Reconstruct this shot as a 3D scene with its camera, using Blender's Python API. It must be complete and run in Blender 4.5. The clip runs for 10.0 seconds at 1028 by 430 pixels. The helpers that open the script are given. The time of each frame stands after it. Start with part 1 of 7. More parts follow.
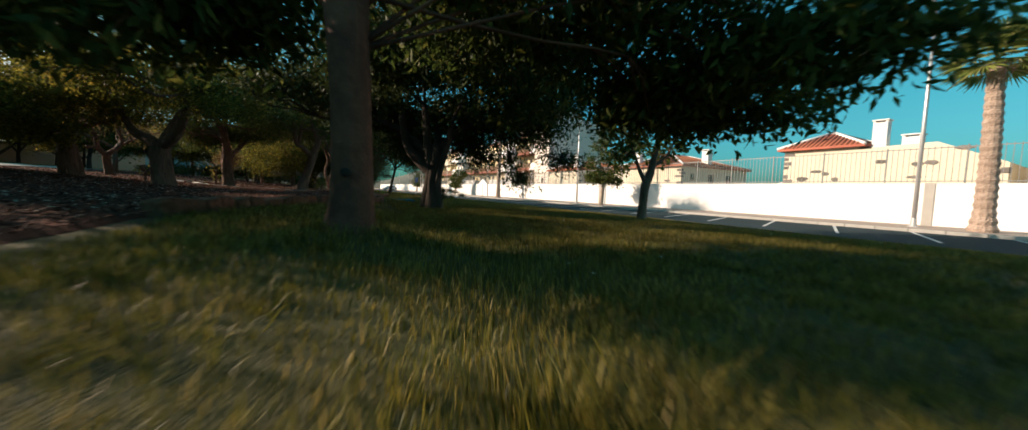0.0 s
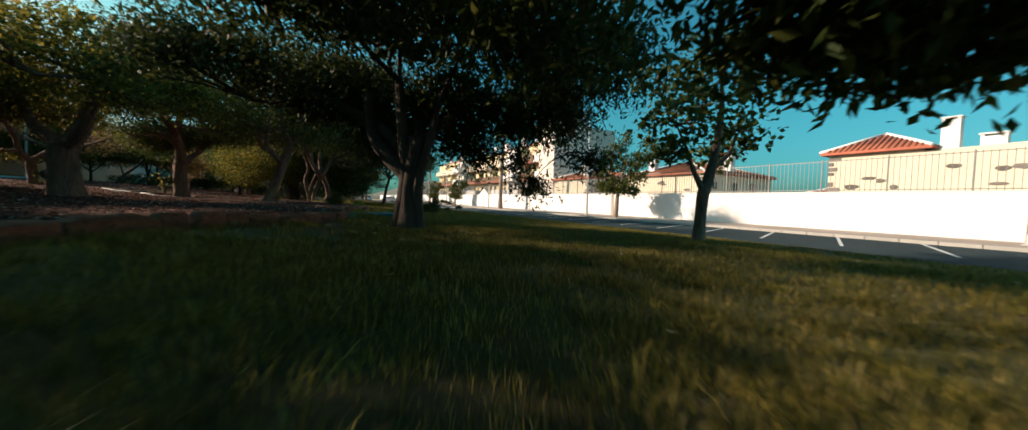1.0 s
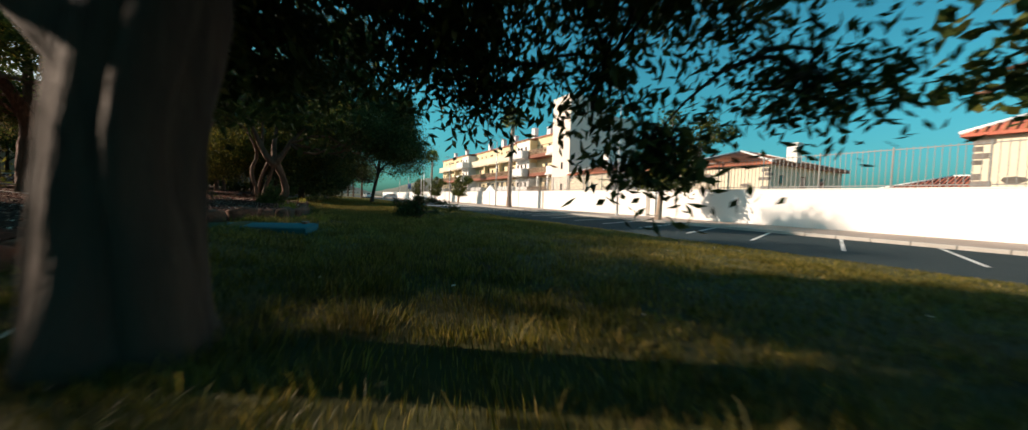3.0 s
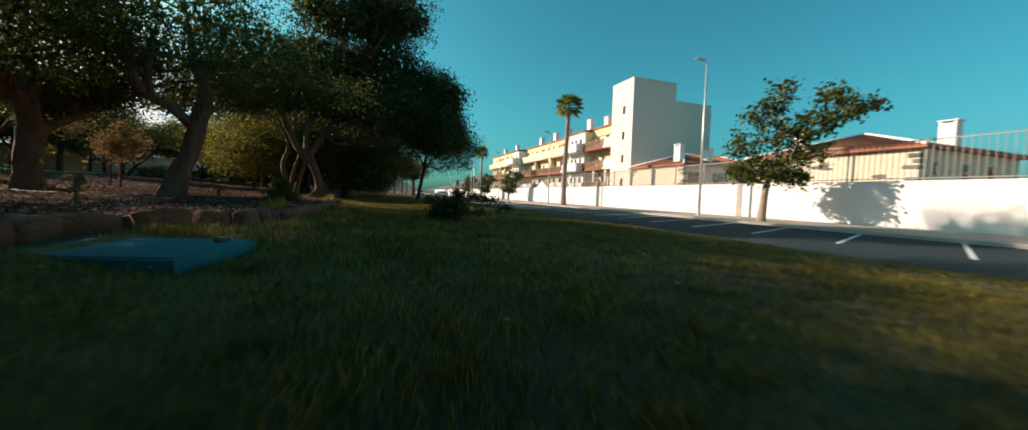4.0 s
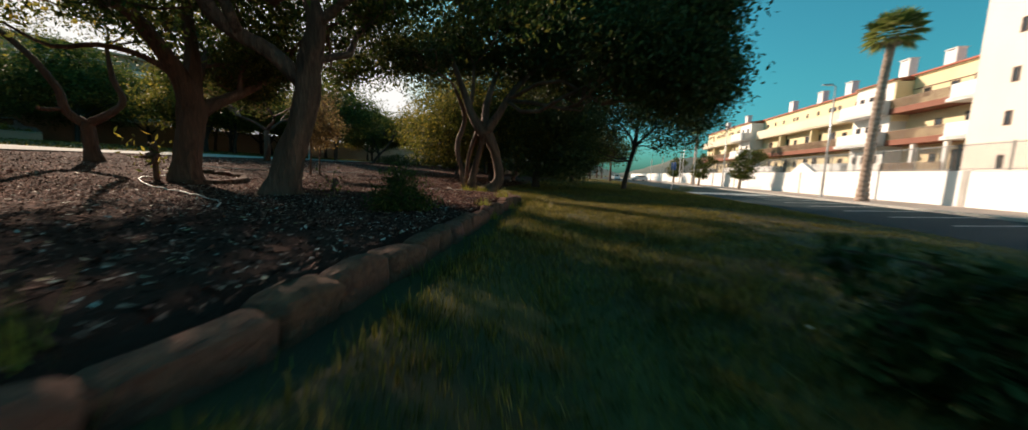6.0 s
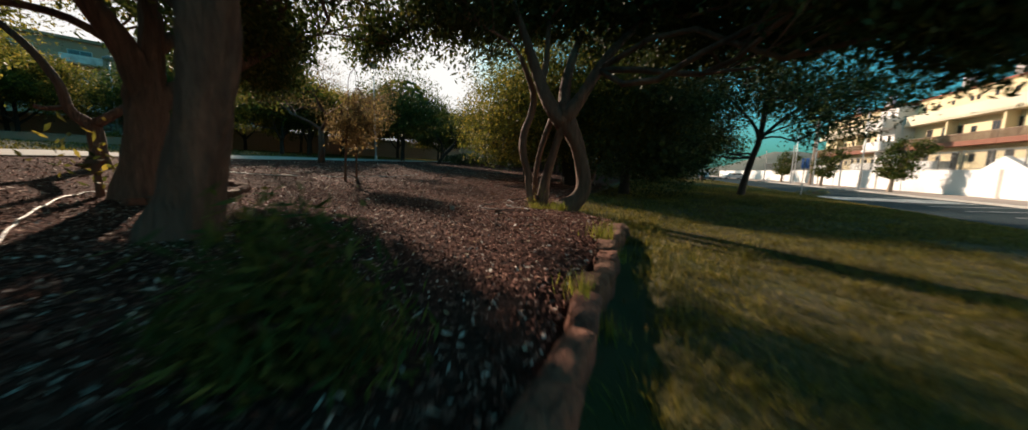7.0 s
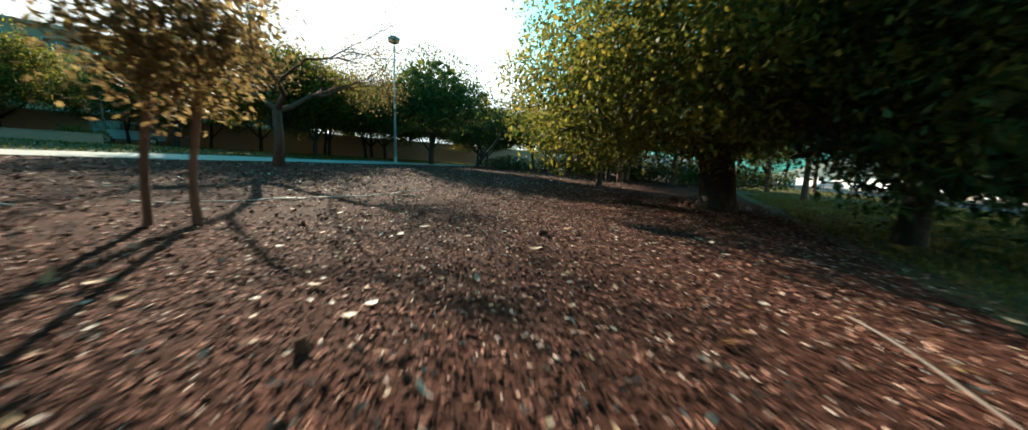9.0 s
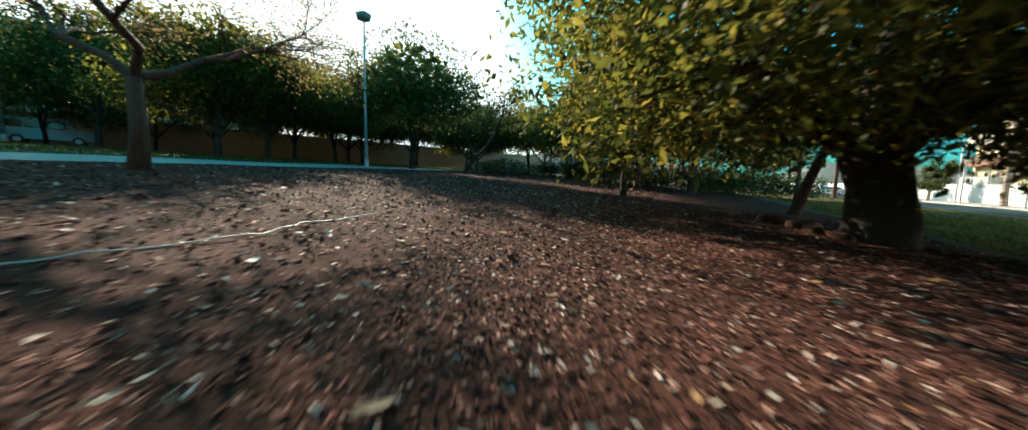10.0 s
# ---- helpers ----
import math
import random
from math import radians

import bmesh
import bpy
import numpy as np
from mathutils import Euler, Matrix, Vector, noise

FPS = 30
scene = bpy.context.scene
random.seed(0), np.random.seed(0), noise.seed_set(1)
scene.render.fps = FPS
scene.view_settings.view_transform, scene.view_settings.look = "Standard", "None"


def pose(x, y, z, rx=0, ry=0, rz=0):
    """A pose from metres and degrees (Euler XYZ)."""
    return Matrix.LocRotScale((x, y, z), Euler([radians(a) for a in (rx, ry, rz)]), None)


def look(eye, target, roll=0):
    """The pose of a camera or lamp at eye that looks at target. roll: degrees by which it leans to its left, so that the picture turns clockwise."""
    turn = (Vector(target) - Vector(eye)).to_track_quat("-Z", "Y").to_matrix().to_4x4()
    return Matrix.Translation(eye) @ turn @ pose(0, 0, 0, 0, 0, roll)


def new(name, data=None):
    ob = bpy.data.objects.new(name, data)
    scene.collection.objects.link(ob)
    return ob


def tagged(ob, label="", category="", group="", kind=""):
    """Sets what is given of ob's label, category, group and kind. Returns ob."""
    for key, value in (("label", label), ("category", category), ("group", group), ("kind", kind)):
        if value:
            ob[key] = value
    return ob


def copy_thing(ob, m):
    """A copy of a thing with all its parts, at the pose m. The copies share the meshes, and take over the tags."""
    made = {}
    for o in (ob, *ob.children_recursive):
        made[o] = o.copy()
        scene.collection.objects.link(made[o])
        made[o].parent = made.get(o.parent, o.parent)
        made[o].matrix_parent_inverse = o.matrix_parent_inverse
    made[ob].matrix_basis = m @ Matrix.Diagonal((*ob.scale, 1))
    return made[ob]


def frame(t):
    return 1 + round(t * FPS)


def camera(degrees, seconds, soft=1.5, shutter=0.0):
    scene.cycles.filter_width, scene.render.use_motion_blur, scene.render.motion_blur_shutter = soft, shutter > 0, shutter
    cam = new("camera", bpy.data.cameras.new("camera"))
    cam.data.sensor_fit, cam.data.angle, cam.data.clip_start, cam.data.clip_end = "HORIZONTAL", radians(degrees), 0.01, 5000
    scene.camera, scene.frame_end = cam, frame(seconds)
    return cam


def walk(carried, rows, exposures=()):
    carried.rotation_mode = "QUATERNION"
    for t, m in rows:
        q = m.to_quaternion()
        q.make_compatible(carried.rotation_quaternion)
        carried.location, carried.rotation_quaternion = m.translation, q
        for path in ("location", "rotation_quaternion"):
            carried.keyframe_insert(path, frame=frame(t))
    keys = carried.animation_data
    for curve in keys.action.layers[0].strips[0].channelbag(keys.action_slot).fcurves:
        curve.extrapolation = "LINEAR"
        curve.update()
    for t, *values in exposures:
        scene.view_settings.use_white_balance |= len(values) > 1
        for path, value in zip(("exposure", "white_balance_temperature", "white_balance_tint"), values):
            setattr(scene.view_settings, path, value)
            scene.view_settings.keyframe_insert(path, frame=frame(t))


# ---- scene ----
cam = camera(111.4, 10.0, soft=1.4, shutter=0.35)
PATH = [
    (0, (-0.614, 7.112, 0.487), (-0.502, 9.104, 0.346), 1.7),
    (1, (-0.674, 10.364, 0.496), (-0.572, 12.36, 0.414), 1.5),
    (1.5, (-0.67, 11.909, 0.521), (-0.569, 13.905, 0.45), 1.5),
    (2, (-0.665, 13.439, 0.554), (-0.567, 15.435, 0.475), 1.8),
    (2.5, (-0.79, 14.871, 0.54), (-0.683, 16.867, 0.45), 1.8),
    (4, (-1.451, 19.697, 0.444), (-1.659, 21.682, 0.323), 1.4),
    (4.5, (-1.869, 21.342, 0.45), (-2.316, 23.286, 0.299), 1.8),
    (5, (-2.613, 22.916, 0.504), (-3.351, 24.765, 0.32), 1.5),
    (5.5, (-3.616, 24.391, 0.562), (-4.595, 26.122, 0.346), 1.4),
    (6.8, (-6.83, 28.026, 0.819), (-8.255, 29.404, 0.559), 1.2),
    (7, (-7.395, 28.552, 0.853), (-8.864, 29.884, 0.588), 1.1),
    (7.4, (-8.632, 29.563, 0.896), (-10.168, 30.812, 0.61), 1.7),
    (7.5, (-8.961, 29.8, 0.901), (-10.518, 31.027, 0.634), 1.2),
    (8, (-10.722, 30.891, 0.943), (-12.32, 32.064, 0.674), 1.3),
    (8.5, (-12.553, 31.903, 0.941), (-14.165, 33.059, 0.683), 1.4),
    (9, (-14.35, 32.895, 0.938), (-15.961, 34.055, 0.694), 1.5),
    (9.5, (-16.107, 33.826, 0.952), (-17.705, 35.008, 0.727), 1.5),
    (10, (-17.905, 34.856, 0.95), (-19.481, 36.068, 0.738), 1.4),
]
walk(cam, [(t, look(eye, target, roll)) for t, eye, target, roll in PATH], exposures=[(0.0, 0.6, 6500, 10), (7.0, 0.6, 6500, 10), (7.5, 0.72, 6500, 10), (8.0, 1.2, 6400, 7), (8.5, 1.55, 6050, 0), (9.0, 1.58, 5800, -6), (10.0, 1.5, 5700, -7)])

# ---- light ----
SUN_YAW, SUN_ELEV = 83.0, 23.0
TO_SUN = Vector((-math.sin(radians(SUN_YAW)) * math.cos(radians(SUN_ELEV)), math.cos(radians(SUN_YAW)) * math.cos(radians(SUN_ELEV)), math.sin(radians(SUN_ELEV))))
world = bpy.data.worlds.new("sky")
scene.world = world
world.use_nodes = True
wn, wl = world.node_tree.nodes, world.node_tree.links
bg = wn["Background"]
sky = wn.new("ShaderNodeTexSky")
sky.sky_type, sky.sun_disc = "NISHITA", False
sky.sun_elevation = radians(SUN_ELEV)
sky.sun_rotation = math.atan2(TO_SUN.x, TO_SUN.y)
sky.altitude, sky.air_density, sky.dust_density, sky.ozone_density = 0.0, 1.0, 2.6, 2.2
hue = wn.new("ShaderNodeMixRGB")
hue.blend_type = "MULTIPLY"
hue.inputs[0].default_value = 1.0
# bluer air low down, greener overhead
geo, split, tint = wn.new("ShaderNodeTexCoord"), wn.new("ShaderNodeSeparateXYZ"), wn.new("ShaderNodeValToRGB")
tint.color_ramp.elements[0].position, tint.color_ramp.elements[0].color = 0.0, (0.35, 1.15, 1.26, 1)
tint.color_ramp.elements[1].position, tint.color_ramp.elements[1].color = 0.22, (0.335, 1.29, 1.13, 1)
wl.new(geo.outputs["Generated"], split.inputs[0])
wl.new(split.outputs[2], tint.inputs[0])
wl.new(tint.outputs[0], hue.inputs[2])
wl.new(sky.outputs[0], hue.inputs[1])
# towards the sun the haze whitens the sky
bright, glare, haze = wn.new("ShaderNodeRGBToBW"), wn.new("ShaderNodeMapRange"), wn.new("ShaderNodeMixRGB")
glare.inputs[1].default_value, glare.inputs[2].default_value = 3.0, 12.0
warm = wn.new("ShaderNodeMixRGB")
warm.blend_type = "MULTIPLY"
warm.inputs[0].default_value = 1.0
warm.inputs[2].default_value = (1.02, 0.96, 0.86, 1)
wl.new(sky.outputs[0], warm.inputs[1])
wl.new(sky.outputs[0], bright.inputs[0])
wl.new(bright.outputs[0], glare.inputs[0])
wl.new(glare.outputs[0], haze.inputs[0])
wl.new(hue.outputs[0], haze.inputs[1])
wl.new(warm.outputs[0], haze.inputs[2])
cap = wn.new("ShaderNodeMixRGB")
cap.blend_type = "DARKEN"
cap.inputs[0].default_value = 1.0
cap.inputs[2].default_value = (8.5, 8.3, 8.0, 1)
wl.new(haze.outputs[0], cap.inputs[1])
wl.new(cap.outputs[0], bg.inputs[0])
bg.inputs[1].default_value = 0.08
sun = new("sun", bpy.data.lights.new("sun", "SUN"))
sun.data.energy, sun.data.angle, sun.data.color = 5.0, radians(0.6), (1.0, 0.78, 0.60)
sun.matrix_world = look(TO_SUN * 50, (0, 0, 0))

# ---- the street's frame: s along the wall, v from the wall towards the park ----
U, N, O = Vector((-0.437, 0.8995, 0)), Vector((-0.8995, -0.437, 0)), Vector((10.33, 43.2, 0))
ST = Matrix(((U.x, N.x, 0, O.x), (U.y, N.y, 0, O.y), (0, 0, 1, 0), (0, 0, 0, 1)))
Z_PAVE, Z_ROAD = -0.62, -0.74
rng = np.random.default_rng(7)


def sv(x, y):
    dx, dy = np.asarray(x) - O.x, np.asarray(y) - O.y
    return dx * U.x + dy * U.y, dx * N.x + dy * N.y


def lump(x, y, a=0.03, f=0.55):
    return a * (np.sin(f * x + 1.3) * np.sin(f * 0.83 * y + 0.4) + 0.5 * np.sin(2.1 * f * x - 0.7 * y) * np.sin(1.7 * f * y + 2.0))


def land(v):
    return np.interp(v, [-400, -30, -1, 0, 12.3, 12.6, 15.8, 18.4, 22.6, 25, 29.5, 33, 38, 45, 53, 68, 85, 900],
                     [-0.9, -0.9, -0.9, -0.9, -0.9, -0.60, -0.38, -0.26, -0.17, -0.02, 0.18, 0.45, 0.88, 1.32, 1.75, 2.4, 2.7, 3.0])


def edge_v(s):
    return np.interp(s, [-60, -40, -27, -22.6, -19.5, -17.6, -15.5, -13, -11.2, -10, -8, -5, -1.5, 0.0, 1, 2, 3, 6, 40, 90],
                     [27.6, 27.4, 27.2, 27.0, 26.0, 24.8, 23.8, 23.7, 23.7, 22.8, 22.5, 22.6, 22.75, 22.8, 23.4, 24.0, 24.3, 24.6, 24.8, 25])


def far_v(s):
    """Where the mulch ends at the paved way."""
    return np.clip(40.6 + 0.22 * (np.asarray(s) - 7.5), 38.5, 46.5)


def turf_bank(s, v):
    """A bare trench along the edging stones, and the turf's raised rim beside it."""
    off = edge_v(s) - v
    along = np.clip((s + 24) / 2, 0, 1) * np.clip((1 - s) / 2, 0, 1)
    return along * np.interp(off, [-0.3, 0.0, 0.3, 0.48, 0.75, 1.5], [0.0, 0.02, 0.02, 0.085, 0.075, 0.0])


def lawn_z(x, y):
    s, v = sv(x, y)
    fade = np.clip((v - 12.5) / 3, 0, 1)
    return land(v) + lump(np.asarray(x), np.asarray(y)) * fade + turf_bank(s, v) + 0.15 * np.exp(-((np.asarray(x) + 1.78) ** 2 + (np.asarray(y) - 10.05) ** 2) / 0.4)


def bed_z(x, y):
    s, v = sv(x, y)
    flat = np.interp(v, [20, 24, 26, 29.5, 33, 38, 45, 53], [0.07, 0.07, 0.10, 0.2, 0.45, 0.88, 1.32, 1.75])
    k = np.clip((3.5 - s) / 3.5, 0, 1)
    return flat * k + (1 - k) * np.maximum(land(v) + 0.03, -0.1) + lump(np.asarray(x), np.asarray(y), 0.025) + 0.006


def ground_z(x, y):
    s, v = sv(x, y)
    return float(np.where(v > edge_v(s), bed_z(x, y), lawn_z(x, y)))


# ---- materials ----
def material(name, colours, rough=0.8, grain=30.0, blotch=1.5, bump=0.3, metal=0.0, spread=0.0, translucent=0.0, spec=0.4, bump_scale=None, depth=0.03, island=False, coat=0.0, stretch=1.0):
    """colours: two or three base colours, mixed by a fine and a coarse noise; spread: how far pieces differ."""
    m = bpy.data.materials.new(name)
    m.use_nodes = True
    n, l = m.node_tree.nodes, m.node_tree.links
    p = n["Principled BSDF"]
    p.inputs["Roughness"].default_value, p.inputs["Metallic"].default_value = rough, metal
    p.inputs["Specular IOR Level"].default_value = spec
    p.inputs["Coat Weight"].default_value = coat
    tc, co = n.new("ShaderNodeTexCoord"), n.new("ShaderNodeMapping")
    co.inputs["Scale"].default_value = (1, 1, stretch)
    l.new(tc.outputs["Object"], co.inputs["Vector"])
    fine, coarse = n.new("ShaderNodeTexNoise"), n.new("ShaderNodeTexNoise")
    fine.inputs["Scale"].default_value, fine.inputs["Detail"].default_value = grain, 5
    coarse.inputs["Scale"].default_value, coarse.inputs["Detail"].default_value = blotch, 4
    for t in (fine, coarse):
        l.new(co.outputs["Vector"], t.inputs["Vector"])
    ramp = n.new("ShaderNodeValToRGB")
    ramp.color_ramp.elements[0].position, ramp.color_ramp.elements[1].position = 0.32, 0.68
    ramp.color_ramp.elements[0].color = (*colours[0], 1)
    ramp.color_ramp.elements[1].color = (*colours[1], 1)
    mixv = n.new("ShaderNodeMath")
    mixv.operation = "MULTIPLY_ADD"
    mixv.inputs[1].default_value = 0.5
    half = n.new("ShaderNodeMath")
    half.operation = "MULTIPLY"
    half.inputs[1].default_value = 0.5
    l.new(fine.outputs[0], half.inputs[0])
    l.new(coarse.outputs[0], mixv.inputs[0])
    l.new(half.outputs[0], mixv.inputs[2])
    l.new(mixv.outputs[0], ramp.inputs[0])
    out = ramp.outputs[0]
    if len(colours) > 2:
        third = n.new("ShaderNodeMixRGB")
        third.inputs[2].default_value = (*colours[2], 1)
        big = n.new("ShaderNodeTexNoise")
        big.inputs["Scale"].default_value, big.inputs["Detail"].default_value = blotch * 0.37, 6
        l.new(co.outputs["Vector"], big.inputs["Vector"])
        r2 = n.new("ShaderNodeValToRGB")
        r2.color_ramp.elements[0].position, r2.color_ramp.elements[1].position = 0.45, 0.68
        l.new(big.outputs[0], r2.inputs[0])
        l.new(r2.outputs[0], third.inputs[0])
        l.new(out, third.inputs[1])
        out = third.outputs[0]
    if spread:
        if island:
            src = n.new("ShaderNodeNewGeometry").outputs["Random Per Island"]
        else:
            src = n.new("ShaderNodeObjectInfo").outputs["Random"]
        hsv = n.new("ShaderNodeHueSaturation")
        mr = n.new("ShaderNodeMapRange")
        mr.inputs[3].default_value, mr.inputs[4].default_value = 1 - spread, 1 + spread
        l.new(src, mr.inputs[0])
        l.new(mr.outputs[0], hsv.inputs["Value"])
        mh = n.new("ShaderNodeMapRange")
        mh.inputs[3].default_value, mh.inputs[4].default_value = 0.5 + 0.03 * spread, 0.5 - 0.05 * spread
        l.new(src, mh.inputs[0])
        l.new(mh.outputs[0], hsv.inputs["Hue"])
        l.new(out, hsv.inputs["Color"])
        out = hsv.outputs[0]
    l.new(out, p.inputs["Base Color"])
    if bump:
        b = n.new("ShaderNodeBump")
        b.inputs["Strength"].default_value, b.inputs["Distance"].default_value = bump, depth
        if bump_scale:
            bt = n.new("ShaderNodeTexNoise")
            bt.inputs["Scale"].default_value, bt.inputs["Detail"].default_value = bump_scale, 6
            l.new(co.outputs["Vector"], bt.inputs["Vector"])
            l.new(bt.outputs[0], b.inputs["Height"])
        else:
            l.new(fine.outputs[0], b.inputs["Height"])
        l.new(b.outputs[0], p.inputs["Normal"])
    if translucent:
        tr = n.new("ShaderNodeBsdfTranslucent")
        mix = n.new("ShaderNodeMixShader")
        mix.inputs[0].default_value = translucent
        l.new(out, tr.inputs[0])
        l.new(p.outputs[0], mix.inputs[1])
        l.new(tr.outputs[0], mix.inputs[2])
        l.new(mix.outputs[0], n["Material Output"].inputs[0])
    return m


def pieces_material(name, stops, rough=0.7, translucent=0.0, spec=0.3):
    """A colour for each loose piece, from the given stops, with a little noise inside it."""
    m = bpy.data.materials.new(name)
    m.use_nodes = True
    n, l = m.node_tree.nodes, m.node_tree.links
    p = n["Principled BSDF"]
    p.inputs["Roughness"].default_value, p.inputs["Specular IOR Level"].default_value = rough, spec
    geo, ramp = n.new("ShaderNodeNewGeometry"), n.new("ShaderNodeValToRGB")
    e = ramp.color_ramp.elements
    while len(e) < len(stops):
        e.new(0.5)
    for el, (pos, c) in zip(e, stops):
        el.position, el.color = pos, (*c, 1)
    l.new(geo.outputs["Random Per Island"], ramp.inputs[0])
    co, tex, mul = n.new("ShaderNodeTexCoord"), n.new("ShaderNodeTexNoise"), n.new("ShaderNodeHueSaturation")
    tex.inputs["Scale"].default_value = 3.0
    l.new(co.outputs["Object"], tex.inputs["Vector"])
    mr = n.new("ShaderNodeMapRange")
    mr.inputs[1].default_value, mr.inputs[2].default_value, mr.inputs[3].default_value, mr.inputs[4].default_value = 0.3, 0.7, 0.7, 1.3
    l.new(tex.outputs[0], mr.inputs[0])
    l.new(mr.outputs[0], mul.inputs["Value"])
    l.new(ramp.outputs[0], mul.inputs["Color"])
    l.new(mul.outputs[0], p.inputs["Base Color"])
    if translucent:
        tr, mix = n.new("ShaderNodeBsdfTranslucent"), n.new("ShaderNodeMixShader")
        mix.inputs[0].default_value = translucent
        l.new(mul.outputs[0], tr.inputs[0])
        l.new(p.outputs[0], mix.inputs[1])
        l.new(tr.outputs[0], mix.inputs[2])
        l.new(mix.outputs[0], n["Material Output"].inputs[0])
    return m


M_SOIL = material("turf_soil", [(0.04, 0.045, 0.012), (0.085, 0.08, 0.02), (0.06, 0.04, 0.02)], 0.95, 60, 0.9, 0.6)
M_BLADE = pieces_material("grass_blades", [(0, (0.04, 0.047, 0.007)), (0.45, (0.108, 0.101, 0.014)), (0.8, (0.23, 0.185, 0.03)), (1, (0.37, 0.265, 0.085))], 0.55, 0.45)
M_TUFT = pieces_material("tuft_blades", [(0, (0.12, 0.14, 0.02)), (0.6, (0.27, 0.25, 0.03)), (1, (0.42, 0.34, 0.07))], 0.5, 0.45)
M_MULCH = material("bark_mulch", [(0.033, 0.013, 0.009), (0.115, 0.047, 0.033), (0.065, 0.029, 0.021)], 1.0, 45, 2.0, 1.0, bump_scale=38, spec=0.08)
M_CHIP = pieces_material("bark_chips", [(0, (0.026, 0.009, 0.006)), (0.5, (0.112, 0.045, 0.032)), (0.82, (0.245, 0.108, 0.079)), (0.94, (0.42, 0.23, 0.17)), (1, (0.66, 0.54, 0.46))], 0.9, spec=0.1)
M_LITTER = pieces_material("dry_leaves", [(0, (0.30, 0.13, 0.04)), (0.35, (0.42, 0.27, 0.13)), (0.7, (0.55, 0.45, 0.34)), (1, (0.68, 0.60, 0.52))], 0.6, 0.15)
M_BARK = material("bark_brown", [(0.065, 0.032, 0.021), (0.21, 0.108, 0.068), (0.14, 0.082, 0.056)], 0.9, 16, 4.0, 1.0, bump_scale=15, depth=0.09, stretch=0.2)
M_BARK_GREY = material("bark_grey", [(0.06, 0.03, 0.019), (0.19, 0.10, 0.062), (0.25, 0.15, 0.10)], 0.85, 14, 4.0, 0.9, bump_scale=16, depth=0.06, stretch=0.2)
M_BARK_DARK = material("bark_dark", [(0.024, 0.016, 0.012), (0.07, 0.047, 0.032), (0.05, 0.037, 0.028)], 0.9, 16, 4.0, 1.0, bump_scale=24, stretch=0.22)
M_BARK_PALE = material("bark_pale", [(0.27, 0.2, 0.15), (0.46, 0.37, 0.29), (0.38, 0.29, 0.22)], 0.85, 16, 4.0, 0.8, bump_scale=22, stretch=0.25)
M_BARK_RED = material("bark_red_brown", [(0.055, 0.018, 0.010), (0.165, 0.055, 0.028), (0.21, 0.082, 0.045)], 0.85, 10, 2.6, 0.6, bump_scale=18)
M_PALM = material("palm_bark", [(0.23, 0.165, 0.125), (0.56, 0.43, 0.35), (0.34, 0.25, 0.19)], 0.95, 16, 5, 1.0, depth=0.08)
M_LEAF = pieces_material("leaves_dark", [(0, (0.032, 0.055, 0.014)), (0.6, (0.068, 0.098, 0.022)), (1, (0.15, 0.15, 0.032))], 0.6, 0.42, 0.2)
M_LEAF_D = pieces_material("leaves_deep_green", [(0, (0.03, 0.047, 0.014)), (0.6, (0.058, 0.08, 0.022)), (1, (0.115, 0.115, 0.028))], 0.6, 0.25, 0.2)
M_LEAF_Y = pieces_material("leaves_olive", [(0, (0.045, 0.06, 0.012)), (0.5, (0.13, 0.13, 0.024)), (0.9, (0.27, 0.215, 0.034)), (1, (0.40, 0.27, 0.05))], 0.6, 0.6, 0.2)
M_LEAF_G = pieces_material("leaves_green", [(0, (0.035, 0.06, 0.014)), (0.6, (0.08, 0.11, 0.024)), (1, (0.18, 0.16, 0.035))], 0.6, 0.42, 0.2)
M_LEAF_R = pieces_material("leaves_reddish", [(0, (0.10, 0.065, 0.03)), (0.5, (0.20, 0.13, 0.055)), (1, (0.34, 0.24, 0.09))], 0.6, 0.6, 0.2)
M_LEAF_PALM = pieces_material("palm_leaves", [(0, (0.13, 0.18, 0.04)), (0.7, (0.27, 0.3, 0.08)), (1, (0.45, 0.4, 0.17))], 0.45, 0.5, 0.4)
M_WHITE = material("white_render", [(0.78, 0.77, 0.76), (0.84, 0.83, 0.82), (0.74, 0.72, 0.70)], 0.85, 9, 0.6, 0.12)
M_TOWER = material("tower_render", [(0.78, 0.69, 0.61), (0.82, 0.73, 0.65), (0.74, 0.65, 0.57)], 0.9, 6, 0.35, 0.1)
M_CREAM = material("cream_render", [(0.69, 0.62, 0.48), (0.75, 0.68, 0.54), (0.65, 0.58, 0.45)], 0.85, 7, 0.5, 0.15)
M_YELLOW = material("yellow_render", [(0.72, 0.61, 0.38), (0.78, 0.67, 0.43), (0.69, 0.58, 0.36)], 0.85, 7, 0.5, 0.1)
M_TILE = material("terracotta_tiles", [(0.30, 0.095, 0.05), (0.46, 0.17, 0.09), (0.22, 0.08, 0.05)], 0.75, 12, 1.5, 0.3, spread=0.25)
M_MAROON = material("red_brown_balcony", [(0.20, 0.07, 0.045), (0.26, 0.10, 0.06)], 0.7, 10, 1, 0.1)
M_RAIL = material("brown_railing", [(0.20, 0.13, 0.085), (0.28, 0.19, 0.12)], 0.6, 15, 2, 0.1)
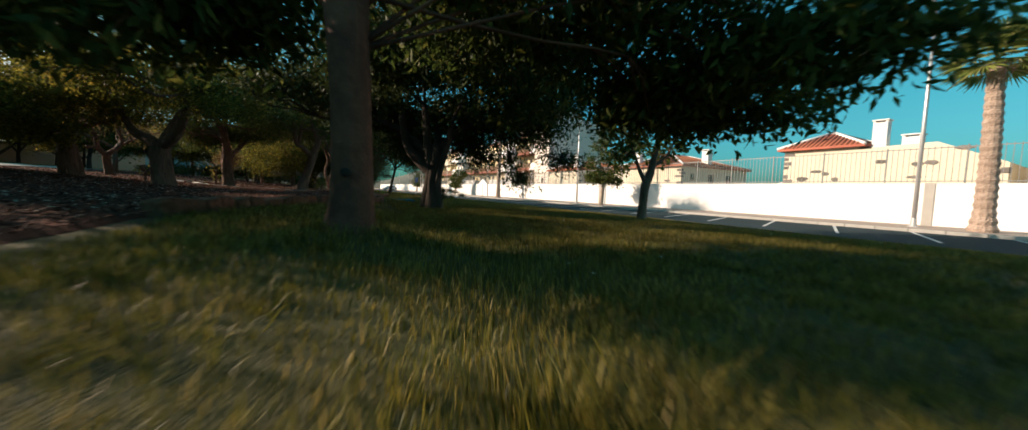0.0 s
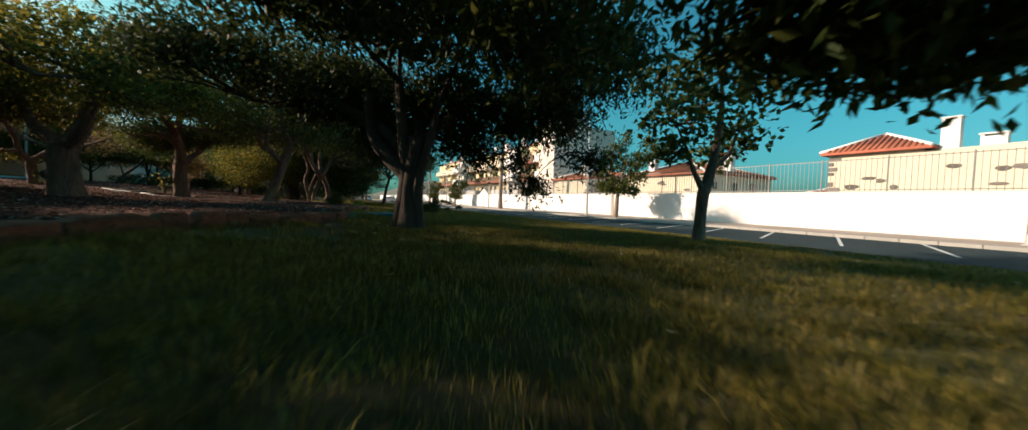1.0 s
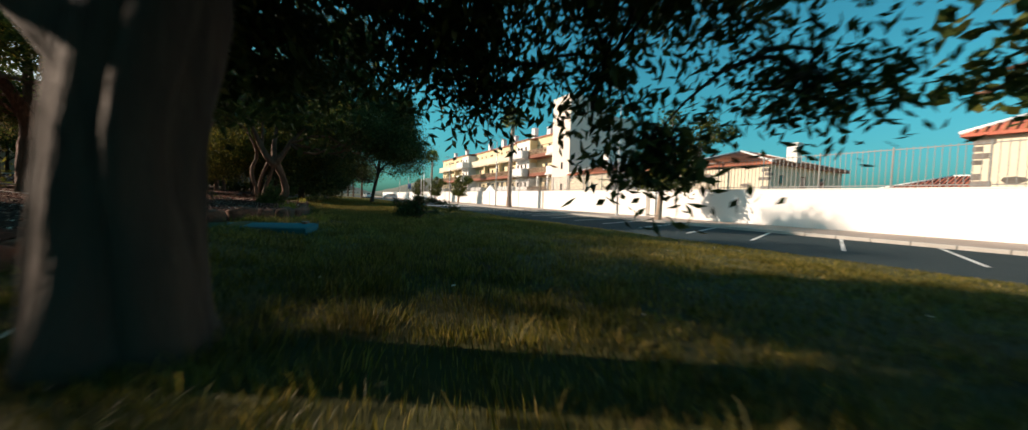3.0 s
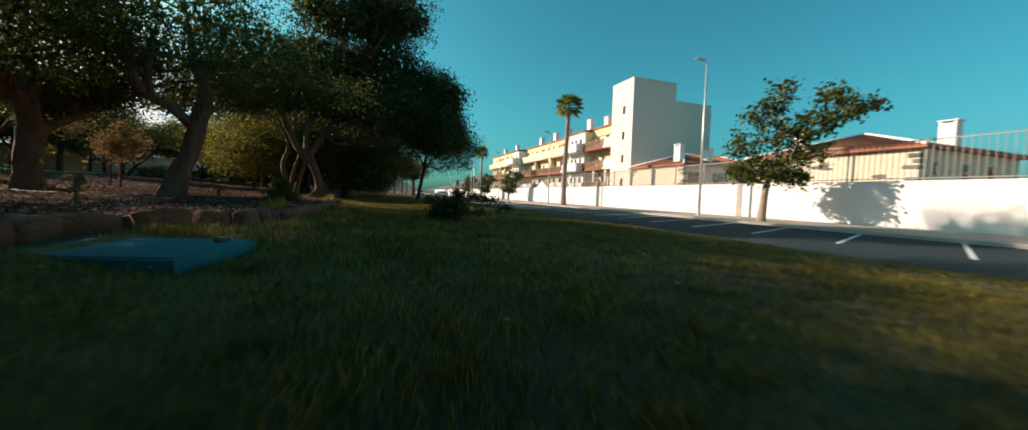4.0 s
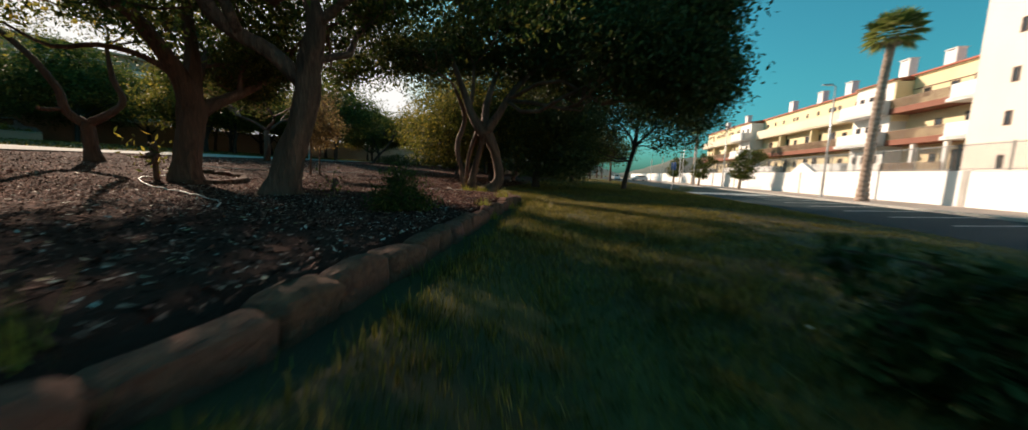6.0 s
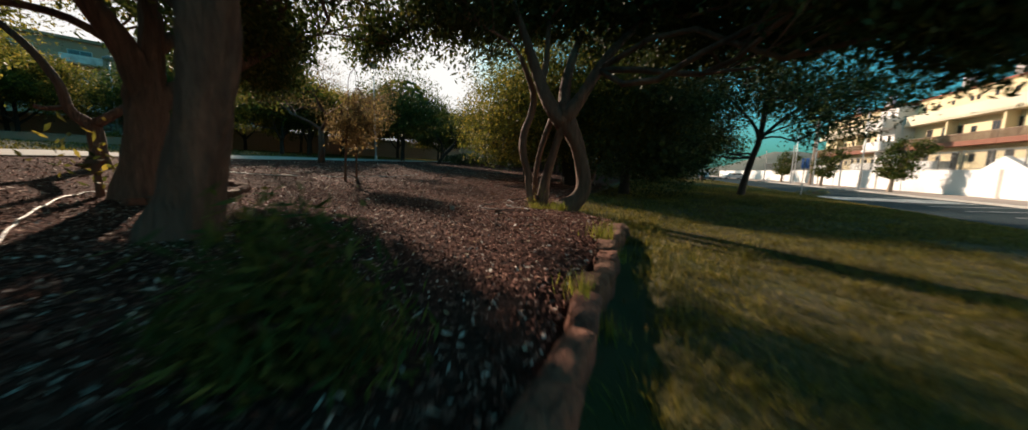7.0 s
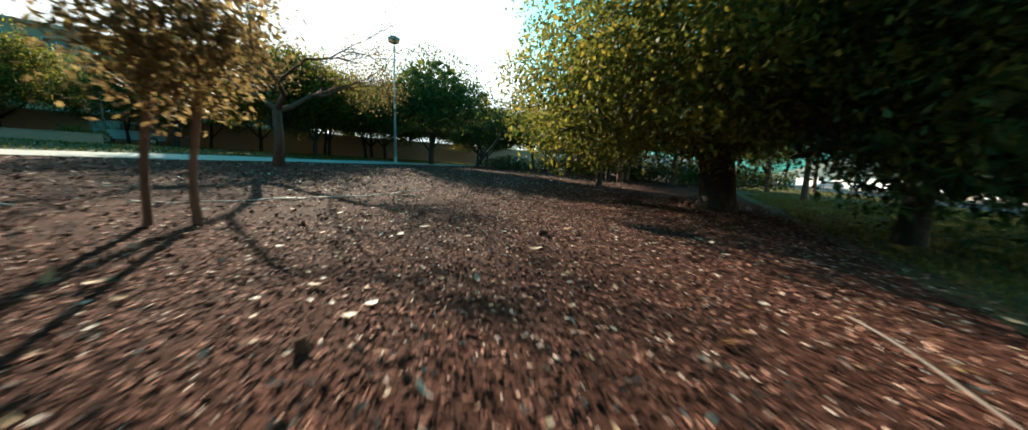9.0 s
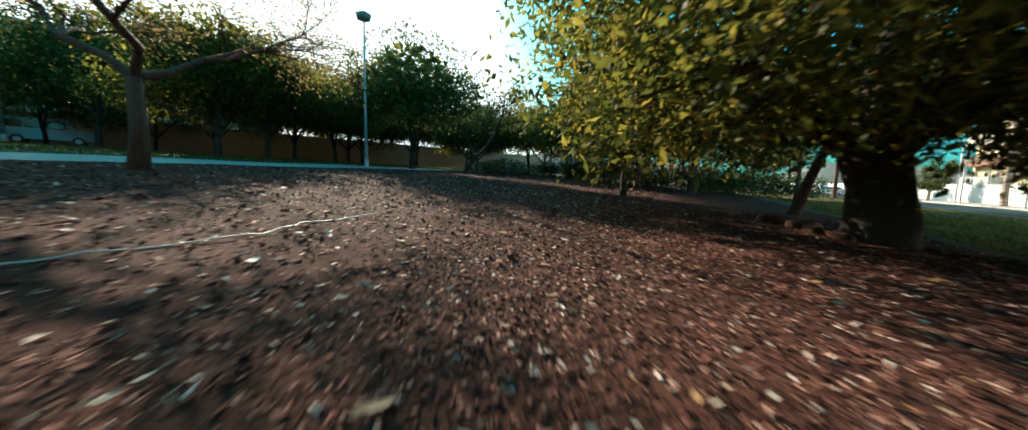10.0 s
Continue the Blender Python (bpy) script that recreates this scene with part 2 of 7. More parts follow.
M_METAL = material("grey_fence_paint", [(0.16, 0.17, 0.17), (0.22, 0.23, 0.23)], 0.5, 20, 3, 0.05, metal=0.4)
M_GALV = material("galvanised_steel", [(0.50, 0.51, 0.52), (0.62, 0.62, 0.62)], 0.4, 15, 2, 0.03, metal=0.6)
M_ASPHALT = material("asphalt", [(0.024, 0.04, 0.046), (0.04, 0.06, 0.066), (0.03, 0.047, 0.053)], 0.95, 120, 0.7, 0.5, spec=0.15)
M_PAVE = material("concrete_paving", [(0.32, 0.26, 0.22), (0.40, 0.33, 0.28), (0.29, 0.24, 0.20)], 0.9, 40, 1.1, 0.2, spread=0.12)
M_KERB = material("kerb_concrete", [(0.34, 0.32, 0.29), (0.45, 0.43, 0.40)], 0.9, 30, 2, 0.2, spread=0.1)
M_PAINT = material("road_paint", [(0.62, 0.62, 0.60), (0.78, 0.78, 0.76), (0.45, 0.44, 0.42)], 0.7, 60, 3, 0.1)
M_GLASS = material("dark_glass", [(0.015, 0.02, 0.024), (0.03, 0.04, 0.045)], 0.06, 2, 0.6, 0.0, spec=0.7)
M_WOOD = material("brown_joinery", [(0.09, 0.045, 0.025), (0.15, 0.08, 0.045)], 0.6, 20, 3, 0.1)
M_QUOIN = material("basalt_stone", [(0.11, 0.10, 0.09), (0.21, 0.19, 0.17)], 0.9, 15, 3, 0.6, spread=0.3)
M_STONE = material("edging_stone", [(0.085, 0.034, 0.019), (0.23, 0.10, 0.052), (0.13, 0.048, 0.026)], 0.9, 16, 3.5, 1.0, spread=0.25, bump_scale=20)
M_ROCK = material("pale_stone", [(0.30, 0.26, 0.22), (0.46, 0.41, 0.36)], 0.9, 20, 4, 0.6, spread=0.25)
M_LID = material("painted_lid", [(0.012, 0.12, 0.16), (0.03, 0.18, 0.22), (0.02, 0.10, 0.125)], 0.9, 25, 2.2, 0.15, spec=0.12)
M_BLACK = material("black_plastic", [(0.012, 0.012, 0.013), (0.03, 0.03, 0.03)], 0.45, 30, 3, 0.1)
M_HOSE = material("pale_hose", [(0.42, 0.40, 0.37), (0.55, 0.53, 0.50)], 0.5, 30, 3, 0.1)
M_HOSE_TAN = material("tan_hose", [(0.06, 0.042, 0.032), (0.12, 0.085, 0.065)], 0.6, 30, 3, 0.1)
M_CAR = material("white_car_paint", [(0.70, 0.71, 0.72), (0.76, 0.76, 0.76)], 0.25, 5, 1, 0.0, coat=0.6)
M_CAR_BLUE = material("pale_blue_car_paint", [(0.30, 0.38, 0.44), (0.35, 0.43, 0.48)], 0.25, 5, 1, 0.0, coat=0.6)
M_RED = material("red_paint", [(0.40, 0.03, 0.02), (0.5, 0.05, 0.03)], 0.4, 10, 2, 0.0)
M_TEAL = material("teal_awning", [(0.03, 0.26, 0.32), (0.05, 0.33, 0.38)], 0.7, 10, 1, 0.1)
M_TAN = material("tan_render", [(0.40, 0.26, 0.17), (0.48, 0.32, 0.21), (0.36, 0.24, 0.16)], 0.9, 6, 0.4, 0.1)
M_BLUE = material("sign_blue", [(0.01, 0.09, 0.33), (0.015, 0.11, 0.38)], 0.4, 10, 2, 0.0)
M_HILL = material("hill_scrub", [(0.10, 0.12, 0.10), (0.20, 0.19, 0.15), (0.14, 0.15, 0.13)], 1.0, 0.05, 0.012, 0.3)
M_PATH = material("pale_path", [(0.34, 0.31, 0.27), (0.45, 0.42, 0.37), (0.30, 0.27, 0.23)], 0.9, 30, 0.8, 0.2)


# ---- mesh building ----
class Build:
    """Gathers vertices and faces of one mesh."""

    def __init__(self):
        self.v, self.f, self.smooth = [], [], False

    def add(self, verts, faces):
        k = len(self.v)
        self.v += [tuple(p) for p in verts]
        self.f += [tuple(i + k for i in face) for face in faces]
        return self

    def box(self, x0, x1, y0, y1, z0, z1, c=0.0, m=None):
        if c <= 0:
            vs = [(x, y, z) for z in (z0, z1) for y in (y0, y1) for x in (x0, x1)]
            fs = [(0, 2, 3, 1), (4, 5, 7, 6), (0, 1, 5, 4), (2, 6, 7, 3), (0, 4, 6, 2), (1, 3, 7, 5)]
        else:
            vs, idx = [], {}
            for k, (sx, sy, sz) in enumerate([(a, b, d) for d in (0, 1) for b in (0, 1) for a in (0, 1)]):
                p = Vector(((x0, x1)[sx], (y0, y1)[sy], (z0, z1)[sz]))
                inn = Vector((c if sx == 0 else -c, c if sy == 0 else -c, c if sz == 0 else -c))
                for ax in range(3):
                    q = p + inn
                    q[ax] = p[ax]
                    idx[(k, ax)] = len(vs)
                    vs.append(q)
            fs = [tuple(idx[(k, 2)] for k in (0, 2, 3, 1)), tuple(idx[(k, 2)] for k in (4, 5, 7, 6)), tuple(idx[(k, 1)] for k in (0, 1, 5, 4)),
                  tuple(idx[(k, 1)] for k in (2, 6, 7, 3)), tuple(idx[(k, 0)] for k in (0, 4, 6, 2)), tuple(idx[(k, 0)] for k in (1, 3, 7, 5))]
            for a, b, ax0, ax1 in ((0, 1, 1, 2), (2, 3, 2, 1), (4, 5, 2, 1), (6, 7, 1, 2), (0, 2, 2, 0), (1, 3, 0, 2), (4, 6, 0, 2), (5, 7, 2, 0), (0, 4, 0, 1), (1, 5, 1, 0), (2, 6, 1, 0), (3, 7, 0, 1)):
                fs.append((idx[(a, ax0)], idx[(a, ax1)], idx[(b, ax1)], idx[(b, ax0)]))
            for k in range(8):
                fs.append((idx[(k, 0)], idx[(k, 1)], idx[(k, 2)]))
        if m is not None:
            vs = [m @ Vector(p) for p in vs]
        return self.add(vs, fs)

    def tube(self, pts, radii, n=8, cap=True, flute=0.0):
        pts = [Vector(p) for p in pts]
        vs, fs = [], []
        side = None
        for i, p in enumerate(pts):
            d = (pts[min(i + 1, len(pts) - 1)] - pts[max(i - 1, 0)]).normalized()
            if side is None:
                side = d.cross(Vector((0.3, 0.9, 0.2))).normalized()
            side = (side - d * side.dot(d)).normalized()
            other = d.cross(side)
            r = radii[i]
            for k in range(n):
                a = 2 * math.pi * k / n
                g = r * (1 + flute * (math.sin(3 * a + 0.5 * i) + 0.6 * math.sin(5 * a - 0.7 * i + 1) + 0.35 * math.sin(8 * a + i)))
                vs.append(p + side * (g * math.cos(a)) + other * (g * math.sin(a)))
        for i in range(len(pts) - 1):
            for k in range(n):
                a, b = i * n + k, i * n + (k + 1) % n
                fs.append((a, b, b + n, a + n))
        if cap:
            fs.append(tuple(range(n - 1, -1, -1)))
            fs.append(tuple(range((len(pts) - 1) * n, len(pts) * n)))
        return self.add(vs, fs)

    def slab(self, poly, z0, z1):
        """An upright prism over a polygon given counter-clockwise."""
        n = len(poly)
        vs = [(x, y, z0) for x, y in poly] + [(x, y, z1) for x, y in poly]
        fs = [tuple(range(n - 1, -1, -1)), tuple(range(n, 2 * n))] + [(i, (i + 1) % n, (i + 1) % n + n, i + n) for i in range(n)]
        return self.add(vs, fs)

    def make(self, name, mat, parent=None, label="", at=None, smooth=False, kind="", category=""):
        me = bpy.data.meshes.new(name)
        me.from_pydata(self.v, [], self.f)
        me.materials.append(mat)
        if smooth:
            me.polygons.foreach_set("use_smooth", [True] * len(me.polygons))
        me.update()
        ob = new(name, me)
        if parent is not None:
            ob.parent = parent
        if at is not None:
            ob.matrix_basis = at
        return tagged(ob, label, category, "", kind)


def mesh_np(name, verts, faces, mat, parent=None, label="", category="", kind="", smooth=False):
    """A mesh from arrays: verts n x 3, faces m x 3 or m x 4."""
    me = bpy.data.meshes.new(name)
    n, m, k = len(verts), len(faces), faces.shape[1]
    me.vertices.add(n)
    me.vertices.foreach_set("co", np.ascontiguousarray(verts, dtype=np.float32).ravel())
    me.loops.add(m * k)
    me.loops.foreach_set("vertex_index", np.ascontiguousarray(faces, dtype=np.int32).ravel())
    me.polygons.add(m)
    me.polygons.foreach_set("loop_start", np.arange(0, m * k, k, dtype=np.int32))
    me.polygons.foreach_set("loop_total", np.full(m, k, dtype=np.int32))
    if smooth:
        me.polygons.foreach_set("use_smooth", np.ones(m, dtype=bool))
    me.materials.append(mat)
    me.update(calc_edges=True)
    me.validate()
    ob = new(name, me)
    if parent is not None:
        ob.parent = parent
    return tagged(ob, label, category, "", kind)


def thing(name, label, category, m=None, group="", kind=""):
    e = new(name)
    e.empty_display_size = 0.2
    if m is not None:
        e.matrix_basis = m
    return tagged(e, label, category, group, kind)


def street(s, v, z, turn=0.0):
    return ST @ pose(s, v, z, 0, 0, turn)


def sheet(name, us, vs, height, mat, label, to_world, category="ground"):
    a, b = np.meshgrid(us, vs, indexing="ij")
    x, y = to_world(a, b)
    co = np.stack([x, y, height(x, y)], -1).reshape(-1, 3)
    i = np.arange(a.size).reshape(a.shape)
    f = np.stack([i[:-1, :-1], i[1:, :-1], i[1:, 1:], i[:-1, 1:]], -1).reshape(-1, 4)
    return mesh_np(name, co, f, mat, None, label, category, "structure", True)


def from_sv(s, v):
    return O.x + s * U.x + v * N.x, O.y + s * U.y + v * N.y


# ---- ground ----
steps_v = np.concatenate([[-900, -300, -80, -20, -0.5, 6, 12.0, 12.35, 12.6, 13.2], np.arange(14, 21.9, 0.4), np.arange(22, 27.5, 0.13), np.arange(27.6, 40, 0.4), np.arange(40, 100, 3.0), [120, 200, 400, 900]])
steps_s = np.concatenate([[-900, -300, -120], np.arange(-60, 40, 0.5), np.arange(40, 130, 3.0), [160, 300, 900]])
sheet("ground", steps_s, steps_v, lawn_z, M_SOIL, "mown lawn soil sloping gently to the street", from_sv)

bed_s = np.concatenate([np.arange(-50, 70, 0.4)])
bed_k = np.concatenate([np.linspace(0, 0.06, 4), np.linspace(0.08, 1, 60)])
bs, bk = np.meshgrid(bed_s, bed_k, indexing="ij")
bv = edge_v(bs) + 0.04 + bk * (far_v(bs) - edge_v(bs))
bx, by = from_sv(bs, bv)
bz = bed_z(bx, by)
bv[:, 0] -= 0.10
bx, by = from_sv(bs, bv)
bz[:, 0] = lawn_z(bx[:, 0], by[:, 0]) - 0.1
bco = np.stack([bx, by, bz], -1).reshape(-1, 3)
bi = np.arange(bs.size).reshape(bs.shape)
bed = mesh_np("mulch_bed", bco, np.stack([bi[:-1, :-1], bi[1:, :-1], bi[1:, 1:], bi[:-1, 1:]], -1).reshape(-1, 4), M_MULCH, None, "planting bed covered in dark brown bark mulch", "ground", "structure", True)

road = Build().box(-140, 200, 4.35, 12.35, Z_ROAD - 0.2, Z_ROAD).make("road", M_ASPHALT, None, "dark asphalt street with parking bays", ST, category="road", kind="structure")
road.matrix_basis = ST
pave = Build().box(-140, 200, 0.0, 4.2, Z_PAVE - 0.3, Z_PAVE).make("pavement", M_PAVE, None, "pinkish concrete pavement along the wall", category="pavement", kind="structure")
pave.matrix_basis = ST

# ---- kerbs and road markings ----
def kerb_line(v0, v1, z0, z1, s0, s1, name, label):
    k = thing(name, label, "kerb", ST.copy(), kind="structure")
    shared = None
    s = s0
    while s < s1:
        if shared is None:
            shared = Build().box(0.005, 0.995, v0, v1, z0, z1, 0.02).make("kerbstone", M_KERB, k)
            shared.matrix_basis = pose(s, 0, 0)
        else:
            c = shared.copy()
            scene.collection.objects.link(c)
            c.matrix_basis = pose(s, 0, 0)
        s += 1.0
    return k


kerb_line(4.2, 4.35, Z_ROAD - 0.1, Z_PAVE + 0.012, -45, 70, "kerb_street", "grey concrete kerb of the pavement")
kerb_line(12.35, 12.5, Z_ROAD - 0.1, Z_ROAD + 0.06, -45, 70, "kerb_park", "grey concrete kerb at the lawn's edge")


def stripe(s0, v0, s1, v1, w=0.1):
    a, b = Vector((s0, v0)), Vector((s1, v1))
    d = (b - a).normalized()
    n = Vector((-d.y, d.x)) * w / 2
    z = Z_ROAD + 0.004
    ob = Build().slab([tuple(a - n), tuple(b - n), tuple(b + n), tuple(a + n)], z - 0.003, z).make("road_marking", M_PAINT, None, "worn white painted parking bay line", category="road marking", kind="structure")
    ob.matrix_basis = ST
    return ob


for k in range(-8, 18):
    stripe(-13.2 + 2.48 * k, 4.45, -13.2 + 2.48 * k - 1.6, 8.9)
for k in range(4):
    stripe(23.5 + 0.9 * k, 5.0, 23.5 + 0.9 * k, 12.1, 0.45)

# ---- boundary wall with pillars and fence ----
wall = thing("boundary_wall", "long white rendered boundary wall beside the pavement", "wall", ST.copy(), kind="structure")
Build().box(-75, 150, -0.2, 0.0, Z_PAVE - 0.3, 1.36, 0.01).make("wall_body", M_WHITE, wall)
Build().box(-75, 150, -0.225, 0.025, 1.36, 1.41, 0.012).make("coping", M_WHITE, wall)
for s in (-52, -37.5, -22.6, 0.0, 15.1, 30.2, 45.3, 60.4, 75.5):
    Build().box(s - 0.18, s + 0.18, -0.24, 0.035, Z_PAVE - 0.2, 1.43, 0.015).make("pillar", M_KERB, wall, "bare grey concrete pillar")
Build().add([(27.2, 0.03, -0.5), (33.0, 0.03, -0.5), (33.0, 0.03, 0.9), (30.2, 0.03, 2.35), (27.2, 0.03, 0.9), (27.2, -0.35, -0.5), (33.0, -0.35, -0.5), (33.0, -0.35, 0.9), (30.2, -0.35, 2.35), (27.2, -0.35, 0.9)],
            [(0, 1, 2, 3, 4), (9, 8, 7, 6, 5), (0, 5, 6, 1), (1, 6, 7, 2), (2, 7, 8, 3), (3, 8, 9, 4), (4, 9, 5, 0)]).make("gable_panel", M_WHITE, wall, "pointed white gable rising above the wall")


def fence_panel(width, height, spacing, bar):
    p = thing("fence_panel", "grey painted metal bar fence standing on the wall", "fence", street(0, -0.1, 1.41), "fence panels on the wall")
    Build().box(-0.03, 0.03, -0.03, 0.03, 0, height + 0.03, 0.006).make("post", M_METAL, p)
    Build().box(0.03, width - 0.03, -0.015, 0.015, height - 0.1, height - 0.06).make("top_rail", M_METAL, p)
    Build().box(0.03, width - 0.03, -0.015, 0.015, 0.08, 0.12).make("bottom_rail", M_METAL, p)
    bars, x = Build(), spacing
    while x < width - 0.05:
        bars.box(x - bar, x + bar, -bar, bar, 0.0, height)
        x += spacing
    bars.make("infill", M_METAL, p, kind="stuff")
    return p


fence = fence_panel(2.6, 1.75, 0.2, 0.011)
fence.matrix_basis = street(-60, -0.1, 1.41)
for k in range(1, 23):
    copy_thing(fence, street(-60 + 2.6 * k, -0.1, 1.41))
fine_fence = fence_panel(2.6, 1.5, 0.11, 0.008)
fine_fence.matrix_basis = street(0.2, -0.1, 1.41)
for k in range(1, 34):
    copy_thing(fine_fence, street(0.2 + 2.6 * k, -0.1, 1.41))

# ---- houses behind the wall ----
def tiled_roof(parent, x0, x1, y0, y1, z0, rise, over=0.35, ridge="x"):
    """A hipped roof with rows of rounded tiles."""
    x0, x1, y0, y1 = x0 - over, x1 + over, y0 - over, y1 + over
    h = min(x1 - x0, y1 - y0) / 2
    if x1 - x0 >= y1 - y0:
        a, b = Vector((x0 + h, (y0 + y1) / 2, z0 + rise)), Vector((x1 - h, (y0 + y1) / 2, z0 + rise))
    else:
        a, b = Vector(((x0 + x1) / 2, y0 + h, z0 + rise)), Vector(((x0 + x1) / 2, y1 - h, z0 + rise))
    c = [Vector((x0, y0, z0)), Vector((x1, y0, z0)), Vector((x1, y1, z0)), Vector((x0, y1, z0))]
    if x1 - x0 >= y1 - y0:
        planes = [(c[0], c[1], b, a), (c[1], c[2], b, b), (c[2], c[3], a, b), (c[3], c[0], a, a)]
    else:
        planes = [(c[0], c[1], a, a), (c[1], c[2], b, a), (c[2], c[3], b, b), (c[3], c[0], a, b)]
    core = Build()
    core.add([*c, a, b, *(p - Vector((0, 0, 0.14)) for p in c)], [(6, 9, 8, 7)] + [(i, 6 + i, 6 + (i + 1) % 4, (i + 1) % 4) for i in range(4)])
    for p in planes:
        core.add(p if p[2] != p[3] else p[:3], [tuple(range(4 if p[2] != p[3] else 3))])
    roof = core.make("roof", M_TILE, parent)
    ribs = Build()
    for p0, p1, p2, p3 in planes:
        width = (p1 - p0).length
        e = (p1 - p0).normalized()
        count = max(2, int(width / 0.26))
        for i in range(count):
            t = (i + 0.5) * width / count
            low = p0 + e * t
            # where the line up the slope meets the hips or the ridge
            left, right = (p3 - p0).dot(e), width - (p2 - p1).dot(-e)
            up = (p3 - p0) - e * left
            k = min(1.0, t / left if left > 0.01 else 1.0, (width - t) / (width - right) if width - right > 0.01 else 1.0)
            high = low + up * k
            if (high - low).length > 0.2:
                n = e.cross(up).normalized()
                ribs.tube([low + n * 0.01, high + n * 0.01], [0.065, 0.065], 6)
    ribs.make("tiles", M_TILE, roof, kind="stuff", smooth=True)
    cap = Build()
    for p, q in ((c[0], a), (c[3], a if x1 - x0 >= y1 - y0 else b), (c[1], b if x1 - x0 >= y1 - y0 else a), (c[2], b), (a, b)):
        if (p - q).length > 0.1:
            cap.tube([p + Vector((0, 0, 0.03)), q + Vector((0, 0, 0.03))], [0.1, 0.1], 6)
    cap.make("ridge_cap", M_WHITE, roof, "pale mortared ridge", smooth=True)
    return roof


def chimney(parent, x, y, z0, z1, w=0.7, d=0.55):
    ch = Build().box(x - w / 2, x + w / 2, y - d / 2, y + d / 2, z0, z1, 0.015).make("chimney", M_WHITE, parent)
    Build().box(x - w / 2 - 0.06, x + w / 2 + 0.06, y - d / 2 - 0.06, y + d / 2 + 0.06, z1 + 0.1, z1 + 0.17, 0.01).box(x - w / 2, x - w / 2 + 0.12, y - d / 2, y + d / 2, z1, z1 + 0.1).box(x + w / 2 - 0.12, x + w / 2, y - d / 2, y + d / 2, z1, z1 + 0.1).make("chimney_cap", M_WHITE, ch)
    return ch


def window(parent, x, y, z, w, h, face="y", frame_mat=None, bars=1):
    """A window in the wall plane: face 'y' looks towards +y, 'x' towards -x."""
    m = pose(x, y, z) if face == "y" else pose(x, y, z, 0, 0, 90)
    fr = Build()
    t = 0.06
    fr.box(-w / 2, w / 2, -0.03, 0.04, -h / 2, -h / 2 + t, m=m).box(-w / 2, w / 2, -0.03, 0.04, h / 2 - t, h / 2, m=m)
    fr.box(-w / 2, -w / 2 + t, -0.03, 0.04, -h / 2 + t, h / 2 - t, m=m).box(w / 2 - t, w / 2, -0.03, 0.04, -h / 2 + t, h / 2 - t, m=m)
    for k in range(bars):
        xb = -w / 2 + w * (k + 1) / (bars + 1)
        fr.box(xb - 0.025, xb + 0.025, -0.03, 0.035, -h / 2 + t, h / 2 - t, m=m)
    win = fr.make("window", frame_mat or M_WOOD, parent)
    Build().box(-w / 2 + t, w / 2 - t, -0.02, 0.012, -h / 2 + t, h / 2 - t, m=m).make("pane", M_GLASS, win)
    return win


def quoins(parent, x, y, z0, z1, dx, dy, seed):
    """Uneven dark stones up a corner."""
    r = random.Random(seed)
    z, i = z0, 0
    while z < z1 - 0.25:
        h = r.uniform(0.22, 0.32)
        lx, ly = (r.uniform(0.45, 0.65), r.uniform(0.25, 0.35)) if i % 2 else (r.uniform(0.25, 0.35), r.uniform(0.45, 0.65))
        if r.random() < 0.8:
            xs, ys = sorted((x - dx * 0.025, x + dx * lx)), sorted((y - dy * 0.025, y + dy * ly))
            Build().box(*xs, *ys, z, z + h, 0.03).make("quoin_stone", M_QUOIN, parent)
        z += h + r.uniform(0.03, 0.1)
        i += 1


def scattered_stones(parent, x0, x1, y, z0, z1, count, seed):
    r = random.Random(seed)
    for _ in range(count):
        x, z, w, h = r.uniform(x0, x1), r.uniform(z0, z1), r.uniform(0.2, 0.42), r.uniform(0.1, 0.2)
        n = r.randint(7, 9)
        rim = [(x + w * r.uniform(0.75, 1.1) * math.cos(2 * math.pi * i / n), z + h * r.uniform(0.75, 1.1) * math.sin(2 * math.pi * i / n)) for i in range(n)]
        vs = [(a, y - 0.05, b) for a, b in rim] + [(a, y + 0.012, b) for a, b in rim] + [(x + (a - x) * 0.8, y + 0.03, z + (b - z) * 0.8) for a, b in rim]
        fs = [(j * n + i, (j + 1) * n + i, (j + 1) * n + (i + 1) % n, j * n + (i + 1) % n) for j in (0, 1) for i in range(n)] + [tuple(range(3 * n - 1, 2 * n - 1, -1))]
        Build().add(vs, fs).make("inset_stone", M_QUOIN, parent)


Z_LOT = -0.62
h1 = thing("house", "cream rendered house with basalt quoins and tiled hip roof", "house", street(-14.7, -4.0, Z_LOT))
Build().box(-4.0, 0, -9.5, 0, 0, 4.45).make("wall", M_CREAM, h1)
Build().add([(-9.6, -9, 0), (-9.6, 0, 0), (-4.0, 0, 0), (-4.0, -9, 0), (-9.6, -9, 3.2), (-9.6, 0, 3.2), (-4.0, 0, 4.35), (-4.0, -9, 4.35), (-7.2, 0, 4.45), (-7.2, -9, 4.45)],
            [(3, 2, 1, 0), (1, 2, 6, 8, 5), (0, 4, 9, 7, 3), (0, 1, 5, 4), (2, 3, 7, 6), (4, 5, 8, 9), (9, 8, 6, 7)]).make("wall", M_CREAM, h1, "cream parapet wing with a sloping top")
tiled_roof(h1, -4.0, 0, -9.5, 0, 4.6, 1.15)
chimney(h1, -4.85, -0.35, 4.3, 5.85, 0.65, 0.6)
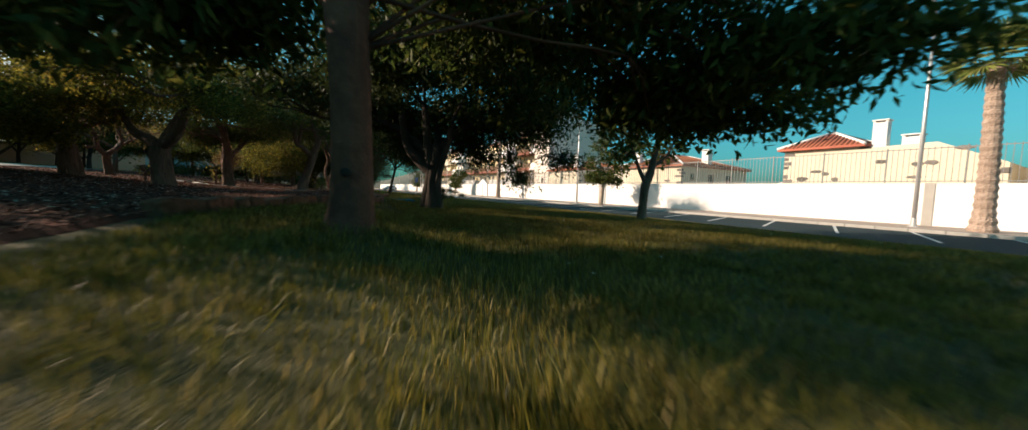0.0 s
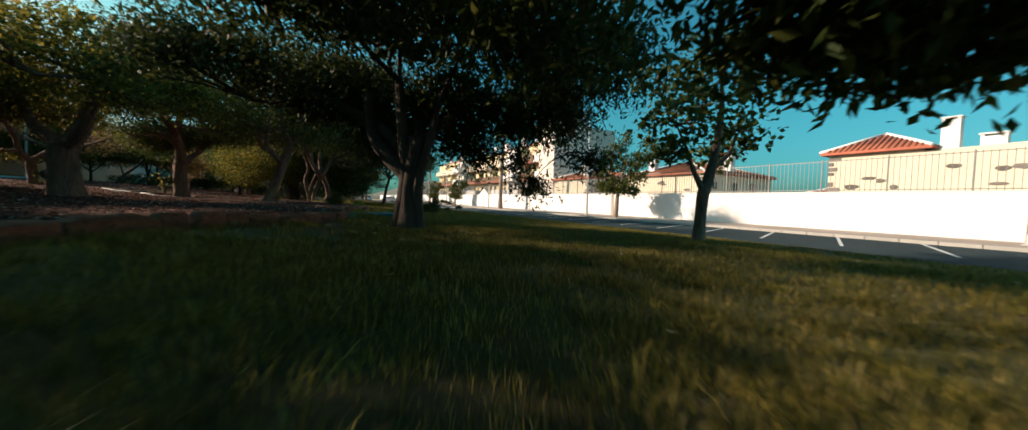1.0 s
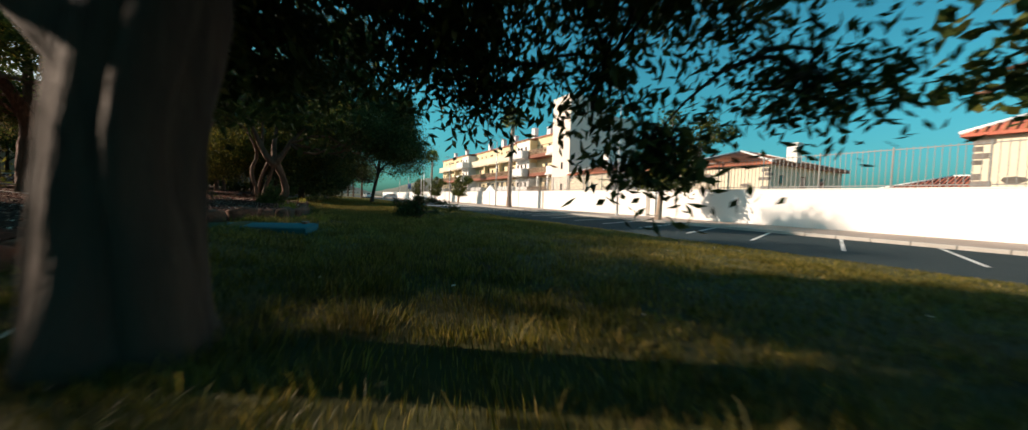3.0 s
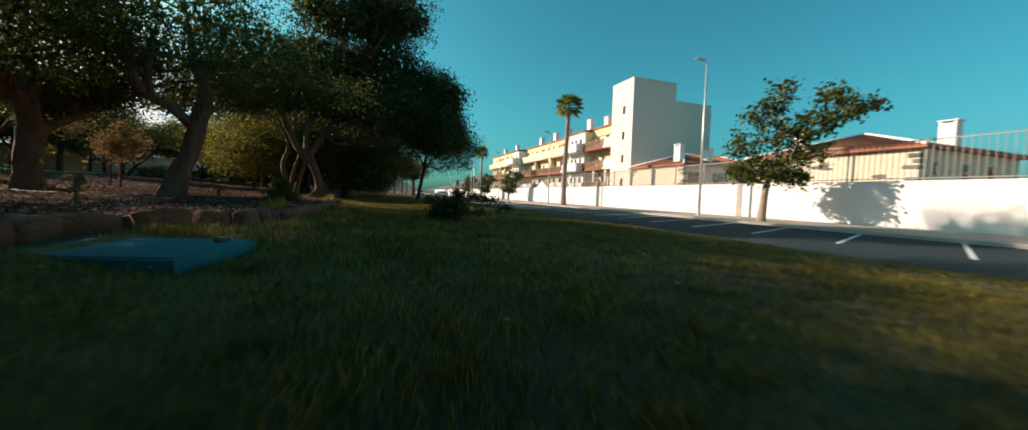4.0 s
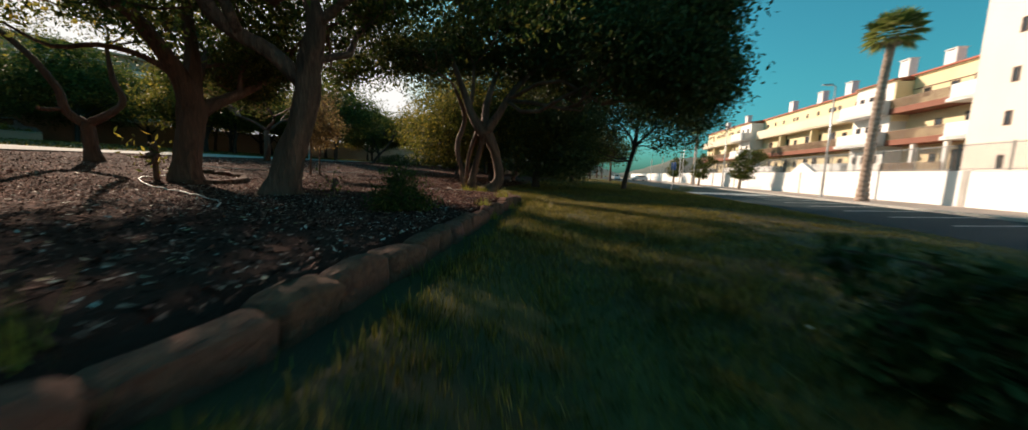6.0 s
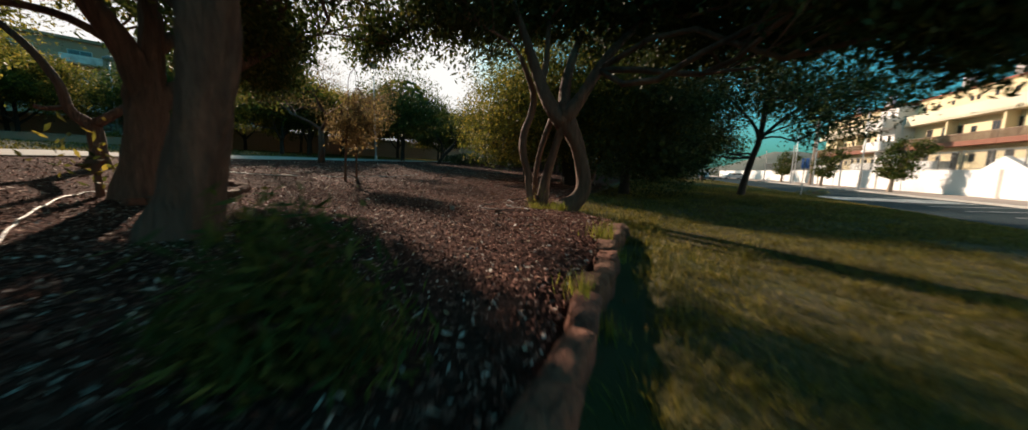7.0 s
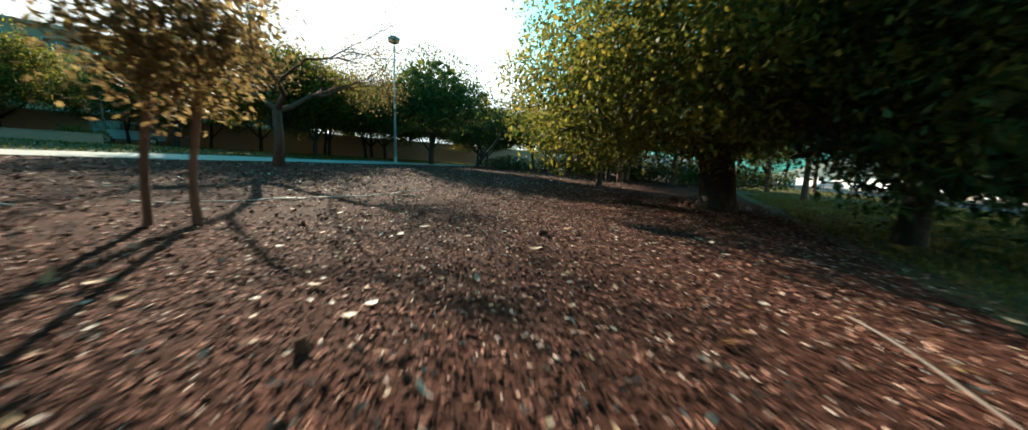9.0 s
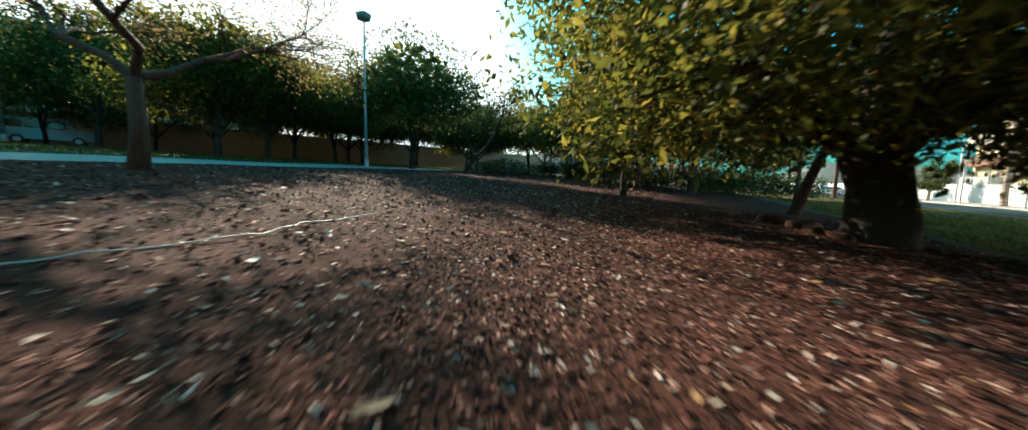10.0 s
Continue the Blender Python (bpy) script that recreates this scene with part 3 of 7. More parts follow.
chimney(h1, -6.2, -0.4, 4.3, 4.85, 0.8, 0.6)
quoins(h1, 0, 0, 1.9, 4.4, -1, -1, 1)
quoins(h1, -9.6, 0, 1.9, 3.2, 1, -1, 5)
scattered_stones(h1, -9, -0.8, 0, 2.4, 4.1, 9, 3)
h1b = thing("house", "low cream house with basalt quoins", "house", street(-25.2, -4.0, Z_LOT))
Build().box(-12, 0, -9, 0, 0, 3.6).make("wall", M_CREAM, h1b)
tiled_roof(h1b, -12, 0, -9, 0, 3.7, 1.2)
quoins(h1b, 0, 0, 1.8, 3.6, -1, -1, 8)

h2 = thing("house", "cream house with terracotta hip roof and white chimney", "house", street(-6.2, -4.3, Z_LOT))
Build().box(0, 8.6, -11, 0, 0, 3.9).make("wall", M_CREAM, h2)
tiled_roof(h2, 0, 8.6, -11, 0, 4.0, 1.5)
chimney(h2, 0.9, -5.2, 4.2, 5.7, 0.7, 0.7)
chimney(h2, 6.2, -1.2, 4.2, 5.5, 0.7, 0.6)
quoins(h2, 0, 0, 1.8, 3.9, 1, -1, 11)
scattered_stones(h2, 1.2, 7, 0, 2.3, 3.4, 4, 12)
window(h2, 0, -1.6, 2.9, 0.5, 0.6, "x", M_WOOD, 0)
window(h2, 0, -4.6, 2.8, 0.8, 0.9, "x")
window(h2, 0, -7.6, 2.8, 0.8, 0.9, "x")

h3 = thing("house", "cream house with shaded windowed side and tiled roof", "house", street(9.0, -4.5, Z_LOT))
Build().box(0, 7.0, -12, 0, 0, 4.1).make("wall", M_CREAM, h3)
tiled_roof(h3, 0, 7.0, -12, 0, 4.2, 1.35)
chimney(h3, 1.2, -0.6, 4.2, 5.95, 0.75, 0.6)
chimney(h3, 0.9, -3.8, 4.3, 5.7, 0.8, 0.6)
quoins(h3, 0, 0, 1.9, 4.1, 1, -1, 21)
quoins(h3, 7.0, 0, 1.9, 4.0, -1, -1, 22)
for yy in (-1.6, -4.6, -7.6):
    window(h3, 0, yy, 2.9, 2.0, 1.2, "x", M_METAL, 2)

h4 = thing("house", "low house showing only its terracotta roof above the wall", "house", street(-8.5, -24, Z_LOT))
Build().box(-7, 3.5, -9, 0, 0, 2.5).make("wall", M_CREAM, h4)
tiled_roof(h4, -7, 3.5, -9, 0, 2.6, 1.6)
chimney(h4, -4.5, -2, 3.0, 4.4, 0.9, 0.7)

# ---- apartment building with its white stair tower ----
apt = thing("apartment_building", "long four-storey yellow apartment block with white stair tower", "apartment building", street(18.4, -6.0, Z_LOT))
tower = Build().box(0, 4.0, -6.3, 0, 0, 14.85).make("stair_tower", M_TOWER, apt, "windowless white rendered stair tower")
Build().box(0.0, 4.0, -12.1, -6.3, 0, 12.9).make("wall", M_TOWER, apt, "lower white end wall")
Build().box(-0.04, 4.04, -6.34, 0.04, 14.85, 14.95, 0.01).make("parapet", M_TOWER, tower)
for k, z in enumerate((11.45, 8.4, 5.65, 2.8)):
    window(tower, 1.6, 0.0, z, 0.42, 0.95, "y", M_WOOD, 0)
FLOORS = (2.0, 4.95, 7.85)


def balcony(parent, x0, x1, y0, y1, z, mat, rail=False):
    """A balcony: solid rounded parapet, or a low upstand with a barred railing."""
    b = Build().box(x0, x1, y0, y1, z - 0.28, z, 0.02).make("balcony", mat, parent)
    if rail:
        Build().box(x0, x1, y1 - 0.08, y1, z, z + 0.22, 0.01).make("upstand", mat, b)
        r = Build().box(x0, x1, y1 - 0.06, y1 - 0.01, z + 0.97, z + 1.03)
        x, i = x0 + 0.03, 0
        while x < x1:
            w = 0.035 if i % 14 == 0 else 0.02
            r.box(x - w, x + w, y1 - 0.05, y1 - 0.02, z + 0.22, z + 0.97)
            x += 0.1
            i += 1
        r.make("railing", M_RAIL, b)
    else:
        n = 6
        k = min(0.5, (x1 - x0) * 0.3)
        out = [(x0, y0)] + [(x0 + k - k * math.cos(a), y1 - k + k * math.sin(a)) for a in np.linspace(0, math.pi / 2, n)] + [(x1 - k + k * math.sin(a), y1 - k + k * math.cos(a)) for a in np.linspace(0, math.pi / 2, n)] + [(x1, y0)]
        inn = [(x0 + 0.12, y0)] + [(x0 + k - (k - 0.12) * math.cos(a), y1 - k + (k - 0.12) * math.sin(a)) for a in np.linspace(0, math.pi / 2, n)] + [(x1 - k + (k - 0.12) * math.sin(a), y1 - k + (k - 0.12) * math.cos(a)) for a in np.linspace(0, math.pi / 2, n)] + [(x1 - 0.12, y0)]
        m = len(out)
        vs = [(x, y, z - 0.28) for x, y in out] + [(x, y, z + 1.0) for x, y in out] + [(x, y, z + 1.0) for x, y in inn] + [(x, y, z) for x, y in inn]
        fs = [(h * m + i + 1, h * m + i, (h + 1) * m + i, (h + 1) * m + i + 1) for h in range(3) for i in range(m - 1)]
        Build().add(vs, fs).make("parapet", mat, b)
    return b


def openings(parent, x0, x1, y, z, seed, doors=True):
    """Brown-framed doors and windows along one floor."""
    r = random.Random(seed)
    x = x0 + 0.9
    while x < x1 - 0.7:
        door = doors and r.random() < 0.55
        window(parent, x, y, z + (1.05 if door else 1.45), 0.95 if door else 0.7, 2.1 if door else 0.8, "y", M_WOOD, 1 if door else 0)
        x += r.uniform(1.7, 2.7)


def roof_line(x0, x1, y, top):
    """A thin line of tiles at the wall's head and the slope behind it."""
    Build().box(x0 - 0.05, x1 + 0.05, y - 0.3, y + 0.14, top, top + 0.1, 0.02).make("cornice", M_YELLOW, apt)
    Build().add([(x0, y + 0.28, top + 0.1), (x1, y + 0.28, top + 0.1), (x1, y - 4.5, top + 1.0), (x0, y - 4.5, top + 1.0), (x1, -12, top + 0.1), (x0, -12, top + 0.1), (x0, y + 0.28, top + 0.24), (x1, y + 0.28, top + 0.24)],
                [(0, 1, 7, 6), (6, 7, 2, 3), (3, 2, 4, 5), (0, 6, 3, 5), (1, 4, 2, 7), (1, 0, 5, 4)]).make("roof", M_TILE, apt)


# flats beside the tower
TOP = 10.9
flat_a = Build().box(4.0, 12.5, -12, -2.6, 0, TOP).make("wall", M_YELLOW, apt)
Build().box(4.0, 12.5, -2.6, -2.55, 9.75, 9.83).make("groove", M_WOOD, apt)
roof_line(4.0, 12.5, -2.6, TOP)
for k, z in enumerate(FLOORS):
    openings(flat_a, 4.0, 12.4, -2.6, z, 40 + k)
    if k:
        balcony(apt, 4.0, 6.6, -2.6, -0.5, z, M_WHITE)
    balcony(apt, 6.62, 12.5, -2.6, -0.9, z, M_MAROON, True)
for x in (6.7, 9.6):
    Build().box(x - 0.15, x + 0.15, -1.35, -1.05, 0, FLOORS[1] - 0.28, 0.01).make("column", M_WHITE, apt)
openings(flat_a, 4.2, 12.2, -2.6, -0.3, 47)
# projecting block
block = Build().box(12.5, 17.0, -10, -1.2, 0, 10.6).make("wall", M_WHITE, apt, "projecting white block")
Build().box(12.3, 12.5, -10, -1.2, 7.0, 10.6).make("wall", M_YELLOW, apt)
roof_line(12.3, 17.0, -1.2, 10.6)
for k, z in enumerate(FLOORS):
    for x in (13.6, 15.0, 16.2):
        window(block, x, -1.2, z + 1.45, 0.55, 0.75, "y", M_WOOD, 0)
    if k:
        balcony(apt, 12.3, 17.2, -1.2, 0.3, z, M_WHITE)
# long wing: top floor behind a cream parapet, a red-brown gallery below it
def wing(x0, x1, y0, top, seed):
    body = Build().box(x0, x1, -12, y0, 0, top).make("wall", M_YELLOW, apt)
    roof_line(x0, x1, y0, top)
    r = random.Random(seed)
    x = x0 + 1.5
    while x < x1 - 1:
        window(body, x, y0, top - 0.95, 0.45, 0.5, "y", M_WOOD, 0)
        x += r.choice((0.8, 0.8, 2.2, 2.6))
    balcony(apt, x0, x1, y0, y0 + 1.2, FLOORS[2] + 0.1, M_CREAM)
    n = int((x1 - x0) / 5.5)
    for k in range(n):
        a, b = x0 + (x1 - x0) * k / n, x0 + (x1 - x0) * (k + 1) / n
        balcony(apt, a + 0.02, b - 0.02, y0, y0 + 1.3, FLOORS[1], M_MAROON, True)
        Build().box(a + 0.02, a + 0.3, y0, y0 + 0.9, FLOORS[1], FLOORS[2] - 0.2).make("fin_wall", M_YELLOW, apt)
        if k % 2 == 0:
            balcony(apt, a + 0.3, b - 0.3, y0, y0 + 1.5, FLOORS[0] + 0.2, M_WHITE)
        Build().box(b - 0.45, b - 0.15, y0 + 0.7, y0 + 1.0, 0, FLOORS[0], 0.01).make("column", M_WHITE, apt)
    openings(body, x0, x1, y0, FLOORS[1], seed + 1)
    openings(body, x0, x1, y0, FLOORS[0], seed + 2)
    openings(body, x0, x1, y0, -0.3, seed + 3)


wing(17.0, 38.5, -2.2, 10.7, 61)
block = Build().box(38.5, 42.5, -10, -0.3, 0, 10.4).make("wall", M_WHITE, apt, "projecting white block")
roof_line(38.5, 42.5, -0.3, 10.4)
for k, z in enumerate(FLOORS):
    window(block, 39.6, -0.3, z + 1.4, 0.6, 0.8, "y", M_WOOD, 0)
    window(block, 41.5, -0.3, z + 1.4, 0.6, 0.8, "y", M_WOOD, 0)
    if k:
        balcony(apt, 38.3, 42.7, -0.3, 1.2, z, M_WHITE)
wing(42.5, 62.5, -1.6, 10.9, 71)
for x, y in ((6.6, -3.8), (10.4, -3.8), (13.2, -2.6), (21.5, -3.4), (26.5, -3.4), (33.0, -3.4), (46.0, -2.8), (55.0, -2.8)):
    chimney(apt, x, y, 10.8, 12.6, 1.0, 0.7)

# ---- trees ----
def leaf_mesh(centres, axes, sides, length, width):
    """Folded diamond leaves: n x 3 places, axes and side directions, and sizes."""
    n = len(centres)
    up = np.cross(axes, sides)
    L, Wd = length[:, None], width[:, None]
    base, tip = centres - axes * L * 0.5, centres + axes * L * 0.5
    mid = centres - axes * L * 0.06
    a, b = mid + sides * Wd * 0.5 + up * Wd * 0.16, mid - sides * Wd * 0.5 + up * Wd * 0.16
    v = np.stack([base, a, tip, b], 1).reshape(-1, 3)
    k = np.arange(n)[:, None] * 4
    f = np.concatenate([k + np.array([[0, 1, 2]]), k + np.array([[0, 2, 3]])], 1).reshape(-1, 3)
    return v, f


def unit(a):
    return a / np.maximum(np.linalg.norm(a, axis=-1, keepdims=True), 1e-9)


def wander(p, q, r, steps, amount, sag=0.0):
    """A bent line of points from p to q."""
    p, q = np.array(p, float), np.array(q, float)
    d = np.linalg.norm(q - p)
    bend = r.normal(size=3) * amount * d
    bend2 = r.normal(size=3) * amount * d * 0.5
    out = []
    for t in np.linspace(0, 1, steps):
        out.append(p + (q - p) * t + bend * math.sin(math.pi * t) + bend2 * math.sin(2 * math.pi * t) + np.array([0, 0, -sag * d * t * t + sag * d * t]))
    return out


def tree(name, label, x, y, trunk, lobes, leaf_mat, bark, seed, leaf=(0.11, 0.05), per=9, cluster=0.32, droop=0.35, limbs=(), z=None, hollow=0.45, sides=10, twigs=0, inner=0.8, dens=1.0, thin=1.0, flute=0.0):
    """trunk: (dx, dy, z, radius) from the foot up; limbs: more such lines; lobes: (dx, dy, z, rx, ry, rz, clusters)."""
    r = np.random.default_rng(seed)
    per, cluster = int(per * 1.62), cluster * 0.82
    t = thing(name, label, "tree", pose(x, y, (ground_z(x, y) if z is None else z) - 0.05))
    wood = Build()
    def smooth_line(line):
        """The line with rounded bends and twice as many points."""
        out = [np.array(line[0], float)]
        for k in range(len(line) - 1):
            p0, p1, p2, p3 = (np.array(line[min(max(i, 0), len(line) - 1)], float) for i in (k - 1, k, k + 1, k + 2))
            for u in (0.33, 0.67, 1.0):
                out.append(0.5 * (2 * p1 + (p2 - p0) * u + (2 * p0 - 5 * p1 + 4 * p2 - p3) * u * u + (3 * p1 - p0 - 3 * p2 + p3) * u ** 3))
        return out

    line = smooth_line(trunk)
    wood.tube([p[:3] for p in line], [p[3] for p in line], 20 if flute else sides, True, flute)
    for line in map(smooth_line, limbs):
        wood.tube([p[:3] for p in line], [p[3] for p in line], 14 if flute else max(6, sides - 2), True, flute * 0.8)
    heads = [np.array(p) for p in trunk[len(trunk) // 2:]] + [np.array(line[-1]) for line in limbs] + [np.array(line[len(line) // 2]) for line in limbs]
    C, A, S, L, Wd = [], [], [], [], []
    for lx, ly, lz, rx, ry, rz, count in lobes:
        count = int(count * dens * 0.62)
        c, rad = np.array([lx, ly, lz]), np.array([rx, ry, rz])
        start = min(heads, key=lambda h: np.linalg.norm(h[:3] - c) + (3.0 if h[2] > lz + 0.4 else 0))
        pts = wander(start[:3], c, r, 7, 0.09, 0.12)
        if lz < 3.0 and thin < 0.3:
            # a branch to a hanging lobe arches up through the crown first
            pts = [np.array(p) + np.array([0, 0, 0.9 * math.sin(math.pi * i / 6)]) for i, p in enumerate(pts)]
        r0 = min(start[3] * 0.62, 0.16) * thin
        wood.tube(pts, list(np.linspace(r0, 0.035 * thin, 7)), 6)
        for _ in range(5):
            end = c + unit(r.normal(size=3)) * rad * 0.75
            k = r.integers(3, 7)
            wood.tube(wander(pts[k], end, r, 5, 0.12), list(np.linspace(0.032 * min(1, 2 * thin), 0.008, 5)), 4, False)
        d = unit(r.normal(size=(count, 3)))
        rho = r.uniform(hollow ** 3, 1, count) ** (1 / 3)
        lumpy = 1 + 0.22 * np.sin(3.1 * d[:, 0] + seed) * np.sin(2.7 * d[:, 1] + 1.7 * seed) + 0.16 * np.sin(6.3 * d[:, 2] + 5.1 * d[:, 0] + seed)
        centres = c + d * rad * (rho * lumpy)[:, None]
        out = unit(d * rad)
        for j in range(per):
            q = centres + r.normal(size=(count, 3)) * cluster * np.array([1, 1, 0.7])
            ax = unit(r.normal(size=(count, 3)) + out * 0.5 + np.array([0, 0, -droop]))
            sd = unit(np.cross(ax, unit(r.normal(size=(count, 3)) * 0.55 + np.array([0, 0, 1.0]))))
            C.append(q), A.append(ax), S.append(sd)
            L.append(leaf[0] * r.uniform(0.65, 1.3, count)), Wd.append(leaf[1] * r.uniform(0.7, 1.25, count))
        k = int(count * inner * 1.5)
        if k:
            d = unit(r.normal(size=(k, 3)))
            C.append(c + d * rad * (r.uniform(0, 1, k) ** (1 / 3) * 0.7)[:, None])
            ax = unit(r.normal(size=(k, 3)))
            A.append(ax), S.append(unit(np.cross(ax, r.normal(size=(k, 3)))))
            big_leaf = min(0.24 * float(rad.min()), 2.6 * leaf[0])
            L.append(big_leaf * r.uniform(0.6, 1.2, k)), Wd.append(big_leaf * 0.75 * r.uniform(0.6, 1.2, k))
        for k in range(min(twigs, count)):
            wood.tube([centres[k], centres[k] - out[k] * 0.35 + np.array([0, 0, 0.25]), c + (centres[k] - c) * 0.45], [0.004, 0.007, 0.012], 3, False)
    wood.make("trunk", bark, t, smooth=True)
    v, f = leaf_mesh(*(np.concatenate(k) for k in (C, A, S, L, Wd)))
    mesh_np("crown", v, f, leaf_mat, t, kind="stuff")
    return t


# tree beside which the flight begins
start_tree = tree("park_tree", "broad shade tree with smooth brown trunk on the lawn", -1.78, 10.05,
     [(0, 0, -0.2, 0.27), (-0.02, 0, 0.14, 0.235), (-0.01, 0, 0.26, 0.195), (0, 0, 0.42, 0.172), (0.0, 0.01, 0.85, 0.155), (-0.02, 0, 1.6, 0.155), (-0.06, 0.03, 2.1, 0.17), (-0.1, 0.05, 2.5, 0.13)],
     [(-2.2, 5.0, 3.9, 1.5, 0.7, 0.5, 60), (-1.9, 1.0, 2.15, 0.9, 0.7, 0.35, 170), (-1.6, 0.9, 2.3, 0.8, 0.5, 0.35, 150), (-2.1, -0.1, 1.8, 0.7, 0.6, 0.3, 120), (-2.3, -0.2, 2.4, 1.0, 0.8, 0.5, 150), (-2.4, 1.1, 2.75, 1.1, 0.8, 0.5, 170), (-1.3, 1.5, 2.9, 1.0, 0.8, 0.5, 150), (-3.4, 0.6, 2.6, 0.9, 0.8, 0.5, 130), (-3.2, 2.2, 3.3, 1.1, 0.8, 0.5, 120), (0.9, 3.0, 3.2, 1.5, 1.4, 0.8, 420), (2.7, 2.7, 2.95, 1.5, 1.4, 0.75, 320), (3.4, 0.9, 3.4, 1.6, 1.6, 0.8, 150), (1.6, 1.2, 2.9, 1.6, 1.3, 0.6, 250),
      # lobe at (-4.15, -0.85) is added out of view to shade the lawn
      (0, 1.2, 4.3, 2.4, 2.0, 1.2, 290), (-0.5, 1.5, 6.2, 2.6, 2.0, 1.4, 400), (4.3, 2.2, 2.35, 0.8, 0.8, 0.45, 240), (1.6, 4.4, 2.3, 0.9, 0.7, 0.45, 120), (4.4, 0.9, 2.15, 0.9, 0.9, 0.42, 190), (3.4, 2.3, 2.05, 0.8, 0.8, 0.35, 200), (5.3, 0.8, 2.35, 0.9, 0.9, 0.45, 170), (3.2, 1.2, 2.6, 1.2, 1.0, 0.5, 190), (-4.15, -0.85, 3.05, 0.5, 0.38, 0.32, 200), (4.5, 3.0, 1.95, 1.1, 0.7, 0.4, 280), (5.6, 2.6, 2.0, 0.9, 0.8, 0.4, 140), (3.4, 3.0, 1.9, 0.6, 0.5, 0.3, 100)],
     M_LEAF, M_BARK_RED, 3, (0.18, 0.070), 7, 0.24, 0.7, dens=1.1, thin=0.22, hollow=0.2, inner=0.35, z=float(lawn_z(-1.78, 10.05)) - 0.15,
     limbs=[[(-0.05, 0.02, 1.9, 0.13), (-0.7, 0.3, 2.6, 0.1), (-2.0, 0.7, 3.0, 0.07)], [(-0.05, 0.02, 2.0, 0.12), (0.3, 0.7, 2.6, 0.09), (0.8, 2.2, 3.0, 0.06)], [(-0.05, 0.03, 2.1, 0.10), (0.8, 0.4, 2.9, 0.06), (2.2, 1.2, 3.4, 0.03)]])

knot = bmesh.new()
bmesh.ops.create_uvsphere(knot, u_segments=12, v_segments=8, radius=1.0)
knot_mesh = bpy.data.meshes.new("knot_hole")
knot.to_mesh(knot_mesh)
knot.free()
knot_mesh.materials.append(M_BARK_DARK)
knot_mesh.polygons.foreach_set("use_smooth", [True] * len(knot_mesh.polygons))
knot_ob = tagged(new("knot_hole", knot_mesh), "dark scarred knot in the bark")
knot_ob.parent = start_tree
knot_ob.matrix_basis = pose(0.018, -0.163, 0.585 - start_tree.matrix_basis.translation.z) @ Matrix.Diagonal((0.045, 0.016, 0.036, 1))

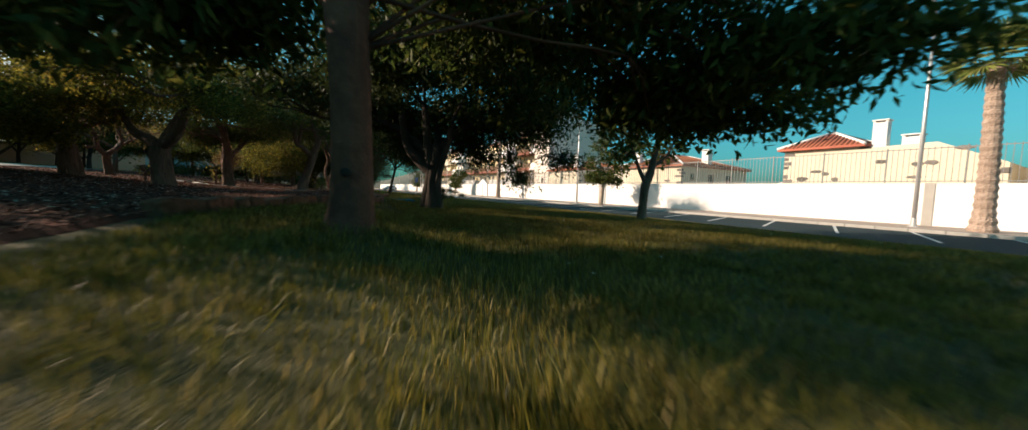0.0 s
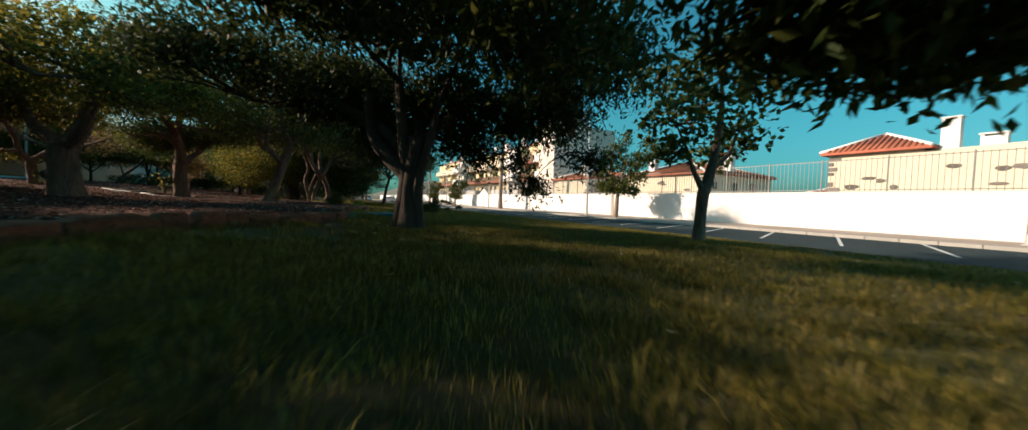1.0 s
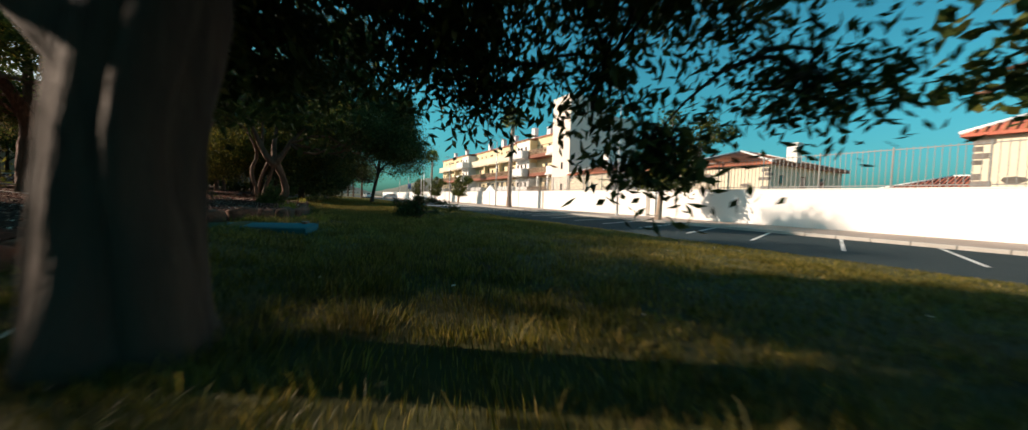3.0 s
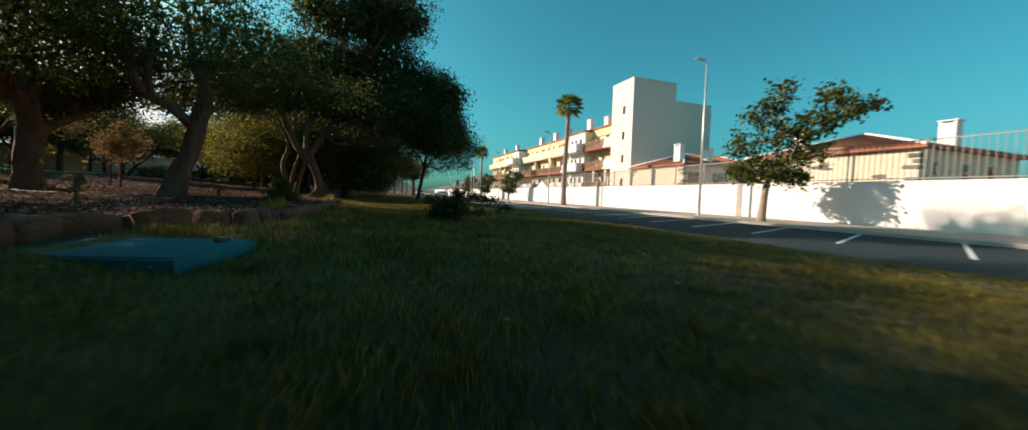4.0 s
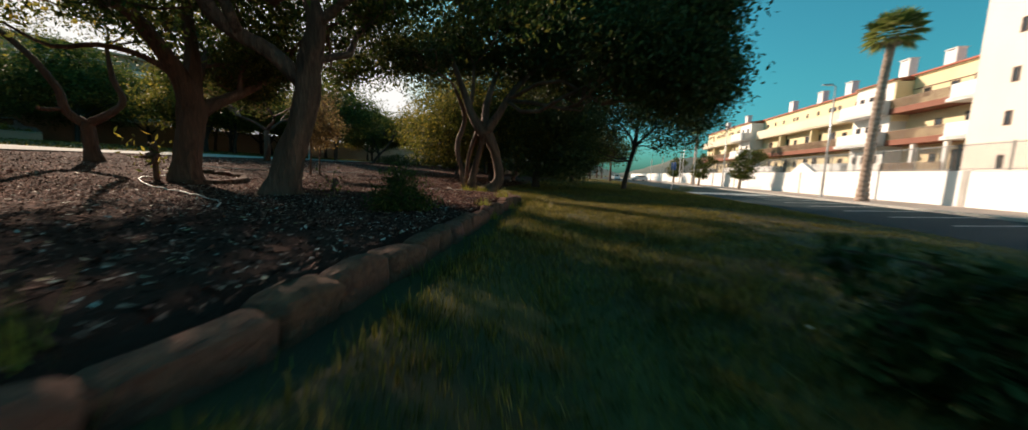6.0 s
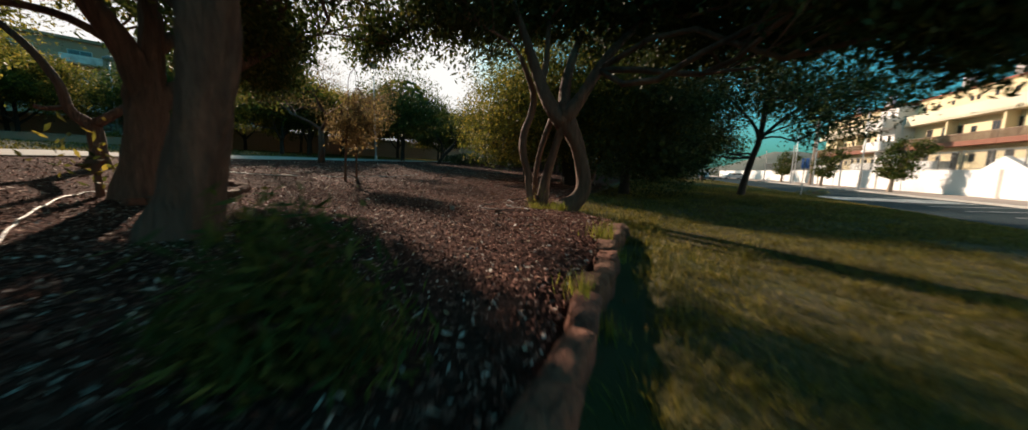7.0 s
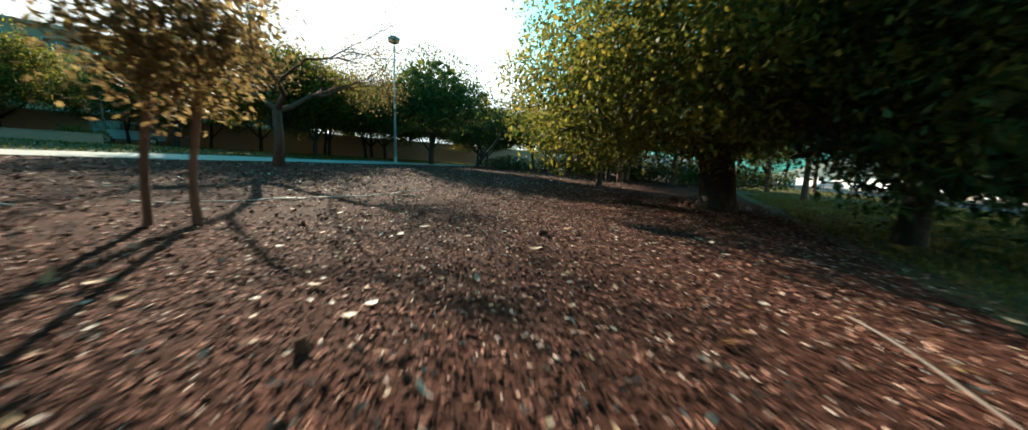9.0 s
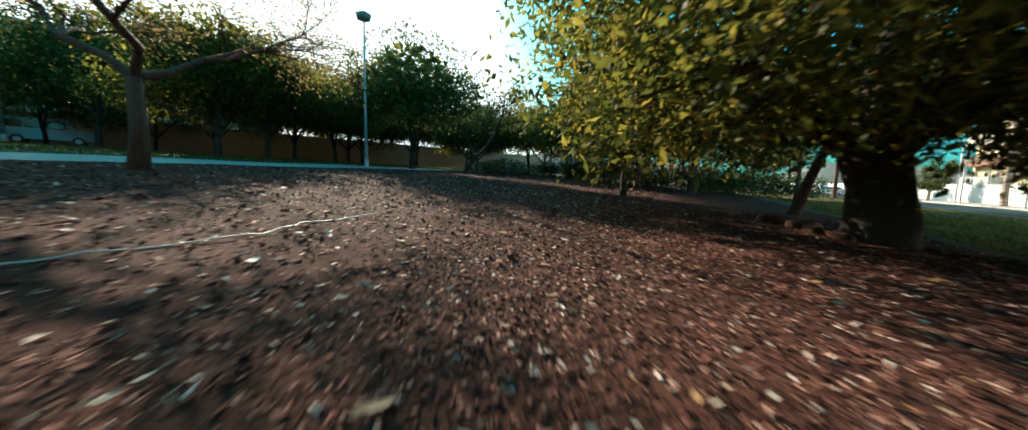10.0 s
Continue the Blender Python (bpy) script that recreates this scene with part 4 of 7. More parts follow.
# dark spreading tree that the camera passes on its right side
tree("park_tree", "large dark spreading tree with forked trunk on the lawn", -2.5, 17.86,
     [(0.02, 0, -0.2, 0.38), (0, 0, 0.02, 0.31), (0.01, 0.02, 0.3, 0.25), (0.03, 0.05, 0.9, 0.22), (0.1, 0.08, 1.5, 0.23), (0.12, 0.1, 2.0, 0.18)],
     # the first two lobes are added to cast shade on the lawn
     [(-3.6, -0.6, 3.4, 1.6, 0.8, 0.5, 230), (-4.7, -0.2, 3.5, 1.1, 0.8, 0.5, 110), (-3.4, 1.3, 3.5, 1.6, 1.0, 0.7, 260), (-2.2, 1.6, 3.3, 2.0, 1.7, 1.1, 560), (0.6, 1.6, 3.1, 1.8, 1.5, 1.0, 520), (2.8, 1.3, 2.9, 1.6, 1.4, 0.9, 460), (3.4, -0.8, 3.4, 1.7, 1.6, 0.9, 380),
      (0, 0.2, 4.9, 3.0, 2.6, 1.6, 600), (0.3, 0.4, 7.2, 2.6, 2.4, 1.6, 500), (-0.8, -2.4, 3.7, 2.1, 1.6, 0.9, 420), (2.0, -2.2, 3.7, 1.8, 1.6, 0.9, 320), (-1.0, 2.0, 2.1, 1.2, 0.9, 0.7, 260), (0.9, 2.2, 2.2, 0.9, 0.8, 0.6, 160),
      (2.35, 1.5, 1.75, 0.35, 0.35, 0.6, 40), (2.75, 1.3, 1.05, 0.42, 0.3, 0.32, 42), (4.2, 1.6, 1.75, 0.8, 0.6, 0.35, 70), (1.3, 2.2, 1.8, 0.4, 0.4, 0.5, 40)],
     M_LEAF_D, M_BARK_DARK, 11, (0.14, 0.052), 8, 0.26, 0.5, flute=0.06, dens=1.7,
     limbs=[[(0.22, -0.05, -0.1, 0.15), (0.2, -0.08, 0.4, 0.11), (0.16, -0.1, 0.9, 0.09), (0.3, -0.08, 1.5, 0.085), (0.42, -0.02, 2.0, 0.08), (0.6, 0.1, 2.9, 0.06)], [(-0.24, 0.02, -0.1, 0.16), (-0.2, 0.0, 0.4, 0.13), (-0.12, 0.0, 0.9, 0.13), (-0.1, 0.05, 1.4, 0.13), (-0.18, 0.1, 2.1, 0.12), (-0.3, 0.2, 3.2, 0.09)],
            [(0.08, 0.08, 1.1, 0.19), (-0.4, 0.15, 1.5, 0.17), (-0.85, 0.3, 2.0, 0.13), (-1.0, 0.3, 2.9, 0.09)], [(0.08, 0.08, 1.3, 0.17), (-0.35, 0.25, 1.9, 0.14), (-1.2, 0.6, 2.5, 0.11), (-2.4, 0.6, 3.0, 0.07)], [(0.1, 0.08, 1.5, 0.16), (0.5, 0.4, 2.3, 0.12), (1.2, 1.2, 3.0, 0.08)],
            [(0.1, 0.1, 1.6, 0.15), (0.0, 0.9, 2.4, 0.11), (-0.4, 2.0, 3.2, 0.07)], [(1.2, 1.2, 3.0, 0.05), (2.0, 1.5, 2.6, 0.03), (2.4, 1.5, 1.9, 0.015), (2.7, 1.35, 1.2, 0.008)]], hollow=0.3, twigs=20)

# leaning tree at the road side
tree("roadside_tree", "leaning young tree with round leathery leaves on the lawn", 4.49, 19.04,
     [(-0.02, 0, -0.2, 0.24), (0, 0, 0.0, 0.19), (0.03, 0.02, 0.25, 0.155), (0.06, 0.04, 0.7, 0.14), (0.14, 0.1, 1.25, 0.15), (0.3, 0.18, 1.6, 0.14), (0.48, 0.2, 2.4, 0.10), (0.62, 0.25, 3.4, 0.07), (0.6, 0.3, 4.3, 0.04)],
     [(0.3, 0.4, 3.9, 1.0, 1.0, 0.9, 120), (-0.7, 0.0, 3.0, 0.9, 0.8, 0.6, 80), (1.6, 0.9, 3.1, 0.8, 0.8, 0.6, 70), (1.2, 1.0, 2.4, 0.7, 0.7, 0.4, 40), (-0.4, 0.6, 2.3, 0.6, 0.6, 0.4, 34), (0.6, 0.5, 5.0, 0.9, 0.9, 0.7, 80), (-0.9, 0.7, 4.4, 0.8, 0.8, 0.5, 60), (1.7, 0.4, 4.3, 0.8, 0.8, 0.5, 60)],
     M_LEAF, M_BARK_GREY, 21, (0.17, 0.15), 6, 0.2, 0.3, inner=0.0, dens=0.85,
     limbs=[[(0.15, 0.1, 1.3, 0.09), (-0.1, 0.15, 1.8, 0.06), (-0.3, 0.2, 2.4, 0.04), (-0.6, 0.2, 3.0, 0.02)], [(0.4, 0.2, 1.9, 0.08), (1.0, 0.5, 2.3, 0.05), (1.5, 0.9, 2.9, 0.03)]], hollow=0.2)

CROWN_A = [(0.0, 0.3, 7.3, 2.2, 2.2, 1.4, 260), (-2.2, 0.2, 4.2, 1.9, 1.8, 1.0, 330), (1.8, 0.6, 4.3, 1.9, 1.8, 1.0, 330), (0.2, 2.0, 4.5, 1.8, 1.6, 1.0, 300), (0.0, -1.8, 4.4, 1.8, 1.6, 1.0, 300), (0.1, 0.2, 5.6, 2.4, 2.4, 1.2, 380), (-3.0, 1.4, 3.3, 1.0, 1.0, 0.6, 100), (2.8, -1.0, 3.3, 1.1, 1.0, 0.6, 110)]
# gnarled trees standing in the mulch
tree("gnarled_tree", "gnarled leaning tree with thick grooved trunk in the mulch", -12.0, 28.47,
     [(-0.12, -0.06, -0.25, 0.46), (-0.04, -0.01, 0.05, 0.35), (0.06, 0.04, 0.35, 0.265), (0.2, 0.1, 0.8, 0.225), (0.36, 0.19, 1.3, 0.2), (0.5, 0.27, 1.9, 0.2), (0.58, 0.3, 2.3, 0.19), (0.78, 0.33, 2.75, 0.155), (0.8, 0.3, 3.15, 0.13), (0.55, 0.22, 3.8, 0.1), (0.45, 0.2, 4.7, 0.06)],
     # lobes at (-0.6, -2.4) and (-1.2, 3.2) are added to shade the lawn
     CROWN_A + [(2.2, 2.0, 3.6, 1.2, 1.1, 0.6, 130), (3.6, 2.6, 3.6, 1.0, 1.0, 0.5, 90), (-0.6, -2.4, 4.0, 1.9, 1.5, 0.9, 260), (0.2, 1.5, 3.6, 0.8, 0.6, 0.4, 60), (-1.2, 3.2, 4.7, 1.4, 0.6, 0.5, 150)], M_LEAF_G, M_BARK, 31, (0.12, 0.055), 9, 0.28, flute=0.11, dens=1.15, inner=0.35,
     limbs=[[(0.47, 0.24, 2.0, 0.15), (0.27, -0.2, 2.45, 0.125), (0.15, -0.58, 2.64, 0.115), (0.2, -0.92, 2.88, 0.11), (0.3, -1.1, 3.4, 0.095), (0.25, -1.2, 4.2, 0.07), (0.0, -1.25, 5.0, 0.04)],
            [(0.2, -0.6, 2.66, 0.08), (0.5, -0.9, 3.3, 0.07), (0.6, -0.8, 4.2, 0.045)],
            [(0.56, 0.32, 2.35, 0.08), (0.52, 0.8, 2.6, 0.06), (0.46, 1.1, 2.75, 0.055), (0.42, 1.25, 3.1, 0.045), (0.35, 1.7, 3.6, 0.03)],
            [(0.8, 0.32, 2.9, 0.09), (1.2, 0.7, 3.4, 0.06), (1.9, 1.3, 3.8, 0.035)]], sides=12)
tree("gnarled_tree", "stout old tree with dark forked trunk in the mulch", -15.67, 27.85,
     [(0.02, -0.02, -0.2, 0.44), (0, 0, 0.03, 0.33), (-0.02, 0.03, 0.4, 0.265), (-0.09, 0.1, 0.95, 0.24), (-0.17, 0.18, 1.45, 0.26), (-0.2, 0.22, 1.75, 0.25), (-0.27, 0.3, 2.3, 0.17), (-0.32, 0.34, 3.0, 0.14), (-0.28, 0.28, 3.9, 0.1), (-0.2, 0.2, 4.9, 0.06)],
     # most lobes beyond CROWN_A's are added to shade mulch and lawn
     [(a, b, c - 0.1, d, e, f, int(g * 0.8)) for a, b, c, d, e, f, g in CROWN_A] + [(-2.4, 1.0, 3.2, 1.6, 1.4, 0.7, 160), (0.8, 4.3, 3.7, 1.3, 1.2, 0.7, 170), (2.2, 3.2, 4.3, 1.4, 0.6, 0.5, 150), (-0.2, 4.0, 3.5, 1.2, 0.5, 0.4, 220), (-2.6, 2.3, 2.85, 1.2, 0.7, 0.5, 320), (-3.7, 2.1, 3.2, 1.1, 0.8, 0.5, 240), (-0.8, 1.8, 3.1, 1.3, 0.9, 0.5, 380), (0.5, 1.4, 3.3, 1.1, 0.8, 0.5, 240), (-1.9, 2.2, 3.4, 1.5, 0.8, 0.5, 360), (-3.0, 1.8, 3.6, 1.1, 0.7, 0.5, 110), (1.9, 2.8, 3.6, 1.0, 1.0, 0.5, 100)], M_LEAF_G, M_BARK, 41, (0.12, 0.055), 9, 0.28, flute=0.11, dens=1.15, hollow=0.2, inner=0.4,
     limbs=[[(-0.2, 0.26, 1.6, 0.2), (-0.2, 0.52, 1.82, 0.155), (-0.2, 0.8, 2.02, 0.13), (-0.2, 1.15, 2.25, 0.11), (-0.25, 1.6, 2.55, 0.085), (-0.3, 2.2, 3.0, 0.055), (-0.3, 2.9, 3.4, 0.03)],
            [(-0.19, 0.2, 1.7, 0.22), (-0.1, 0.08, 2.3, 0.185), (-0.02, -0.2, 2.85, 0.155), (0.0, -0.6, 3.45, 0.125), (0.0, -1.15, 4.0, 0.09), (0.0, -1.7, 4.7, 0.05)],
            [(-0.1, 0.06, 2.35, 0.07), (-0.2, -0.5, 2.72, 0.055), (-0.3, -1.1, 2.8, 0.05), (-0.4, -1.7, 2.62, 0.035), (-0.5, -2.2, 2.9, 0.02)],
            [(-0.28, 0.32, 2.4, 0.12), (-0.8, 0.6, 2.9, 0.09), (-1.6, 0.9, 3.4, 0.05)]], sides=12)
tree("gnarled_tree", "slender crooked tree with two bare arms in the mulch", -20.91, 26.85,
     [(0.0, 0, -0.2, 0.3), (0, 0, 0.03, 0.22), (-0.03, -0.04, 0.4, 0.165), (-0.04, -0.07, 0.8, 0.15), (-0.05, -0.1, 1.15, 0.15)],
     [(-2.2, -2.0, 3.9, 1.3, 1.3, 0.7, 170), (1.2, 1.2, 4.1, 1.5, 1.4, 0.8, 220), (-0.5, 0.0, 4.7, 1.8, 1.8, 0.9, 260), (0.2, 3.0, 4.6, 1.4, 1.4, 0.7, 150)], M_LEAF_Y, M_BARK, 51, (0.11, 0.05), 8, 0.3, flute=0.10,
     limbs=[[(-0.05, -0.12, 1.1, 0.14), (-0.1, -0.42, 1.42, 0.105), (-0.1, -0.5, 1.9, 0.09), (-0.1, -0.64, 2.25, 0.085), (-0.15, -0.9, 2.75, 0.075), (-0.2, -1.3, 3.25, 0.06), (-0.2, -1.9, 3.8, 0.035)],
            [(-0.03, -0.05, 1.12, 0.12), (0.0, 0.5, 1.58, 0.09), (0.0, 0.68, 1.95, 0.08), (0.0, 0.5, 2.5, 0.07), (0.0, 0.45, 3.4, 0.045)], [(-0.1, -0.45, 1.5, 0.06), (-0.1, -0.75, 1.42, 0.055), (-0.1, -0.95, 1.45, 0.05)]])
tree("gnarled_tree", "old tree forking low into wide crooked limbs in the mulch", -13.5, 21.5,
     [(0.0, 0, -0.2, 0.5), (0, 0, 0.03, 0.4), (0.0, 0.02, 0.5, 0.33), (-0.03, 0.0, 1.2, 0.3), (-0.03, 0.04, 1.6, 0.3)],
     # lobes besides CROWN_A's mostly block sun from the lawn
     [(p, q, h * 0.85, u, w, k * 0.8, n) for p, q, h, u, w, k, n in CROWN_A[1:]] + [(1.8, 1.6, 3.5, 1.4, 1.0, 0.7, 200), (2.0, -0.4, 3.6, 1.5, 1.4, 0.7, 200), (1.4, -3.6, 3.7, 1.7, 0.8, 0.7, 170), (0.0, 3.3, 5.2, 1.6, 1.2, 0.7, 170), (0.2, 2.5, 4.6, 1.5, 1.0, 0.6, 150), (0.3, 3.4, 3.85, 1.4, 0.6, 0.4, 170)], M_LEAF_Y, M_BARK, 61, (0.12, 0.055), 9, 0.27, flute=0.10, dens=1.5, inner=0.9,
     limbs=[[(-0.03, 0.0, 1.5, 0.22), (-0.9, 0.3, 1.9, 0.18), (-1.7, 0.7, 2.2, 0.14), (-2.4, 0.9, 3.2, 0.09)], [(-0.03, 0.0, 1.5, 0.21), (0.8, -0.3, 1.9, 0.17), (1.3, -0.5, 2.6, 0.13), (1.5, -0.5, 3.4, 0.08)], [(-0.03, 0.0, 1.5, 0.18), (0.1, 0.4, 2.4, 0.13), (0.3, 0.9, 3.4, 0.08)]])

# added beyond the view's left edge to shade the lawn; copies shade the bed
wide = tree("gnarled_tree", "old wide tree added in the mulch to shade bed and lawn", -13.2, 15.3,
     [(0.0, 0, -0.2, 0.5), (0, 0, 0.03, 0.4), (0.0, 0.02, 0.5, 0.33), (0.03, 0.0, 1.2, 0.3), (0.03, 0.04, 2.0, 0.25)], [(p * 0.8, q * 0.72, h * 0.85, u * 0.8, w * 0.72, k * 0.85, n) for p, q, h, u, w, k, n in CROWN_A[1:]], M_LEAF_Y, M_BARK, 65, (0.16, 0.075), 7, 0.26, flute=0.10, dens=0.85, inner=0.8)
for px, py, turn in ((-22.5, 18.6, 80), (-24.0, 13.0, 170), (-18.3, 22.8, 250), (-25.5, 6.0, 40)):
    copy_thing(wide, pose(px, py, ground_z(px, py) - 0.05, 0, 0, turn) @ Matrix.Scale(0.95, 4))
# unseen tree, with two copies, added to keep sun off lawn and bed
low = tree("gnarled_tree", "unseen low tree added so its flat crown shades lawn and bed", -11.5, 13.2,
     [(0.0, 0, -0.2, 0.42), (0, 0, 0.03, 0.34), (0.0, 0.02, 0.5, 0.28), (0.03, 0.0, 1.2, 0.26), (0.03, 0.04, 2.0, 0.2)],
     [(0, 0, 3.3, 2.3, 1.7, 0.9, 420), (-1.6, 0.4, 3.0, 1.6, 1.5, 0.8, 260), (1.2, 0.0, 3.05, 1.4, 1.1, 0.6, 220), (0.1, 0.3, 3.75, 1.7, 1.3, 0.4, 200), (1.5, -2.6, 3.3, 1.3, 0.7, 0.5, 200)], M_LEAF_Y, M_BARK, 67, (0.15, 0.07), 8, 0.26, flute=0.10, inner=0.8, dens=1.0)
for px, py, turn in ((-12.8, 9.2, 140), (-12.0, 5.4, 60)):
    copy_thing(low, pose(px, py, ground_z(px, py) - 0.05, 0, 0, turn) @ Matrix.Diagonal((1, 1, 0.89, 1)))

# tree of many stems beside the lawn; R is to the right along the bed's end, F away into the bed
R, F = np.array([0.592, 0.806]), np.array([-0.806, 0.592])


def rf(a, b, z, r):
    p = R * a + F * b
    return (p[0], p[1], z, r)


stems = [[rf(0.0, 0, -0.1, 0.107), rf(-0.01, 0, 0.1, 0.086), rf(-0.08, 0, 0.5, 0.074), rf(-0.10, 0.02, 0.8, 0.078), rf(-0.22, 0.05, 1.25, 0.082), rf(-0.20, 0.1, 1.7, 0.082), rf(-0.05, 0.1, 2.1, 0.074), rf(0.0, 0.2, 2.6, 0.066), rf(-0.3, 0.3, 3.4, 0.049)],
         [rf(0.10, 0.25, -0.1, 0.082), rf(0.10, 0.25, 0.4, 0.061), rf(0.12, 0.18, 0.9, 0.057), rf(0.2, 0.02, 1.4, 0.061), rf(0.32, -0.18, 1.85, 0.066), rf(0.45, -0.3, 2.3, 0.06)],
         [rf(0.15, -0.1, -0.1, 0.115), rf(0.16, -0.09, 0.15, 0.094), rf(0.27, -0.1, 0.7, 0.082), rf(0.44, -0.2, 1.3, 0.082), rf(0.54, -0.34, 1.75, 0.098), rf(0.58, -0.4, 2.0, 0.107)],
         [rf(0.35, 0.25, -0.1, 0.098), rf(0.36, 0.2, 0.5, 0.074), rf(0.44, 0.0, 1.1, 0.074), rf(0.54, -0.3, 1.7, 0.082)],
         [rf(0.4, -0.2, -0.15, 0.24), rf(0.62, -0.28, 0.02, 0.22), rf(0.9, -0.34, 0.2, 0.185), rf(1.08, -0.38, 0.5, 0.165), rf(1.05, -0.38, 0.9, 0.15), rf(0.93, -0.36, 1.35, 0.15), rf(0.74, -0.36, 1.75, 0.175), rf(0.6, -0.38, 2.1, 0.19)],
         [rf(0.58, -0.43, 1.85, 0.2), rf(0.32, -0.3, 2.2, 0.16), rf(0.1, -0.1, 2.75, 0.125), rf(-0.2, 0.1, 3.7, 0.085), rf(-0.5, 0.3, 4.6, 0.05)],
         [rf(0.12, -0.1, 2.7, 0.08), rf(0.28, 0.2, 3.3, 0.065), rf(0.35, 0.4, 4.2, 0.045)],
         [rf(0.58, -0.44, 1.95, 0.18), rf(0.95, -0.4, 2.45, 0.13), rf(1.3, -0.35, 3.0, 0.11), rf(1.7, -0.2, 3.5, 0.09), rf(2.5, 0.0, 4.3, 0.06)],
         [rf(0.58, -0.42, 2.0, 0.15), rf(0.7, 0.0, 2.9, 0.11), rf(1.3, 1.0, 4.2, 0.07)]]
tree("many_stemmed_tree", "tree of several pale twisted stems joined above the mulch", -13.04, 34.21, stems[4],
     [(*rf(a, c, 0, 1)[:2], z, rx, rx, rz, n) for a, c, z, rx, rz, n in
      [(-1.4, 0.8, 4.4, 1.5, 0.9, 260), (0.2, 1.6, 5.0, 1.9, 1.2, 340), (2.4, 0.2, 4.6, 1.9, 1.1, 340), (1.2, -0.2, 6.2, 2.4, 1.4, 380), (4.2, -0.6, 6.4, 2.6, 2.2, 560), (3.6, -0.8, 8.8, 2.0, 1.5, 340),
       (5.4, -2.0, 5.2, 1.9, 1.6, 360), (3.6, -2.6, 4.6, 1.7, 1.0, 260), (6.3, -0.2, 4.6, 1.7, 1.5, 300), (4.6, 1.4, 4.6, 1.8, 1.6, 280), (-1.8, -0.6, 3.9, 0.9, 0.5, 80), (6.6, -2.6, 4.2, 1.1, 0.8, 120), (4.6, -3.4, 3.9, 0.9, 0.5, 80), (1.5, -1.0, 8.4, 2.2, 1.5, 330), (4.4, -1.4, 9.1, 2.2, 1.3, 330), (4.6, -4.3, 3.2, 1.2, 0.8, 560), (3.2, -4.2, 3.7, 1.3, 0.9, 400), (5.8, -3.6, 3.2, 1.2, 0.8, 400), (5.0, -3.8, 4.7, 1.6, 1.2, 700)]],
     M_LEAF_D, M_BARK_GREY, 71, (0.14, 0.065), 9, 0.28, flute=0.07, dens=1.7, inner=1.3, limbs=stems[:4] + stems[5:], sides=12, z=0.0)

# dense grove behind it
DENSE = [(0, 0, 6.6, 3.8, 3.8, 2.6, 1500)]
for k in range(7):
    a = 0.4 + 2 * math.pi * k / 7
    DENSE.append((3.3 * math.cos(a), 3.3 * math.sin(a), 4.2, 2.4, 2.4, 2.0, 800))
for k in range(11):
    a = 2 * math.pi * k / 11
    DENSE.append((4.3 * math.cos(a), 4.3 * math.sin(a), 2.5 + 0.25 * math.sin(5 * a), 1.5, 1.5, 1.3, 380))
DENSE += [(-1.2, -2.2, 2.1, 1.2, 1.1, 0.95, 300), (0.9, -1.9, 2.0, 1.2, 1.1, 0.9, 300), (2.4, -0.8, 2.1, 1.2, 1.2, 0.95, 300), (-2.6, -0.6, 2.1, 1.2, 1.2, 0.95, 260), (2.2, -2.6, 2.7, 1.5, 1.4, 1.2, 420), (4.0, -2.6, 3.0, 1.6, 1.5, 1.4, 420), (1.0, -4.2, 3.3, 1.4, 1.2, 1.1, 300)]
big = tree("dense_tree", "dense broad tree with thick dark trunk and low-hanging foliage", -18.75, 42.7,
           [(0, 0, -0.2, 0.6), (0, 0, 0.05, 0.5), (-0.03, 0, 0.45, 0.42), (-0.08, 0.03, 1.0, 0.4), (-0.15, 0.05, 1.6, 0.42), (-0.15, 0.05, 2.6, 0.25), (0.1, 0.1, 4.2, 0.14)], DENSE, M_LEAF_Y, M_BARK_DARK, 81, (0.14, 0.065), 9, 0.3, inner=0.12, dens=0.85, flute=0.08, limbs=[[(-0.1, 0.0, 1.3, 0.24), (-0.8, -0.4, 1.9, 0.17), (-1.6, -1.0, 2.7, 0.1)], [(-0.1, 0.0, 1.4, 0.22), (0.7, 0.5, 2.2, 0.15), (1.5, 1.0, 3.0, 0.09)]])
tree("dense_tree", "slim-trunked leafy tree behind the mulch", -26.2, 46.6,
     [(0, 0, -0.2, 0.19), (0, 0, 0.05, 0.15), (0.02, 0, 0.7, 0.125), (0.05, 0.03, 1.5, 0.12), (0.1, 0.05, 2.6, 0.1), (0.1, 0.1, 4.4, 0.07)],
     [(0, 0, 5.6, 2.5, 2.5, 1.9, 520), (1.6, 0.4, 3.4, 1.7, 1.7, 1.3, 300), (-1.6, -0.5, 3.5, 1.7, 1.7, 1.3, 300), (0.4, -1.7, 3.2, 1.6, 1.6, 1.3, 300), (-0.4, 1.7, 3.4, 1.6, 1.6, 1.3, 260), (-1.6, -1.9, 2.5, 1.1, 1.1, 0.9, 160), (1.5, -1.8, 2.4, 1.1, 1.1, 0.9, 160), (-2.3, 0.6, 2.5, 1.0, 1.0, 0.8, 130)],
     M_LEAF_G, M_BARK_DARK, 82, (0.16, 0.075), 8, 0.3, inner=0.6)
DENSE_B = [(-0.2, -0.1, 5.6, 2.75, 2.75, 2.4, 760), (-0.1, 0.2, 8.2, 2.2, 2.2, 1.8, 440)]
